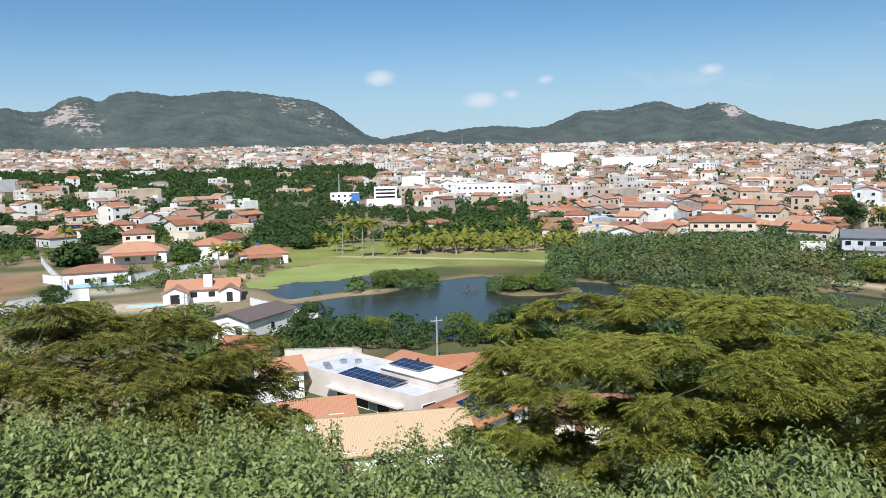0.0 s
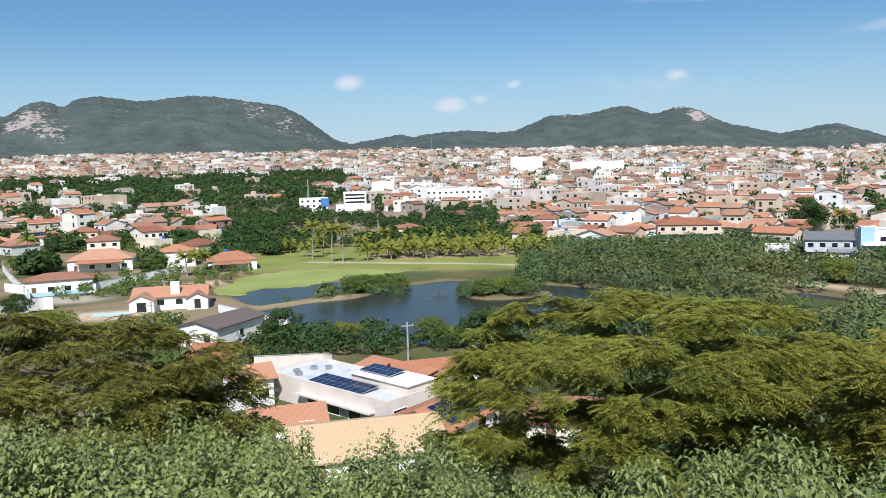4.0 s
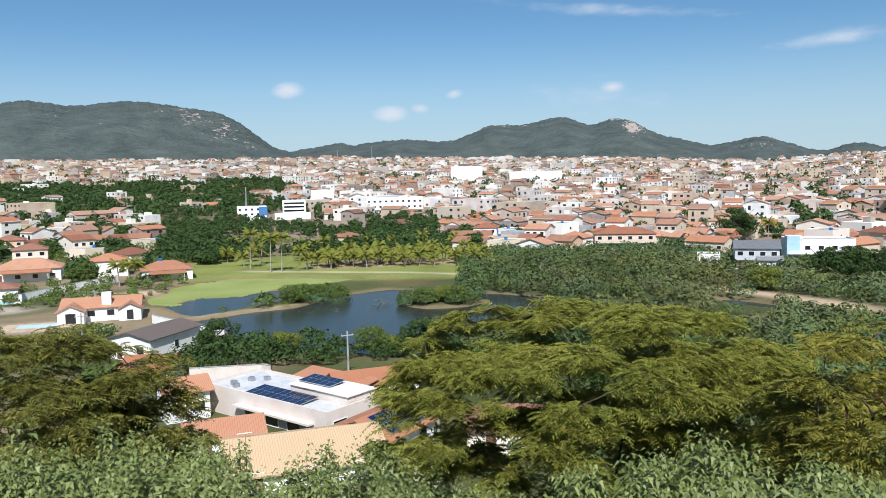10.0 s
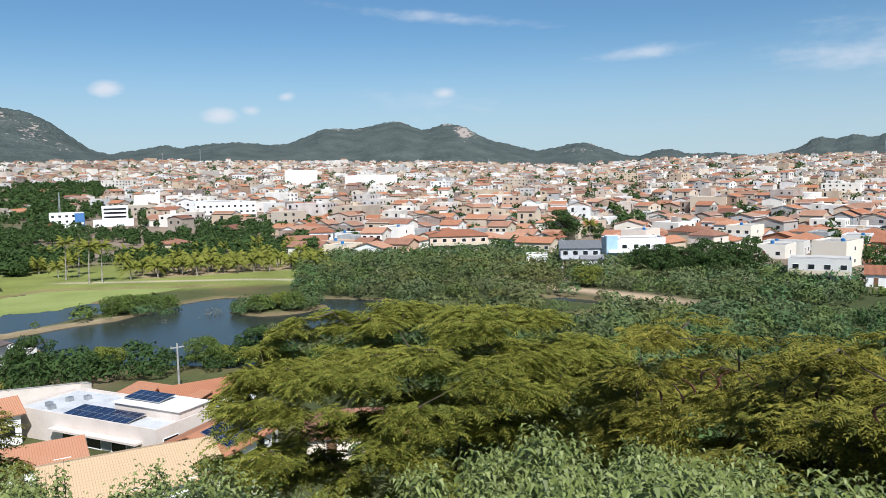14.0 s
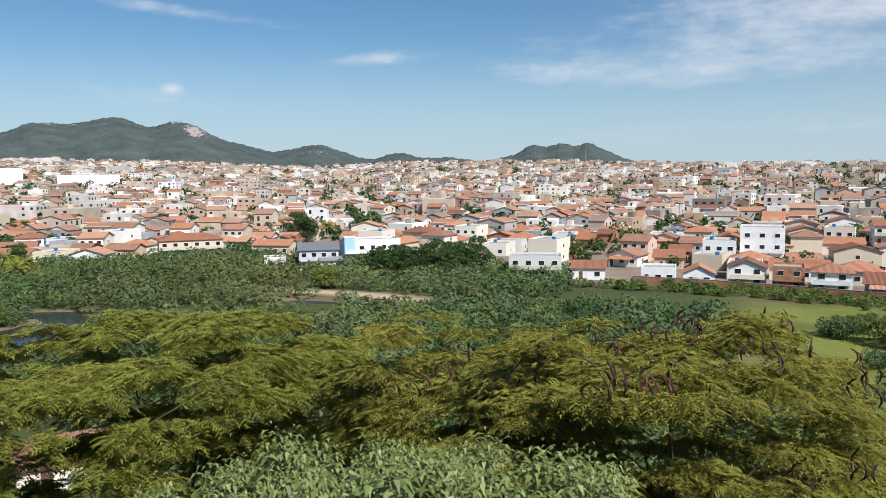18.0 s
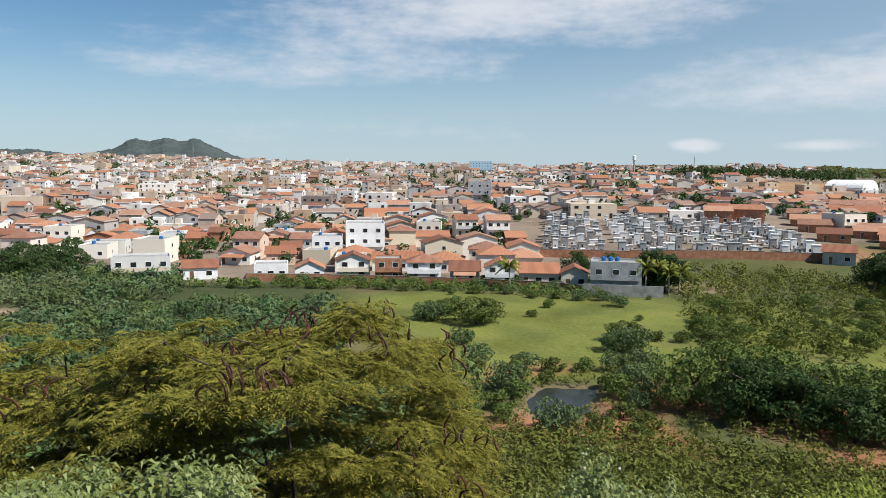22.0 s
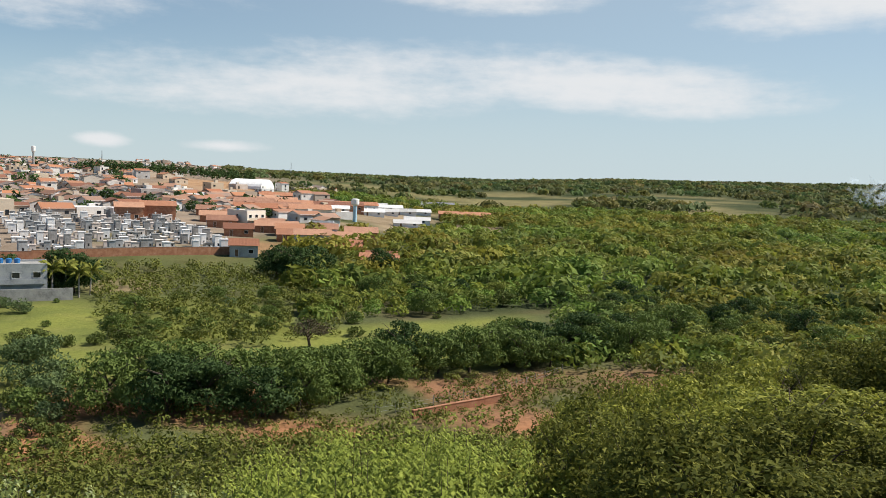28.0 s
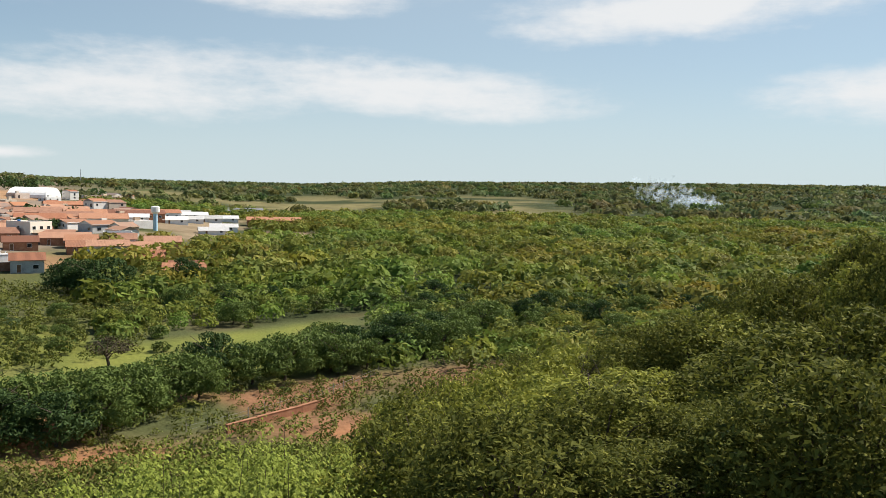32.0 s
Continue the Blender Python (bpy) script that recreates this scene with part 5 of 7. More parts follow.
    # works and sheds east of the cemetery
    for x, y, f, w, d, h, lab, rm, wm in (
            (446, -70, 275, 46, 14, 3.6, "long low shed with a clay tile roof", TILE, WALL), (470, -92, 275, 30, 14, 4.0, "low warehouse with pale walls and tiles", TILE, WHITE),
            (520, -60, 272, 40, 16, 4.5, "long works shed with a brown tile roof", TILE, BRICK), (500, -118, 278, 26, 9, 2.8, "white low warehouse with a pale roof", PALE_ROOF, WHITE),
            (560, -150, 280, 28, 9, 2.8, "white low warehouse with a grey roof", GREY_ROOF, WHITE), (590, -182, 282, 30, 12, 4.0, "white farm shed with a grey roof", GREY_ROOF, WHITE),
            (388, -105, 280, 14, 6, 2.4, "low white building in the trees", PALE_ROOF, WHITE), (462, -163, 286, 34, 12, 5.0, "open hall with an orange tile roof on posts", TILE, BRICK),
            (277, -45, 280, 8, 7, 5.6, "white two-storey house with a parapet", TILE, WHITE), (272, -52, 278, 12, 8, 3.6, "house with an orange tile roof", TILE, WALL),
            (288, -60, 280, 12, 9, 4.6, "house with pinkish walls and orange tiles", TILE, WALL), (222, -52, 284, 11, 8, 3.8, "brick house with a bright orange roof", TILE, BRICK),
            (236, -14, 273, 8, 7, 4.0, "grey plastered house beside the cemetery", TILE, GREY), (302, -30, 275, 16, 7, 3.2, "low brown-roofed house row", TILE, BRICK),
            (318, -20, 275, 14, 8, 3.4, "brick house row with tiled roofs", TILE, BRICK), (329, 14, 265, 13, 9, 6.5, "bare brick two-storey house", TILE, BRICK), (318, 24, 262, 10, 9, 6.0, "red brick house with a tile roof", TILE, BRICK)):
        house(lab, w, d, h * 0.85, "gable_x", 1.4 + 0.03 * d, BRICK if wm is WALL else wm, rm, m=at(x, y, f), wins=max(2, int(w / 5)))
    rng = random.Random(31)
    # orange-roofed works, white sheds and the brick houses round them
    for x, y, f, w, d, h, lab, rm, wm in (
            (384, -28, 276, 20, 12, 4.5, "works hall with a broad orange tile roof", TILE, BRICK), (398, -40, 276, 22, 12, 5.0, "works hall with a broad orange tile roof", TILE, WALL),
            (384, -54, 276, 20, 12, 5.0, "cream works hall with a gabled orange roof", TILE, WALL), (420, -30, 276, 20, 14, 5.0, "low brick shed with a brown tile roof", TILE, BRICK),
            (426, -52, 276, 18, 12, 4.5, "low brick shed with a brown tile roof", TILE, BRICK), (452, -44, 276, 24, 12, 4.5, "long shed with a weathered tile roof", TILE, WALL),
            (434, -76, 280, 14, 7, 2.6, "white row shed with a pale roof", PALE_ROOF, WHITE), (452, -88, 280, 14, 7, 2.6, "white row shed with a pale roof", PALE_ROOF, WHITE),
            (440, -98, 280, 13, 7, 2.8, "white row shed with a pale roof", PALE_ROOF, WHITE), (462, -112, 282, 14, 7, 2.6, "white row shed with a pale roof", PALE_ROOF, WHITE),
            (480, -128, 284, 14, 7, 2.8, "white row shed with a pale roof", PALE_ROOF, WHITE), (494, -142, 284, 14, 7, 2.6, "white row shed with a pale roof", PALE_ROOF, WHITE),
            (506, -110, 282, 24, 7, 2.6, "long white row of storerooms", PALE_ROOF, WHITE), (412, -117, 284, 14, 6, 2.8, "low white hut behind a wall", PALE_ROOF, WHITE),
            (309, -28, 277, 11, 8, 3.4, "brick house with a weathered tile roof", TILE, BRICK), (292, -34, 277, 10, 7, 3.2, "plastered house with a clay tile roof", TILE, WALL),
            (275, -32, 277, 9, 7, 3.0, "brick house with a weathered tile roof", TILE, BRICK), (262, -48, 280, 10, 7, 3.4, "plastered house with a clay tile roof", TILE, WALL),
            (246, -46, 280, 11, 8, 3.6, "plain house with a long red tile roof", TILE, WALL), (285, -15, 273, 10, 7, 3.2, "brick house with a weathered tile roof", TILE, BRICK),
            (310, -10, 272, 11, 7, 3.4, "plastered house with a clay tile roof", TILE, WALL), (333, -8, 272, 12, 8, 3.4, "brick house with a weathered tile roof", TILE, BRICK),
            (345, -22, 274, 11, 8, 3.6, "pale house with an orange roof", TILE, WHITE), (360, -8, 272, 14, 8, 3.6, "brick house with a weathered tile roof", TILE, BRICK)):
        house(lab, w, d, h * 0.85, "gable_x", 1.2 + 0.07 * d, BRICK if wm is WALL and x < 380 else wm, rm, m=at(x, y, f + rng.uniform(-5, 5)), wins=2)
    ho = thing("hangar", "white arched metal hangar on the slope", "hangar", at(680, -46, 205))
    bm = bmesh.new()
    arc = [(math.cos(q) * 16, math.sin(q) * 8) for q in [math.pi * i / 12 for i in range(13)]]
    rows = [[bm.verts.new((ax, s, az)) for ax, az in arc] for s in (-14, 14)]
    for i in range(12):
        bm.faces.new((rows[0][i], rows[0][i + 1], rows[1][i + 1], rows[1][i]))
    bm.faces.new(rows[1][::-1])
    bm.faces.new(rows[0])
    part("arched_roof", bm, WHITE, ho)
    part("gable_wall", boxes((-15.5, -13.6, -2, 15.5, -13.4, 2.5)), CONCRETE, ho)
    # blue-white office, long white block and other landmarks
    ho = house("three-storey white office with blue panels and a red end wall", 16, 12, 8.0, "flat", 1, WHITE, m=at(-55, 440, 172), storeys=3, wins=5)
    part("blue_wall", boxes((3.6, -6.25, 0.5, 8.1, -6.05, 8.3), (7.95, -6.0, 0.5, 8.2, 5, 8.3)), DEEP_BLUE, ho, "deep blue wall panel")
    part("red_wall", boxes((-8.6, -9.2, -1, -6.6, -6.1, 3.6)), RED_PAINT, ho, "red end wall")
    part("front_wing", boxes((-6.6, -9.2, -1, 4, -6.3, 3.4)), WHITE, ho)
    ho = house("white stepped block with dark window bands", 13, 11, 10.0, "flat", 1, WHITE, m=at(-33, 455, 175), storeys=1, wins=1, door=False)
    for z in (4.2, 6.4, 8.4):
        part("window_band", boxes((-5.6, -5.62, z, 5.6, -5.45, z + 0.95)), GLASS, ho, "dark strip of windows")
    part("low_wing", boxes((-11, -8.5, -1, 9, -5.7, 3.6)), WHITE, ho)
    house("plain white gabled block behind the offices", 11, 10, 9.0, "gable_y", 2.0, WHITE, GREY_ROOF, m=at(4, 505, 178), storeys=3, wins=3)
    house("tall plain white block with a flat roof", 15, 11, 12.0, "flat", 1, WHITE, m=at(-19, 530, 178), storeys=1, wins=1, door=False)
    house("long white three-storey school block with window bands", 34, 12, 9.5, "flat", 1, WHITE, m=at(26, 470, 183), storeys=3, wins=10)
    house("huge white windowless hall", 36, 30, 17.0, "flat", 1, WHITE, m=at(135, 900, 190), storeys=1, wins=1, door=False)
    house("broad white hall beside the market", 60, 30, 11.0, "flat", 1, WHITE, m=at(215, 890, 195), storeys=1, wins=1, door=False)
    house("four-storey blue glass office", 34, 16, 17.0, "flat", 1, BLUE_PAINT, m=at(1090, 420, 250), storeys=4, wins=8)
    house("grey concrete block of three storeys", 14, 12, 11.0, "flat", 1, GREY, m=at(440, 170, 250), storeys=3, wins=3)
    house("white three-storey block with balconies", 12, 14, 10.0, "flat", 1, WHITE, m=at(215, 122, 240), storeys=3, wins=3)


for cx, cy, cr in ((45, 291, 14), (52, 299, 12), (108, 197, 14), (127, 199, 15), (97, 203, 10), (92, 255, 17), (139, 140, 14), (150, 131, 9), (158, 112, 14), (165, 97, 9),
                   (168, 89, 9), (170, 80, 10), (173, 69, 9), (175, 61, 9), (177, 50, 9), (173, 34, 12), (228, -54, 9), (262, -38, 11), (282, -44, 9), (-58, 455, 16),
                   (-36, 470, 16), (26, 470, 26), (135, 900, 34), (215, 890, 44), (1090, 420, 28), (440, 170, 14), (215, 122, 14), (-103, 262, 10), (-84, 222, 16), (-70, 232, 10)):
    KEEP_CLEAR.append((cx, cy, cr))
near_houses()
build_town()


def wall_run(label, pts, h=2.2, t=0.2, material=None, name="boundary_wall", coping=None):
    """A garden wall along points, with a coping."""
    th = thing(name, label, "wall")
    fine = [pts[0]]
    for a, b in zip(pts, pts[1:]):
        n = max(1, int(math.dist(a, b) / 9))
        fine += [(a[0] + (b[0] - a[0]) * i / n, a[1] + (b[1] - a[1]) * i / n) for i in range(1, n + 1)]
    for (xa, ya), (xb, yb) in zip(fine, fine[1:]):
        ln = math.hypot(xb - xa, yb - ya)
        m = pose(xa, ya, min(gz(xa, ya), gz(xb, yb)), 0, 0, math.degrees(math.atan2(yb - ya, xb - xa)))
        ob = part("wall_panel", boxes((0, -t / 2, -1.5, ln, t / 2, h)), material or WHITE, th)
        ob.matrix_basis = m
        cp = part("coping", boxes((-0.03, -t / 2 - 0.04, h, ln + 0.03, t / 2 + 0.04, h + 0.07)), coping or CONCRETE, th)
        cp.matrix_basis = m
    return th


wall_run("cream garden wall with a concrete coping", [(-22, 104), (-12.6, 104.2), (-11.4, 103)], 1.9, 0.2, PINK)
wall_run("long white plastered boundary wall", [(-100, 139), (-84, 145), (-76, 160), (-74, 160)], 2.6)
wall_run("white wall down the side of the dry lot", [(-121, 232), (-108, 210), (-94.5, 188.5), (-86, 175)], 1.9)
wall_run("white wall along the lane", [(-98, 188), (-90, 183), (-74, 182)], 2.2)
wall_run("low white wall by the pond", [(-38, 150), (-31, 142), (-22, 132)], 1.6)
wall_run("brick wall along the meadow edge", [(150, 118), (158, 100), (163, 84), (167, 66), (169, 48), (168, 40)], 1.8, 0.2, BRICK)
wall_run("long cemetery wall of weathered brick", [(216, 66), (222, 40), (230, 14), (238, -14), (262, -18)], 2.4, 0.25, BRICK)


def utility_pole(x, y, h=9.0, label="grey concrete utility pole with a crossarm"):
    po = thing("utility_pole", label, "pole", pose(x, y, gz(x, y), 0, 0, 20))
    bm = bmesh.new()
    tube(bm, ((0, 0, -0.5), (0, 0, h)), (0.17, 0.10), 8)
    part("shaft", bm, CONCRETE, po)
    part("crossarm", boxes((-0.9, -0.06, h - 0.6, 0.9, 0.06, h - 0.48)), CONCRETE, po)
    for s in (-0.75, 0.0, 0.75):
        bm = bmesh.new()
        tube(bm, ((s, 0, h - 0.48), (s, 0, h - 0.3)), (0.05, 0.03), 6)
        part("insulator", bm, GREY, po)
    return po


wall_run("white wall beside the paved lane", [(-76, 187), (-69, 204), (-63, 216)], 1.8)
utility_pole(-1.1, 102, 6.2)
utility_pole(-40, 118, 7.5)
utility_pole(8, 76, 7.0)


def cemetery():
    """Rows of small whitewashed tombs on the slope."""
    rng = random.Random(9)
    protos = []
    n = 0
    for v in range(0, 17):
        for u in range(0, 29):
            if n >= 300 or u % 8 == 7:
                continue
            x, y = 226 + v * 6.3 + u * 0.7, 66 - u * 2.75 + v * 1.7
            x, y = x + rng.uniform(-0.5, 0.5), y + rng.uniform(-0.5, 0.5)
            az = math.degrees(math.atan2(x, y))
            if not 73.3 < az < 92.6 or rng.random() < 0.14:
                continue
            face = 255 + rng.uniform(-4, 4)
            m = at(x, y, face)
            k = rng.randrange(6)
            if len(protos) <= k:
                k = len(protos)
                to = thing("tomb", "small whitewashed tomb chapel on a plinth", "tomb", m, "cemetery tombs")
                w, d, h = (1.9, 2.5, 1.2 + 0.42 * k)
                ma = (WHITE, CONCRETE, PINK, GREY, WHITE, CONCRETE)[k]
                part("plinth", boxes((-w / 2 - 0.15, -d / 2 - 0.15, -1.2, w / 2 + 0.15, d / 2 + 0.15, 0.25)), CONCRETE, to)
                part("body", boxes((-w / 2, -d / 2, 0.25, w / 2, d / 2, h)), ma, to)
                part("slab", boxes((-w / 2 - 0.12, -d / 2 - 0.12, h, w / 2 + 0.12, d / 2 + 0.12, h + 0.14)), ma, to)
                part("niche", boxes((-0.22, -d / 2 - 0.02, 0.45, 0.22, -d / 2 + 0.02, min(h - 0.3, 1.1))), GLASS, to, "dark front niche")
                if k % 2:
                    part("cross", boxes((-0.06, -0.06, h + 0.14, 0.06, 0.06, h + 0.95), (-0.28, -0.05, h + 0.6, 0.28, 0.05, h + 0.72)), WHITE, to)
                protos.append(to)
            else:
                o = copy_thing(protos[k], m)
                o.scale = (rng.uniform(0.8, 1.25), rng.uniform(0.8, 1.25), rng.uniform(0.7, 1.35))
            n += 1


cemetery()


def water_tower(x, y, h, label, tank_mat, shaft_mat):
    wt = thing("water_tower", label, "water tower", at(x, y, 250))
    bm = bmesh.new()
    tube(bm, ((0, 0, -1), (0, 0, h * 0.72)), (1.1, 1.0), 12)
    part("shaft", bm, shaft_mat, wt)
    bm = bmesh.new()
    tube(bm, ((0, 0, h * 0.70), (0, 0, h * 0.76), (0, 0, h * 0.97), (0, 0, h)), (1.1, 2.0, 2.0, 1.2), 16)
    part("tank", bm, tank_mat, wt)


water_tower(381, -76, 11.5, "pale blue and white concrete water tower", WHITE, BLUE_PAINT)
water_tower(900, 160, 22, "white concrete water tower on the ridge", WHITE, CONCRETE)


def mast(az, r, h, label="thin red-white lattice radio mast"):
    ma = thing("radio_mast", label, "mast", at(*polar(az, r), 0))
    w = h * 0.03
    for i in range(3):
        a = 2 * math.pi * i / 3
        bm = bmesh.new()
        tube(bm, ((math.cos(a) * w, math.sin(a) * w, -1), (math.cos(a) * w * 0.4, math.sin(a) * w * 0.4, h)), (0.22, 0.14), 5)
        part("leg", bm, METAL, ma)
    for k in range(6):
        z0, z1 = h * k / 6, h * (k + 1) / 6
        q = 1 - 0.6 * (k + 0.5) / 6
        i, j = 2 * math.pi * (k % 3) / 3, 2 * math.pi * ((k + 1) % 3) / 3
        bm = bmesh.new()
        tube(bm, ((math.cos(i) * w * q, math.sin(i) * w * q, z0), (math.cos(j) * w * q, math.sin(j) * w * q, z1)), (0.12, 0.12), 4)
        part("brace", bm, METAL, ma)


def polar(az, r):
    return r * math.sin(radians(az)), r * math.cos(radians(az))


for az, r, h in ((1.6, 1500, 36), (-0.9, 1500, 28), (48.4, 1450, 40), (22.2, 1200, 26), (54.8, 1300, 22), (84.0, 1000, 20), (-7.5, 470, 18), (96.6, 1500, 24), (86.9, 900, 14)):
    mast(az, r, h)


for i in range(22):
    # line of poles along the foot of the ridge
    py = thing("pylon", "pale steel pylon of the power line", "pylon", at(*polar(-30 + i * 1.22, 1550 + 12 * math.sin(i)), 10), "power line pylons")
    bm = bmesh.new()
    tube(bm, ((0, 0, -1), (0, 0, 14 + i % 3)), (0.45, 0.22), 5)
    part("shaft", bm, METAL, py)
    part("crossarm", boxes((-2.2, -0.15, 12, 2.2, 0.15, 12.4)), METAL, py)
for az in (-21.6, -21.2):
    mast(az, 3350, 60, "white antenna mast on the ridge top")


# ---- mid-distance trees ----
R = np.random.default_rng(11)
PR = random.Random(21)


def spread_copies(protos, spots, rng, smin=0.8, smax=1.25):
    for x, y in spots:
        s = rng.uniform(smin, smax)
        p = rng.choice(protos)
        o = copy_thing(p, pose(x, y, gz(x, y) - 0.05, 0, 0, rng.uniform(0, 360)))
        o.scale = (s * rng.uniform(0.9, 1.1), s * rng.uniform(0.9, 1.1), s)


def poisson(a0, a1, r0, r1, gap, n, rng, test=None):
    """Spots kept apart, drawn in a sector of the plan."""
    out, grid = [], {}
    for _ in range(n * 12):
        az = rng.uniform(a0, a1)
        r = math.sqrt(rng.uniform(r0 * r0, r1 * r1))
        x, y = polar(az, r)
        if pond_depth(x, y) > -0.6 and r < 300:
            continue
        if test and not test(x, y, az, r):
            continue
        k = (int(x // gap), int(y // gap))
        if any((x - q[0]) ** 2 + (y - q[1]) ** 2 < gap * gap for i in (-1, 0, 1) for j in (-1, 0, 1) for q in grid.get((k[0] + i, k[1] + j), ())):
            continue
        grid.setdefault(k, []).append((x, y))
        out.append((x, y))
        if len(out) >= n:
            break
    return out


def crown_lumps(d):
    """Bulges and hollows of one crown, by direction."""
    c = R.normal(0, 1, (9, 3))
    c[:, 2] = np.abs(c[:, 2])
    c /= np.linalg.norm(c, axis=1, keepdims=True)
    return 0.72 + 0.36 * np.clip((d @ c.T).max(1), 0, 1) ** 4


def woods(name, label, spots, rng, hmin, hmax, n=34, size=0.9, material=None, wide=0.62):
    """Many small crowns, each a cover of leaf clumps over an uneven dome that reaches the ground."""
    vs, fs, cs, k = [], [], [], 0
    for x, y in spots:
        h = rng.uniform(hmin, hmax)
        rad = h * wide * rng.uniform(0.8, 1.2)
        q = int(n * 1.65)
        d = R.normal(0, 1, (q, 3))
        d[:, 2] = np.abs(d[:, 2]) - 0.25
        d /= np.linalg.norm(d, axis=1, keepdims=True)
        p = d * np.array((rad, rad, h * 0.60)) * (crown_lumps(d) * R.uniform(0.78, 1.08, q))[:, None] + np.array((0, 0, h * 0.36))
        v, f = leaf_cards(p, d + np.array((0, 0, 0.3)), size * 1.35 * h / 5, R, 1.5, 0.5)
        v[:, 2] = np.maximum(v[:, 2], 0.0)
        vs.append(v + np.array((x, y, gz(x, y))))
        fs.append(f + k)
        b = rng.uniform(0.68, 1.22) * (1 + 0.12 * wave(x - 40, y, 23.0))
        dry = 1 + 0.20 * wave(x, y + 60, 31.0)
        cs.append(np.tile((b * dry * rng.uniform(0.84, 1.20), b, b * rng.uniform(0.75, 1.15)), (len(v), 1)))
        k += len(v)
    me = quads_mesh(name, np.vstack(vs), np.vstack(fs), material or WOODS)
    put_soil(me, np.vstack(cs), "tint")
    return tagged(new(name, me), label, "woodland", kind="stuff")


def plant_valley():
    def mk(label, seed, h, rad, lm, n, size, x, y, **k):
        return tree("thorn_tree", label, PYR(seed), h, rad, lm, n, size, 0.15, at(x, y, 0), "valley trees", low=0.02, lobes=34, lobe=0.30, jitter=0.5, flat=0.3, stretch=1.7, **k)
    g = [mk("green feathery thorn tree with a spreading crown", 31, 5.2, 4.3, LEAF_GREEN, 3600, 0.225, 96, -18),
         mk("bright green feathery tree with a wide low crown", 32, 4.6, 4.0, WOODS, 3400, 0.225, 104, -30),
         mk("olive-green thorn tree with a loose crown", 33, 4.2, 3.4, LEAF_OLIVE, 3000, 0.21, 118, 8),
         mk("deep green broad tree with a dense crown", 34, 5.8, 4.2, LEAF_DEEP, 3600, 0.235, 91, 1)]

    def bu(label, seed, h, rad, lm, n, size, x, y):
        return tree("bush", label, PYR(seed), h, rad, lm, n, size, 0.05, at(x, y, 0), "valley bushes", "bush", 0.02)
    b = [bu("low rounded green bush on the grass", 35, 2.2, 2.0, LEAF_GREEN, 950, 0.22, 118, 22),
         bu("low olive-green bush with thin leaves", 36, 1.8, 1.7, LEAF_OLIVE, 850, 0.20, 125, 14),
         bu("grey-green waterside bush with dense leaves", 37, 2.6, 2.3, SCRUB, 1000, 0.23, 109, 45)]
    return g, b


def PYR(seed):
    """Both kinds of draws from one seed."""
    class Both(np.random.Generator):
        pass
    return Both(np.random.PCG64(seed))


trees, bushes = plant_valley()
# row of trees between the hill and the meadow
ROW = ((84.5, 87), (88, 84), (91.5, 82), (94.5, 82), (97.5, 85), (100.5, 91), (104, 98), (107.5, 104), (110.5, 106), (113.5, 108), (117, 115), (120, 124), (123, 136))
for turn, back, big in ((0.0, 3.0, 1.0), (1.6, 9.0, 1.05)):
    spread_copies([trees[3], trees[0], trees[0]], [polar(a + turn + PR.uniform(-0.6, 0.6), r + back + PR.uniform(-1.5, 1.5)) for a, r in ROW], PR, 0.95 * big, 1.25 * big)
spread_copies(trees[:2], poisson(112, 134, 112, 130, 5.0, 16, PR, lambda x, y, az, r: r > 108 + max(0, az - 112) * 1.3), PR, 0.8, 1.1)
# thicket beyond the meadow
spread_copies([trees[2], trees[2], trees[0]], poisson(83, 99, 118, 168, 6.0, 40, PR, lambda x, y, az, r: r > 124 + abs(az - 91) * 1.2 and az > 84.5), PR, 0.42, 0.68)
spread_copies(trees, poisson(97, 150, 122, 190, 6.2, 105, PR, lambda x, y, az, r: r > 134 + max(0, min(az, 116) - 97) * 1.9 or az > 117), PR, 0.65, 1.0)
# bushes on the meadow and the marsh
o = copy_thing(trees[2], pose(125.5, 49.0, gz(125.5, 49.0) - 0.3, 0, 0, 40))
o.scale = (1.65, 1.65, 1.25)
spread_copies([trees[2]], [polar(65.4, 141), polar(66.6, 143), polar(79.6, 123)], PR, 0.7, 0.9)
spread_copies([trees[3]], [polar(97.1, 197), polar(98.4, 202), polar(95.8, 203), polar(103.2, 216), polar(81.6, 184), polar(82.6, 182)], PR, 1.3, 1.6)
tree("dry_tree", "half-bare brownish umbrella tree at the meadow edge", PYR(38), 5.4, 3.6, LEAF_BROWN, 1300, 0.17, 0.22, at(116.5, -17.0, 0), "", "tree", 0.42, 30, 0.28, 1.8, 0.0, 0.5, flat=0.5)
spread_copies([bushes[2]], [polar(64.8, 138), polar(65.8, 137), polar(79.2, 116), polar(80.4, 117)], PR, 1.2, 1.4)
spread_copies(bushes, poisson(60, 112, 98, 168, 7.0, 40, PR), PR, 0.35, 1.0)
spread_copies(bushes, poisson(62, 82, 76, 106, 4.0, 45, PR), PR, 0.8, 1.35)
spread_copies(bushes, poisson(46, 78, 160, 188, 4.0, 60, PR, lambda x, y, az, r: r > 184 - (az - 46) * 0.75), PR, 0.6, 1.0)
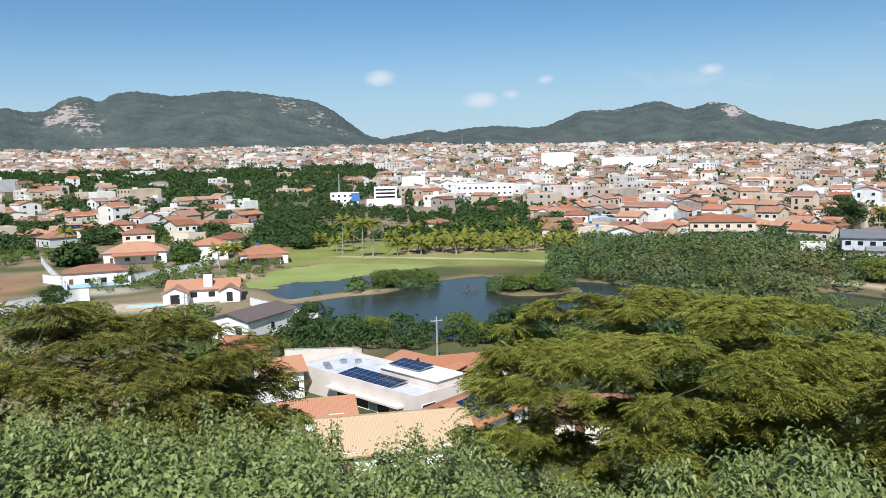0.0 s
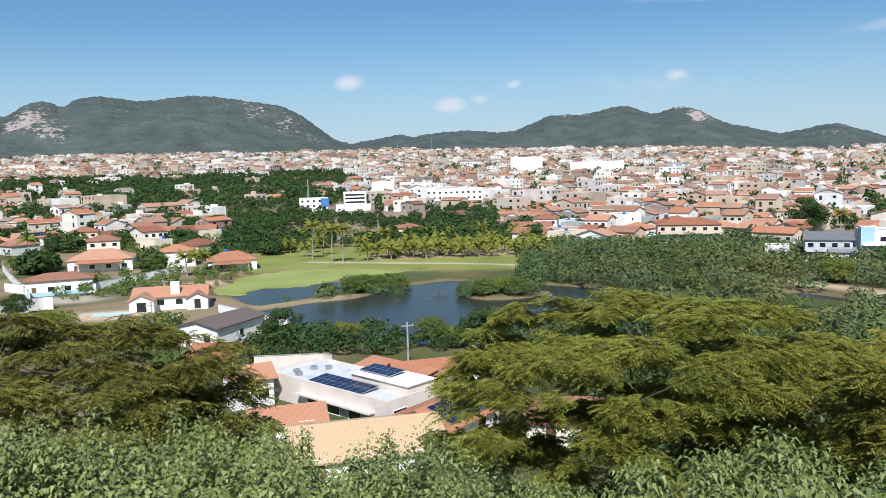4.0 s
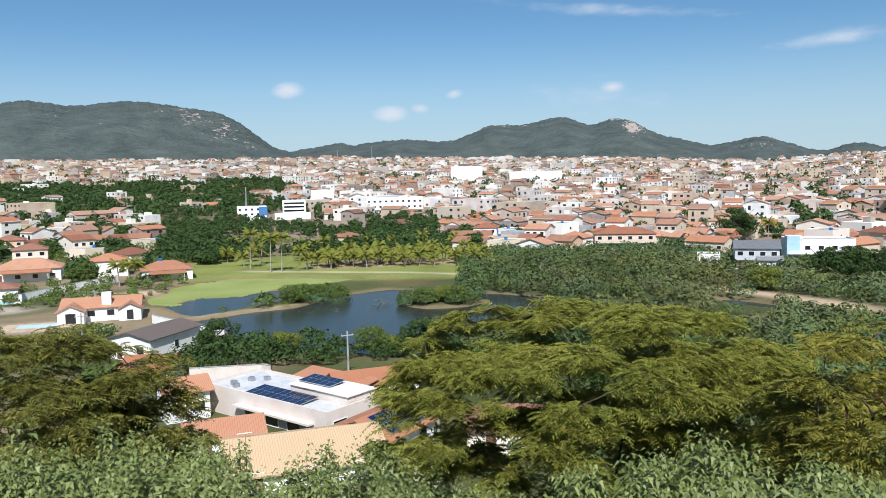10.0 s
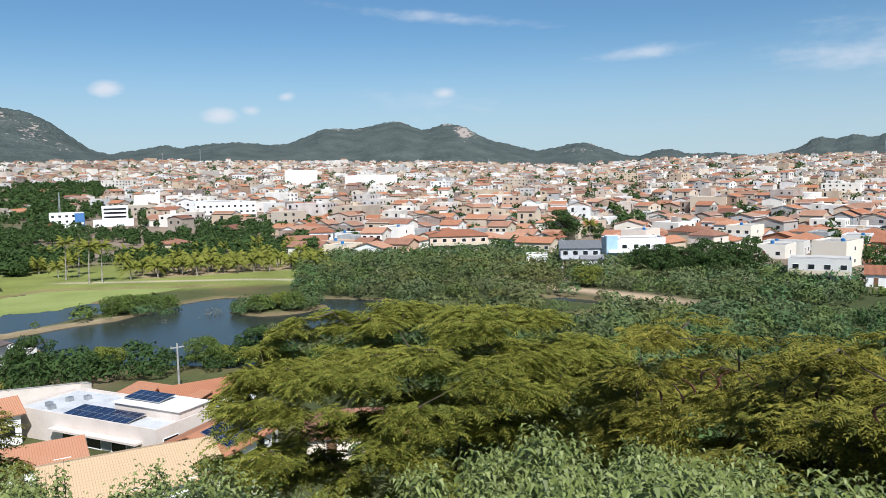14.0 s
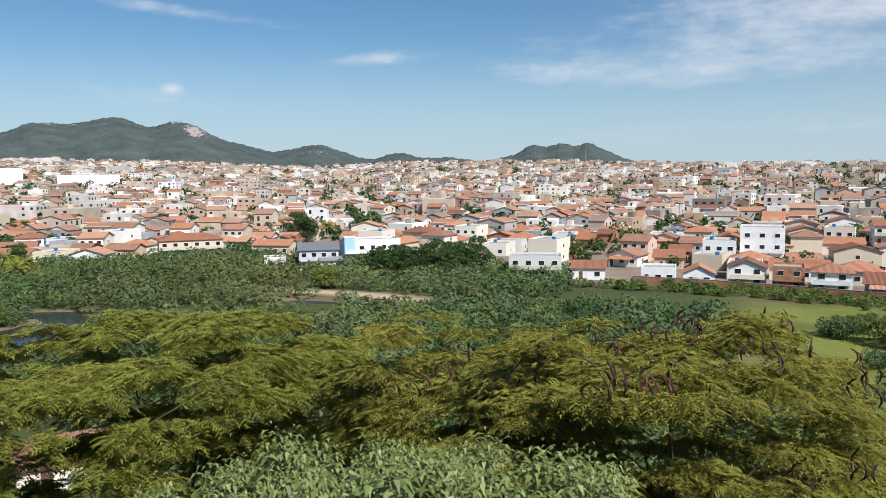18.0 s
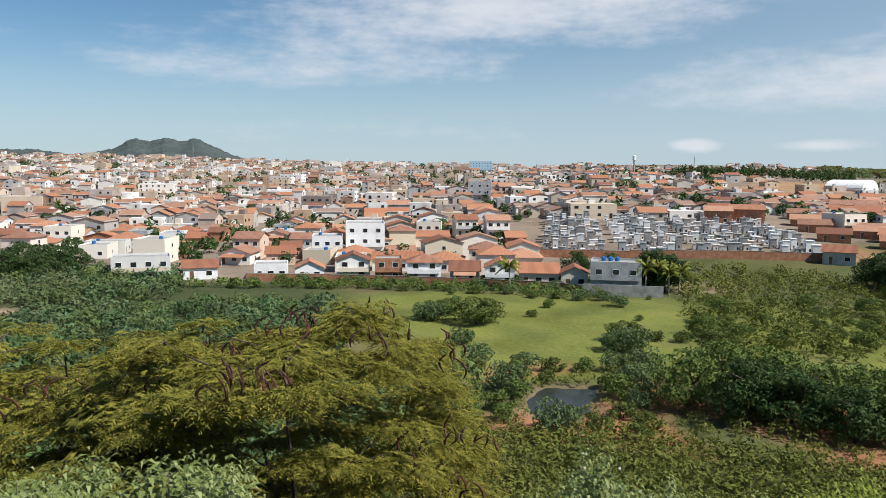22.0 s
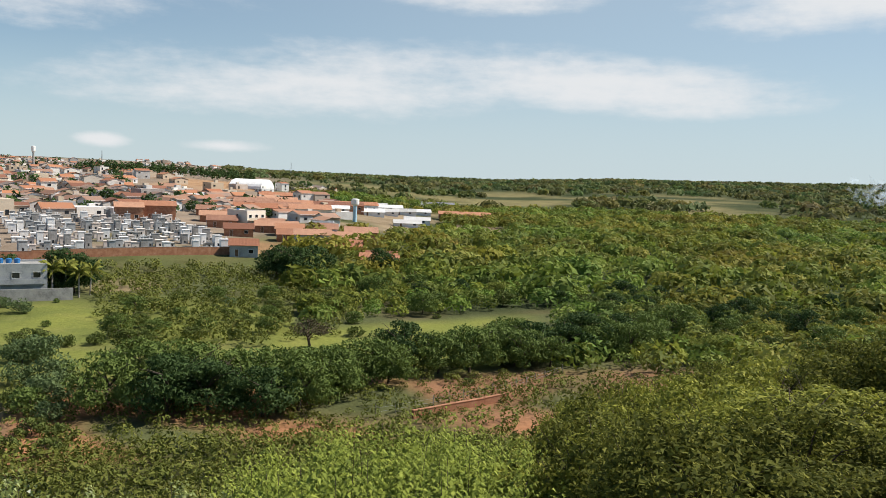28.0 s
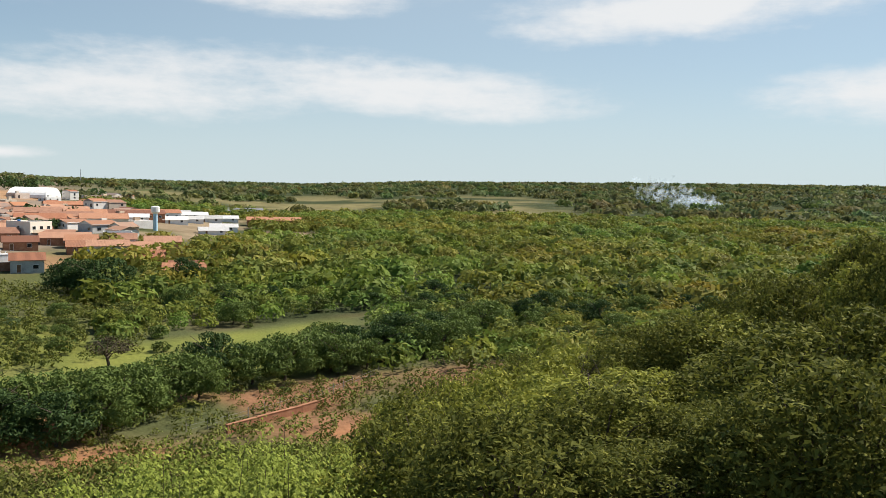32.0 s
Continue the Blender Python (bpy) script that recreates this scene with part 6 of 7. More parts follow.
# trees along the near shore and by the houses
spread_copies(trees, [polar(a, r) for a, r in ((-5.3, 119), (-9.8, 122), (1.2, 114), (3.0, 117), (5.2, 112), (-18, 128), (-25, 142), (-27, 170), (-19, 238), (-18.4, 226), (-12.5, 240), (-9, 262), (-31, 205), (-14.6, 250), (-21, 252), (10, 105), (14, 112), (20, 108), (26, 110), (30, 240), (33, 214), (35, 217), (37, 222), (39, 226), (29.5, 184))], PR, 0.7, 1.2)
spread_copies([trees[3]], [polar(a, r) for a, r in ((33.2, 206), (34.4, 203), (35.6, 205), (36.8, 204), (38, 207), (39.2, 210), (40.5, 212), (34.9, 212), (37.4, 214))], PR, 1.15, 1.55)
spread_copies([trees[3]], [polar(27.4, 309)], PR, 2.1, 2.2)
spread_copies(trees[:2], [polar(a, r) for a, r in ((-4.6, 168), (-2.6, 171), (-1.2, 173), (-3.6, 173), (5.2, 160), (6.4, 162), (7.6, 160), (6.8, 164))], PR, 0.6, 0.8)

green = lambda x, y, az, r: wave(x, y, 25.0) > -0.9
woods("valley_scrub", "dense grey-green scrub between the pond and the town", poisson(8, 47, 166, 262, 3.5, 1100, PR, lambda x, y, az, r: r < 262 - max(0, az - 22) * 2.4 and abs(x * 0.884 + y * 0.468 - 148) > 5.5), PR, 2.0, 4.4, 90, 0.55, SCRUB, 0.86)
woods("hillfoot_scrub", "dense green scrub at the foot of the hill", poisson(8, 68, 66, 152, 3.2, 1300, PR, lambda x, y, az, r: not (az > 58 and r > 100) and not (az < 12 and r < 105)), PR, 1.7, 4.4, 110, 0.50, SCRUB, 0.78)
woods("left_scrub", "green scrub and hedges among the houses", poisson(-36, 6, 104, 330, 4.2, 800, PR, lambda x, y, az, r: wave(x, y, 14.0) > 0.1 and not (-12 < az and 180 < r < 262) and not (az < -25 and 170 < r < 235)), PR, 1.2, 3.6, 90, 0.5, LEAF_GREEN)
woods("valley_canopy", "rounded olive thorn trees closing over the valley floor", poisson(98, 160, 112, 186, 4.6, 620, PR, lambda x, y, az, r: r > 134 + max(0, min(az, 116) - 97) * 1.9 or az > 117), PR, 2.2, 4.4, 96, 0.6, None, 0.85)
woods("east_woods", "dense green thorn woodland across the valley", poisson(97, 165, 178, 640, 7.0, 1900, PR, lambda x, y, az, r: not (az < 108 and 290 + (az - 97) * 6 < r < 545) and not (az < 106 and 205 < r < 300 and wave(x, y, 20.0) > 0.2) and not (107 < az < 113 and 385 < r < 430)), PR, 3.4, 7.0, 84, 0.85, None, 0.95)
woods("far_east_woods", "thorn woodland fading to the skyline", poisson(92, 175, 640, 3000, 15.0, 5600, PR, lambda x, y, az, r: (wave(x, y, 45.0) > 0.3 if az < 131 and r < 1150 else wave(x, y, 45.0) > -0.9)), PR, 5, 8.5, 28, 2.0, HAZY_WOODS, 1.3)
woods("town_belt", "green belt of trees between town quarters", poisson(-34, -2, 480, 980, 9.0, 1500, PR, lambda x, y, az, r: in_town(x, y) < 0.4), PR, 3.5, 7, 44, 1.0, LEAF_DEEP)
woods("town_trees", "scattered dark shade trees among the roofs", poisson(-34, 98, 270, 1800, 12.0, 2800, PR, lambda x, y, az, r: in_town(x, y) > 0.3 and wave(x, y, 33.0) > -0.5), PR, 3.5, 7.5, 14, 1.2, LEAF_DEEP, 0.62)
woods("street_trees", "dark shade trees in the yards of the near quarter", poisson(18, 96, 200, 430, 10.0, 200, PR, lambda x, y, az, r: in_town(x, y) > 0.2 and r > 232 - (az - 30) * 0.8 and not (72 < az < 95 and r < 340)), PR, 3.4, 6.0, 110, 0.6, LEAF_DEEP, 0.6)
woods("garden_trees", "dark trees and hedges of the park by the palms", poisson(-13, 13, 268, 440, 6.0, 330, PR, lambda x, y, az, r: wave(x, y, 16.0) > -0.15), PR, 3.0, 6.4, 150, 0.55, LEAF_DEEP)
woods("left_grove", "dense dark shade trees among the houses", [polar(a + PR.uniform(-0.9, 0.9) * q, r + PR.uniform(-9, 9) * q) for a, r, q, k in ((-25.7, 250, 1, 9), (-27, 505, 2.2, 26), (-24.5, 490, 1.4, 16), (-22.8, 505, 1.2, 12), (-19, 440, 1.8, 22), (-17.9, 392, 1.6, 22), (-10.4, 262, 0.9, 9), (-13.1, 248, 1.0, 9), (-18.4, 228, 0.4, 4), (-19.6, 309, 0.9, 7), (-27.4, 372, 1.5, 14), (-23.7, 309, 1.0, 8), (-20.9, 367, 1.3, 10), (-14.8, 372, 1.4, 14), (-12, 330, 1.6, 18), (-16, 300, 1.0, 8), (-29.5, 300, 1.2, 10), (-31, 420, 2.0, 16)) for _ in range(k)], PR, 4.2, 7.0, 170, 0.55, LEAF_DEEP, 0.62)
woods("island_scrub", "low flat-topped bushes covering the islet and the bar", [polar(6.5 + PR.uniform(-2.9, 2.9), 163 + PR.uniform(-4.5, 5)) for _ in range(46)] + [polar(-3.0 + PR.uniform(-2.2, 2.2), 171 + PR.uniform(-2.5, 2.5)) for _ in range(26)], PR, 1.4, 2.6, 110, 0.5, SCRUB, 0.85)

woods("slope_brush", "thick brush and tall grass on the hillside", poisson(-38, 128, 44, 82, 1.5, 3400, PR, lambda x, y, az, r: (az > 20 and r < 82 - (az > 64) * 6) or r < 56), PR, 0.8, 1.8, 34, 0.7, BRUSH, 0.85)
woods("slope_thicket", "low dark thicket below the brow of the hill", poisson(66, 118, 42, 80, 1.45, 1500, PR, lambda x, y, az, r: r < 78 - max(0, az - 104) * 0.6), PR, 0.7, 1.6, 44, 0.7, BRUSH, 0.95)
woods("dry_brush", "low dry brush on the red earth", poisson(72, 126, 79, 108, 2.0, 230, PR, lambda x, y, az, r: r < 100 + 0.7 * max(0, az - 105)), PR, 0.6, 1.9, 60, 0.6, BRUSH, 0.9)
woods("drowned_twigs", "bare grey twigs standing in the pond", [polar(a, r) for a, r in ((-4.0, 159), (-3.2, 157), (-2.2, 160), (-1.4, 158), (1.0, 160), (2.0, 163), (12.5, 150), (13.6, 147), (14.8, 150), (16, 152), (17, 150), (18.5, 153), (20, 155))], PR, 1.2, 2.2, 60, 0.35, LEAF_GREY, 0.9)
woods("thicket_scrub", "tangled olive scrub between meadow and cemetery", poisson(84, 100, 119, 214, 3.6, 330, PR, lambda x, y, az, r: r > 119 + abs(az - 91) * 1.0), PR, 1.2, 3.0, 80, 0.55, BRUSH, 0.85)
woods("ridge_pines", "row of tall dark trees along the ridge", poisson(82.5, 94, 760, 900, 7.0, 130, PR), PR, 9, 13, 40, 0.45, LEAF_DEEP, 0.22)
woods("meadow_edge_hedge", "green hedge below the row of houses", poisson(46, 78, 158, 182, 2.6, 330, PR, lambda x, y, az, r: r > 183 - (az - 46) * 0.62 and r < 190 - (az - 46) * 0.55), PR, 1.2, 2.6, 50, 0.7, LEAF_GREEN, 0.8)
woods("near_shore_bushes", "dark green bushes along the near shore", poisson(-12, 22, 104, 122, 3.0, 150, PR, lambda x, y, az, r: r > 110 or az > 6), PR, 1.8, 4.4, 150, 0.42, LEAF_DEEP, 0.7)
p0 = [palm(random.Random(s), h, at(*polar(a, r), 0)) for s, h, a, r in ((1, 10.0, -6.0, 226), (2, 3.4, -1.8, 236), (3, 2.8, 2.5, 238), (4, 5.5, -15.6, 214))]
spread_copies([p0[0]], [polar(-5.2, 227), polar(-7.4, 238), polar(-6.6, 245)], PR, 0.9, 1.05)
spread_copies([p0[1], p0[2]], poisson(-3.4, 9.5, 230, 246, 4.0, 44, PR) + poisson(-9, 10, 246, 300, 7.0, 34, PR), PR, 0.85, 1.15)
spread_copies([p0[3]], [polar(-15.2, 213), polar(-16.2, 215), polar(-26, 300), polar(29.5, 325), polar(81.0, 174), polar(81.8, 176), polar(82.6, 173), polar(83.3, 176), polar(71.2, 172)], PR, 0.9, 1.1)
spread_copies([trees[3]], [polar(81.4, 178), polar(82.4, 179), polar(78.5, 196), polar(76, 200)], PR, 1.0, 1.25)


# ---- fence and terrace on the red earth ----
def fence(pts, gap=2.2, h=1.3):
    fe = thing("post_fence", "rough wooden post fence with wire", "fence")
    rng = random.Random(3)
    for (xa, ya), (xb, yb) in zip(pts, pts[1:]):
        n = int(math.hypot(xb - xa, yb - ya) / gap)
        prev = None
        for i in range(n + 1):
            x, y = xa + (xb - xa) * i / n, ya + (yb - ya) * i / n
            bm = bmesh.new()
            tube(bm, ((0, 0, -0.3), (rng.uniform(-0.05, 0.05), rng.uniform(-0.05, 0.05), h * rng.uniform(0.9, 1.1))), (0.06, 0.045), 6)
            po = part("post", bm, PALE_BARK, fe)
            po.matrix_basis = pose(x, y, gz(x, y))
            if prev:
                for z in (0.5, 0.95):
                    bm = bmesh.new()
                    tube(bm, ((prev[0], prev[1], gz(*prev) + z), (x, y, gz(x, y) + z)), (0.012, 0.012), 4)
                    part("wire", bm, METAL, fe)
            prev = (x, y)


fence([(82.5, -19.5), (85, -27), (89.5, -38), (97.6, -50)])
terrace = wall_run("low earth-stained retaining wall of the terrace", [(80.7, -23.3), (82.0, -27), (84.0, -33), (85.4, -36.4)], 0.9, 0.35, RED_EARTH, "terrace_wall", RED_EARTH)


# ---- plants on the hill, close to the camera ----
def shrub(label, seed, leafmat, shoots=60, leaves=16, leaf_len=0.15, leaf_wid=0.05, h=4.0, rad=1.0, arch=0.5, m=None, group="", name="shrub", dip=0.9):
    """A bush of upright shoots, each topped by arching leaves whose tips hang."""
    rng = np.random.default_rng(seed)
    sh = thing(name, label, "shrub", m, group)
    bm = bmesh.new()
    vs, fs, k = [], [], 0
    clumps = [(rng.uniform(0, 2 * np.pi), math.sqrt(rng.uniform(0, 1)), rng.uniform(0, 0.3)) for _ in range(max(4, shoots // 6))]
    for i in range(shoots):
        a, q, drop = clumps[i % len(clumps)]
        cx, cy = math.cos(a) * q * rad + rng.normal(0, 0.11), math.sin(a) * q * rad + rng.normal(0, 0.11)
        tip = Vector((cx, cy, h - dip * q ** 2.0 - drop - abs(rng.normal(0, 0.10))))
        base = Vector((tip.x * 0.55, tip.y * 0.55, 0.0))
        if i % 9 == 0:
            tube(bm, (base, base.lerp(tip, 0.6) + Vector((0, 0, 0.05)), tip), (0.008, 0.006, 0.002), 4, False)
        u = np.linspace(0, 1, leaves) ** 0.85
        c = np.array(tip)[None, :] + np.stack([rng.normal(0, 0.02, leaves) - u * tip.x * 0.12, rng.normal(0, 0.02, leaves) - u * tip.y * 0.12, -u * 0.62], 1)
        az = np.arange(leaves) * 2.4 + rng.uniform(0, 6.28) + rng.normal(0, 0.3, leaves)
        up = arch * (1.5 - 1.6 * u) + rng.normal(0, 0.25, leaves)
        out = np.stack([np.cos(az), np.sin(az), up], 1)
        out /= np.linalg.norm(out, axis=1, keepdims=True)
        b = np.stack([-np.sin(az), np.cos(az), rng.normal(0, 0.2, leaves)], 1)
        L = leaf_len * (0.55 + 0.55 * np.minimum(u * 3, 1))[:, None] * rng.uniform(0.75, 1.25, (leaves, 1))
        W = leaf_wid * (0.6 + 0.5 * np.minimum(u * 3, 1))[:, None] * rng.uniform(0.85, 1.2, (leaves, 1))
        mid = c + out * L * 0.5
        e = mid + (out * np.array((0.75, 0.75, 0.3)) + np.array((0, 0, -0.85))) * L * 0.5
        vs.append(np.stack([c, mid + b * W * 0.5, mid - b * W * 0.5, e], 1).reshape(-1, 3))
        q4 = np.arange(leaves)[:, None] * 4 + k
        fs.append((q4 + np.array((0, 1, 2))[None, :]))
        fs.append((q4 + np.array((1, 3, 2))[None, :]))
        k += leaves * 4
    part("stem", bm, BARK, sh)
    obj("foliage", quads_mesh("foliage", np.vstack(vs), np.vstack(fs), leafmat), sh)
    return sh


def feather_tree(label, seed, leafmat, m, rx, ry, h, low, sprays=260, pods=0, frond_len=0.30, depth=2.6, blunt=6.0):
    """A spreading tree: boughs that end in flat, layered sprays of finely divided fronds, with gaps between them."""
    rng = np.random.default_rng(seed)
    tr = thing("feathery_tree", label, "tree", m)
    bx, by, bz = rng.uniform(-1, 1, 30), rng.uniform(-1, 1, 30), rng.uniform(-0.16, 0.05, 30)
    a, q = rng.uniform(0, 2 * np.pi, sprays), np.sqrt(rng.uniform(0, 1, sprays))
    px, py = np.cos(a) * q, np.sin(a) * q
    near = ((px[:, None] - bx) ** 2 + (py[:, None] - by) ** 2).argmin(1)
    top = h * (low + (1 - low) * (1 - q ** blunt) ** 0.62 * (1 + bz[near]))
    level = rng.integers(0, 4, sprays) * (rng.uniform(0, 1, sprays) < 0.6)
    z = np.maximum(top - level * depth / 3 - rng.uniform(0, 0.25, sprays), h * 0.18)
    P = np.stack([px * rx, py * ry, z], 1)
    bm = bmesh.new()
    limb_ends = []
    for i in range(12):
        e = Vector(P[i * sprays // 12]) * 0.78
        st = Vector((math.cos(i * 2.1) * 0.3, math.sin(i * 2.1) * 0.3, -0.6))
        mid = st.lerp(e, 0.5) + Vector((0, 0, h * 0.10))
        tube(bm, (st, st.lerp(mid, 0.5) + Vector((0.1, 0, 0.1)), mid, e), (0.11, 0.08, 0.055, 0.02), 6, False)
        limb_ends += [mid, mid.lerp(e, 0.5), e]
    ends = np.array(limb_ends)
    order = np.argsort(q)
    nodes = np.vstack([ends, P[order]])
    for j, i in enumerate(order):
        known = nodes[:len(ends) + j]
        st = Vector(known[(((known - P[i]) * np.array((1, 1, 1.6))) ** 2).sum(1).argmin()])
        tube(bm, (st, st.lerp(Vector(P[i]), 0.5) + Vector((0, 0, -0.05)), P[i]), (0.020, 0.014, 0.007), 4, False)
    part("trunk", bm, BARK, tr, "several dark slender stems")
    # each spray fans out from its bough: twigs, and paired fronds along them
    twigs, along = 6, 6
    n = sprays * twigs * along * 2
    grid = np.indices((sprays, twigs, along, 2)).reshape(4, -1)
    si, ti, ui, gi = grid
    heading = a + rng.normal(0, 0.7, sprays)
    reach = rng.uniform(0.5, 0.95, sprays)
    lean = rng.normal(0.02, 0.12, sprays)
    ta = heading[si] + (ti - (twigs - 1) / 2) * 0.62 + rng.normal(0, 0.12, n)
    u = (ui + 0.6 + rng.uniform(-0.2, 0.2, n)) / along
    rr = u * reach[si] * (1 - 0.10 * np.abs(ti - 2.5))
    p = P[si] + np.stack([np.cos(ta) * rr, np.sin(ta) * rr, lean[si] * rr - 0.16 * rr * rr + rng.normal(0, 0.03, n)], 1)
    az = ta + (gi * 2 - 1) * rng.uniform(0.5, 1.0, n)
    L = frond_len * rng.uniform(0.7, 1.25, n)
    pitch = rng.normal(-0.02, 0.2, n)
    ax = np.stack([np.cos(az) * np.cos(pitch), np.sin(az) * np.cos(pitch), np.sin(pitch)], 1)
    side = np.stack([-np.sin(az), np.cos(az), rng.normal(0, 0.35, n)], 1)
    vs = []
    for k in range(5):
        t = (k + 0.5) / 5
        c = p + ax * (L * t)[:, None]
        c[:, 2] -= 0.40 * L * t * t
        for sg in (-1, 1):
            wl = (L * 0.36 * (1.05 - 0.75 * abs(t - 0.4)) * rng.uniform(0.7, 1.2, n))[:, None]
            tip = c + side * sg * wl * 0.85 + ax * wl * 0.6
            tip[:, 2] -= rng.uniform(0.1, 0.5, n) * wl[:, 0]
            o = ax * (L * 0.085)[:, None]
            vs.append(np.stack([c - o, c + o, tip], 1))
    v = np.stack(vs, 1).reshape(-1, 3)
    obj("crown", quads_mesh("crown", v, np.arange(len(v)).reshape(-1, 3), leafmat), tr)
    outer = np.flatnonzero(level == 0)
    pod_meshes = []
    for i in range(3):
        ln, bow = (0.32, 0.40, 0.46)[i], (0.15, 0.19, 0.22)[i]
        bm = bmesh.new()
        tube(bm, [(bow * math.sin(t * 2.7), 0, -ln * t) for t in (0, 0.2, 0.4, 0.6, 0.8, 1)], (0.007, 0.020, 0.026, 0.026, 0.019, 0.006), 5)
        me = bpy.data.meshes.new("seed_pod")
        bm.to_mesh(me)
        bm.free()
        me.materials.append(POD)
        pod_meshes.append(me)
    for i in range(pods):
        # curved seed pods hanging in clusters at the spray tips
        if i % 4 == 0:
            k = outer[rng.integers(0, len(outer))]
            hub = Vector(P[k]) + Vector((math.cos(heading[k]), math.sin(heading[k]), 0)) * reach[k] * 0.6
        ob = obj("seed_pod", pod_meshes[i % 3], tr, "curved dark red-brown seed pod")
        ob.matrix_basis = pose(hub.x + rng.uniform(-0.3, 0.3), hub.y + rng.uniform(-0.3, 0.3), hub.z + rng.uniform(0.25, 0.6), rng.uniform(-25, 25), rng.uniform(-25, 25), rng.uniform(0, 360))
    return tr


POD = mat("seed_pods", [(0.025, 0.012, 0.008), (0.05, 0.02, 0.012), (0.11, 0.04, 0.022)], 0.6, 4.0, 20.0, 0.1, "object")

feather_tree("broad feathery tree with yellow-green divided leaves", 51, LEAF_FEATHER, at(*polar(18.8, 20.5), 0), 6.6, 4.4, 8.0, 0.05, 560, depth=4.2, blunt=8.0, frond_len=0.32)
feather_tree("feathery tree with dark green divided leaves", 52, LEAF_FEATHER_DARK, at(*polar(-27.0, 19), 0), 4.8, 3.6, 8.0, 0.2, 330, depth=3.4, blunt=4.0)
feather_tree("low feathery tree with dark green divided leaves", 55, LEAF_FEATHER_DARK, at(*polar(-16.0, 18.5), 0), 1.7, 2.0, 6.9, 0.2, 110, depth=3.4, blunt=3.0)
feather_tree("feathery tree hung with curved brown pods", 53, LEAF_FEATHER_OLIVE, at(*polar(54.5, 14), 0), 5.3, 3.2, 5.7, 0.05, 380, 140, 0.26, 3.0, 4.0)
feather_tree("young feathery tree with yellow-green leaves", 54, LEAF_FEATHER_OLIVE, at(*polar(40.0, 17), 0), 3.8, 3.0, 6.7, 0.05, 240, 30, 0.28, 3.4, 5.0)

SHRUB_TOP = ((-40, -13.5), (-27, -14.6), (-16, -16.4), (-10, -18.1), (-6, -18.8), (0, -19.3), (5, -20.4), (9, -22.8), (15, -24), (19, -20.5), (22, -18.4), (32, -17.8), (45, -18.9), (52, -22.3),
             (58, -26), (74, -26), (78, -19.5), (81, -20.0), (86, -21), (88, -23), (92.5, -21), (97.3, -18.2), (102.7, -16.8), (111, -16.7), (115.6, -18.6), (125, -24))
DARK_TOP = ((110, -24), (113, -18.5), (115.1, -16.6), (117.5, -13.8), (121, -11.8), (125, -11.5), (128.8, -10.0), (132.9, -8.8), (138.7, -6.6), (142, -5.6), (145.2, -3.3), (148, -2.3), (152, 0.2), (156, 1.5), (159, 2.6), (168, 2.5))


def leafy_bush(label, seed, leafmat, h, rad, n, size, m):
    """A dense rounded bush leafy from top to bottom."""
    rng = PYR(seed)
    b = thing("hill_bush", label, "bush", m, "hill bushes")
    part("stem", limbs(rng, h, rad * 0.6, 0.03, 8, 0.1), BARK, b)
    p, d = crown_points(rng, n, rad, rad, h * 0.52, h * 0.5, 40, 0.28, 0.0, -0.95)
    v, f = leaf_cards(p, d, size, rng, 1.7, 0.7, 0.8, tri=True)
    v[:, 2] = np.maximum(v[:, 2], 0.0)
    obj("foliage", quads_mesh("foliage", v, f, leafmat), b)
    return b


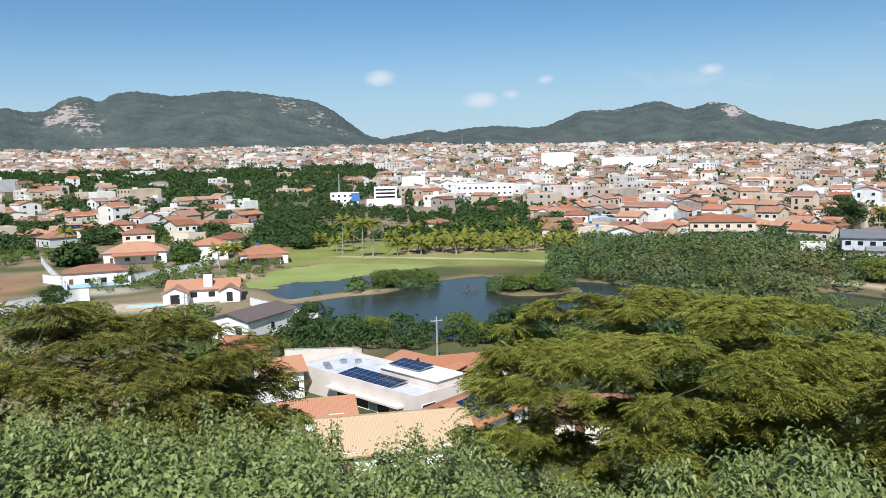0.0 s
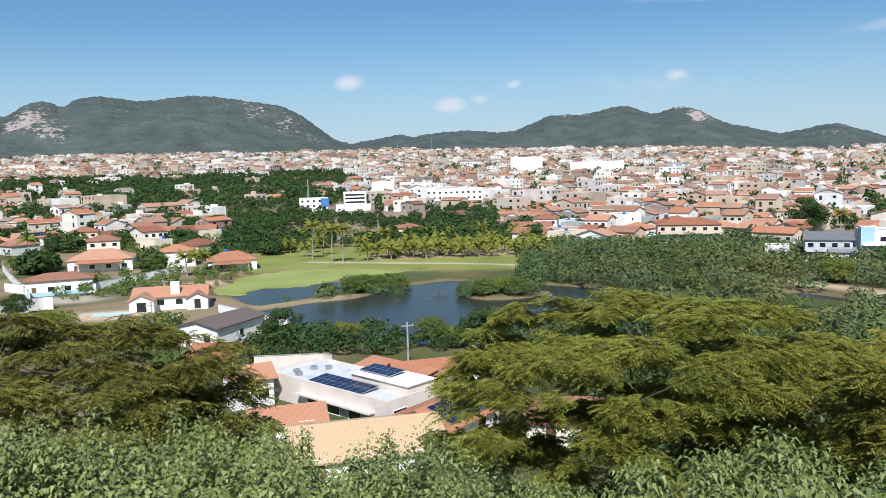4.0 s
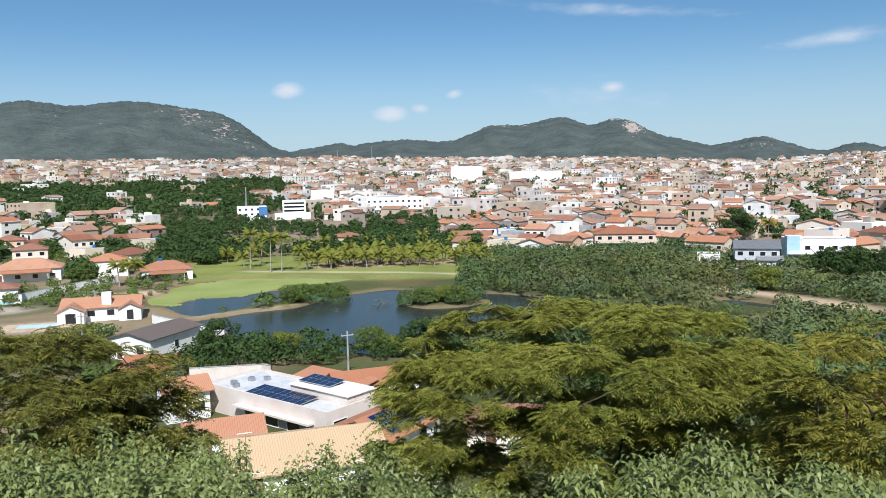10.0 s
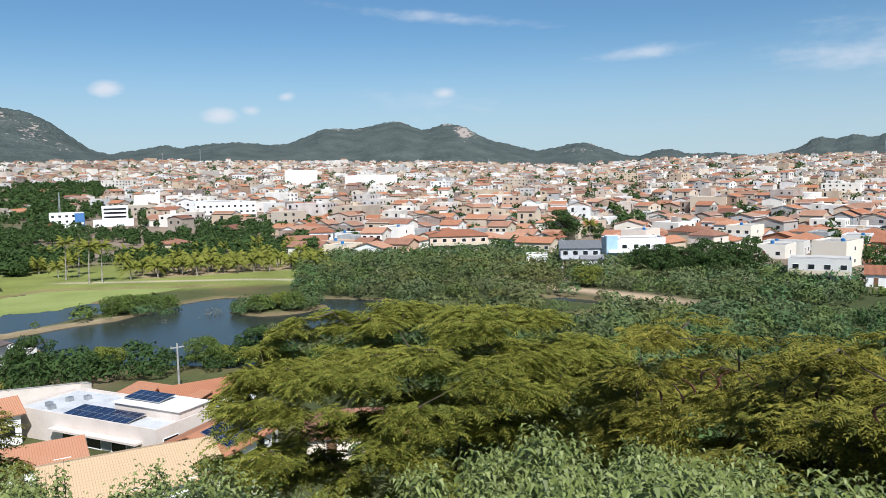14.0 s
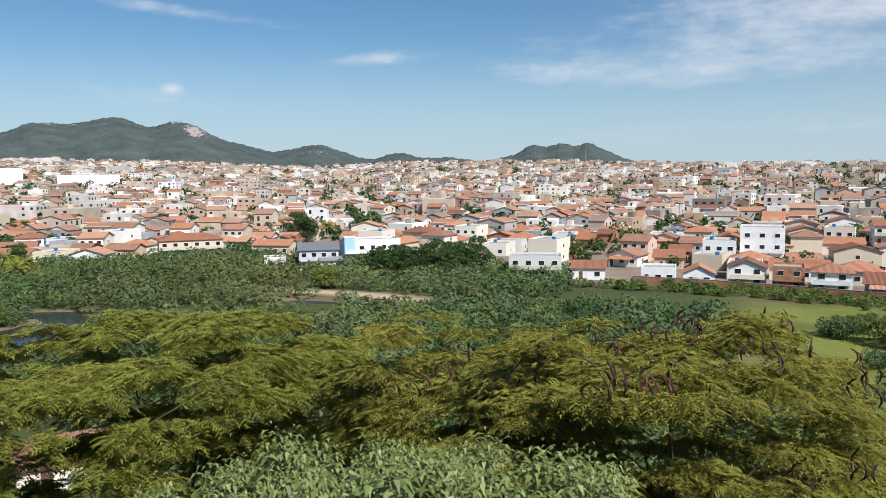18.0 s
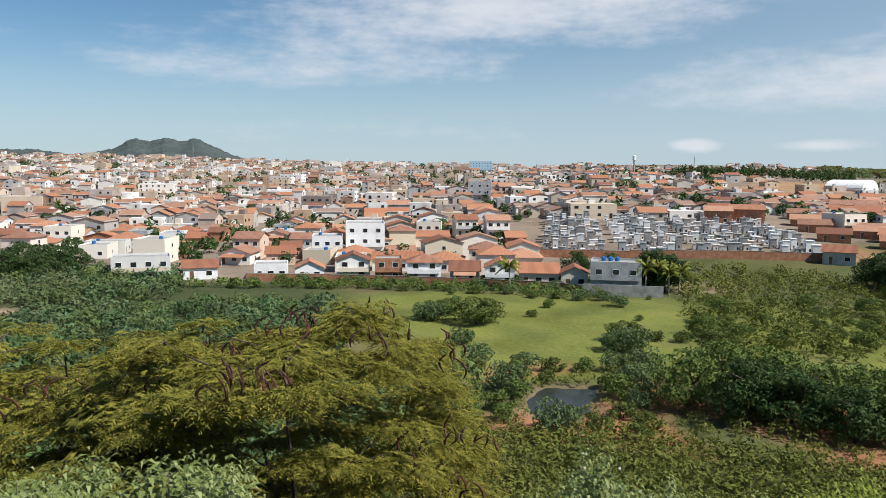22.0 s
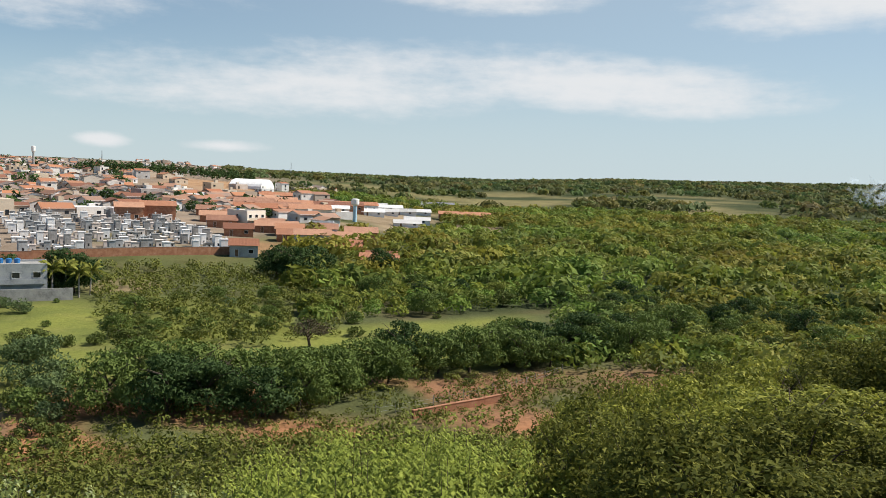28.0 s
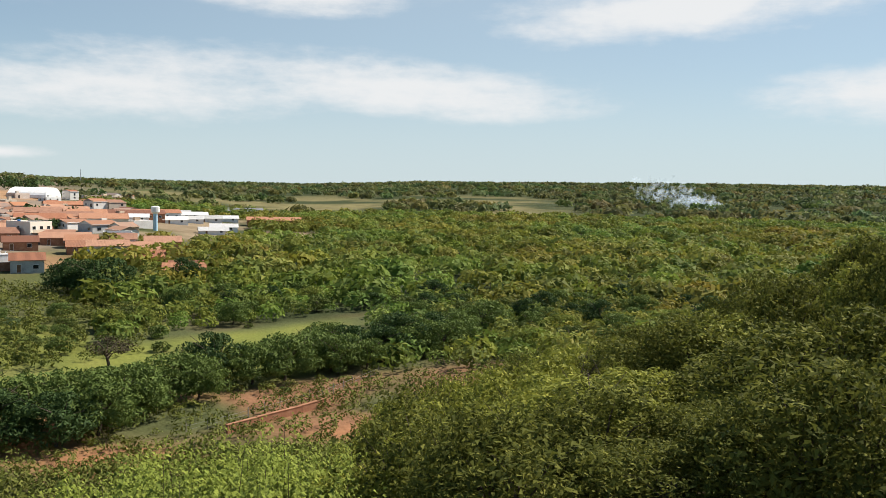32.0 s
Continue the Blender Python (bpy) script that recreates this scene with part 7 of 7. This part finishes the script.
def plant_hill():
    rng = random.Random(77)
    a = [shrub("broad-leaved shrub with drooping pale green leaves", s, LEAF_SHRUB, 92, 19, 0.125, 0.044, arch=0.4, m=at(*polar(az, 8), 0), group="hill shrubs") for s, az in ((61, -20), (62, -5), (63, 30))]
    w = [shrub("shrub with long narrow drooping leaves", s, LEAF_SHRUB, 70, 17, 0.21, 0.046, arch=0.35, m=at(*polar(az, 7.4), 0), group="hill shrubs") for s, az in ((64, 28), (65, 38))]
    l = [shrub("bright green bush with upright leafy shoots", s, LEAF_LIME, 104, 19, 0.115, 0.030, arch=0.55, m=at(*polar(az, 8.5), 0), group="hill shrubs") for s, az in ((66, 98), (67, 104))]
    for p in a + w + l:
        p.location.z -= 2.2
    sp = shrub("slender sprig of small dark green leaves", 71, LEAF_SPRIG, 5, 22, 0.085, 0.05, 3.4, 0.22, 0.9, m=at(*polar(-3.4, 10), 0), group="hill sprigs", name="sprig", dip=0.8)
    for az, el in ((-9.0, -19.4), (-7.6, -19.0), (-6.2, -19.8), (-4.9, -19.2), (-1.6, -19.6), (-0.4, -18.4), (0.6, -17.0), (1.8, -19.0), (3.0, -19.0), (4.4, -19.6), (6, -20), (78, -16.8), (80, -18.2)):
        x, y = polar(az, 9.5)
        top = EYE + 9.5 * math.tan(radians(el))
        h = top - gz(x, y)
        o = copy_thing(sp, pose(x, y, max(top - 3.4, gz(x, y) - 2.4), 0, 0, az * 40))
        o.scale = (1, 1, max(1.0, h / 3.4))
    sp.location.z = EYE + 10 * math.tan(radians(-19.0)) - 3.4
    d = [leafy_bush("dense dark olive bush with small leaves in shaded colour", 68, LEAF_DARK, 3.0, 1.5, 5000, 0.060, at(*polar(122, 13), 0)),
         leafy_bush("dense olive bush with small leaves in sunlit colour", 69, LEAF_SUNNY, 3.0, 1.6, 5000, 0.060, at(*polar(130, 14), 0)),
         leafy_bush("dense dark bush with drooping leaves in shaded colour", 70, LEAF_DARK, 3.2, 1.5, 5000, 0.062, at(*polar(140, 14), 0))]
    for o, top in zip(d, (23.6, 23.9, 24.6)):
        o.location.z = top - 3.2
        o.scale = (0.7, 0.7, 1.0)
    for r, step in ((6.3, 5.0), (8.2, 4.4), (10.4, 3.8)):
        for i in range(int(164 / step)):
            az = -40 + i * step + rng.uniform(-1.6, 1.6)
            rr = r + rng.uniform(-0.7, 0.7)
            top = EYE + rr * math.tan(radians(lerp_table(az, SHRUB_TOP) - (1.6 if r < 7 else -0.7) + rng.uniform(-1.4, 0.6)))
            x, y = polar(az, rr)
            h = top - gz(x, y)
            if h < 0.6:
                continue
            p = rng.choice(l if az > 92 else (w if 18 < az < 60 and r < 11 else a))
            o = copy_thing(p, pose(x, y, min(top - 4.0, gz(x, y) - 0.1), 0, 0, rng.uniform(0, 360)))
            k = rng.uniform(0.85, 1.15)
            o.scale = (k, k, max(1.0, (h + 0.1) / 4.0))
    for az10 in range(1120, 1700, 22):
        for r, drop in ((6.6, 7), (9.6, 4), (13.0, 0.5), (16.5, 0), (20.5, 0)):
            az = az10 / 10 + rng.uniform(-3, 3)
            if (r < 8 and az < 122) or (r < 12 and az < 117):
                continue
            rr = r + rng.uniform(-1, 1)
            el = lerp_table(az - 1.2, DARK_TOP)
            top = EYE + rr * math.tan(radians(min(el, -1.0 if r < 13 else 9) - drop * (0.5 if el < -8 else 1.0) + rng.uniform(-1.5, 0.4)))
            x, y = polar(az, rr)
            h = top - gz(x, y)
            if h < 0.6:
                continue
            # sunlit-coloured bushes mostly below 136 degrees, shaded-coloured ones near and beyond
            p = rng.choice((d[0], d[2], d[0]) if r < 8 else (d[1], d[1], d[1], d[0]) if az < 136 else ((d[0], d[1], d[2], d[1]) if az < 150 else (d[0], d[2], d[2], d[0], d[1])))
            o = copy_thing(p, pose(x, y, gz(x, y) - 0.1, 0, 0, rng.uniform(0, 360)))
            k = rng.uniform(0.55, 0.85) * (0.75 if r < 8 else 1)
            o.scale = (k, k, h / 3.12)


plant_hill()


def smoke():
    """A drifting wisp over the far fields: many faint flecks."""
    rng = np.random.default_rng(8)
    n = 420
    t = rng.uniform(0, 1, n) ** 1.4
    base = np.array((*polar(141.2, 860), 0.0))
    left = np.array((*polar(141.2 - 90, 1.0), 0.0))
    p = base + left * (t * 78 + rng.normal(0, 3 + 8 * t, n))[:, None][:, :1] + np.stack([rng.normal(0, 5, n), rng.normal(0, 5, n), 5 + t ** 0.8 * 22 + rng.normal(0, 2.5 + 5 * t, n)], 1)
    p[:, 2] += gz(base[0], base[1]) - 6
    v, f = leaf_cards(p, np.tile((-0.7, 0.8, 0.2), (n, 1)), 5.5, rng, 1.3, 0.6)
    tagged(new("smoke", quads_mesh("smoke", v, f, SMOKE)), "thin pale smoke drifting over the woods", "smoke", kind="stuff")


def smoke_mat():
    ma = bpy.data.materials.new("smoke")
    ma.use_nodes = True
    nt = ma.node_tree
    tr, df, mx = nt.nodes.new("ShaderNodeBsdfTransparent"), nt.nodes.new("ShaderNodeBsdfTranslucent"), nt.nodes.new("ShaderNodeMixShader")
    df.inputs["Color"].default_value = (0.74, 0.86, 1.0, 1)
    mx.inputs[0].default_value = 0.11
    nt.links.new(tr.outputs[0], mx.inputs[1])
    nt.links.new(df.outputs[0], mx.inputs[2])
    nt.links.new(mx.outputs[0], nt.nodes["Material Output"].inputs["Surface"])
    return ma


SMOKE = smoke_mat()
smoke()
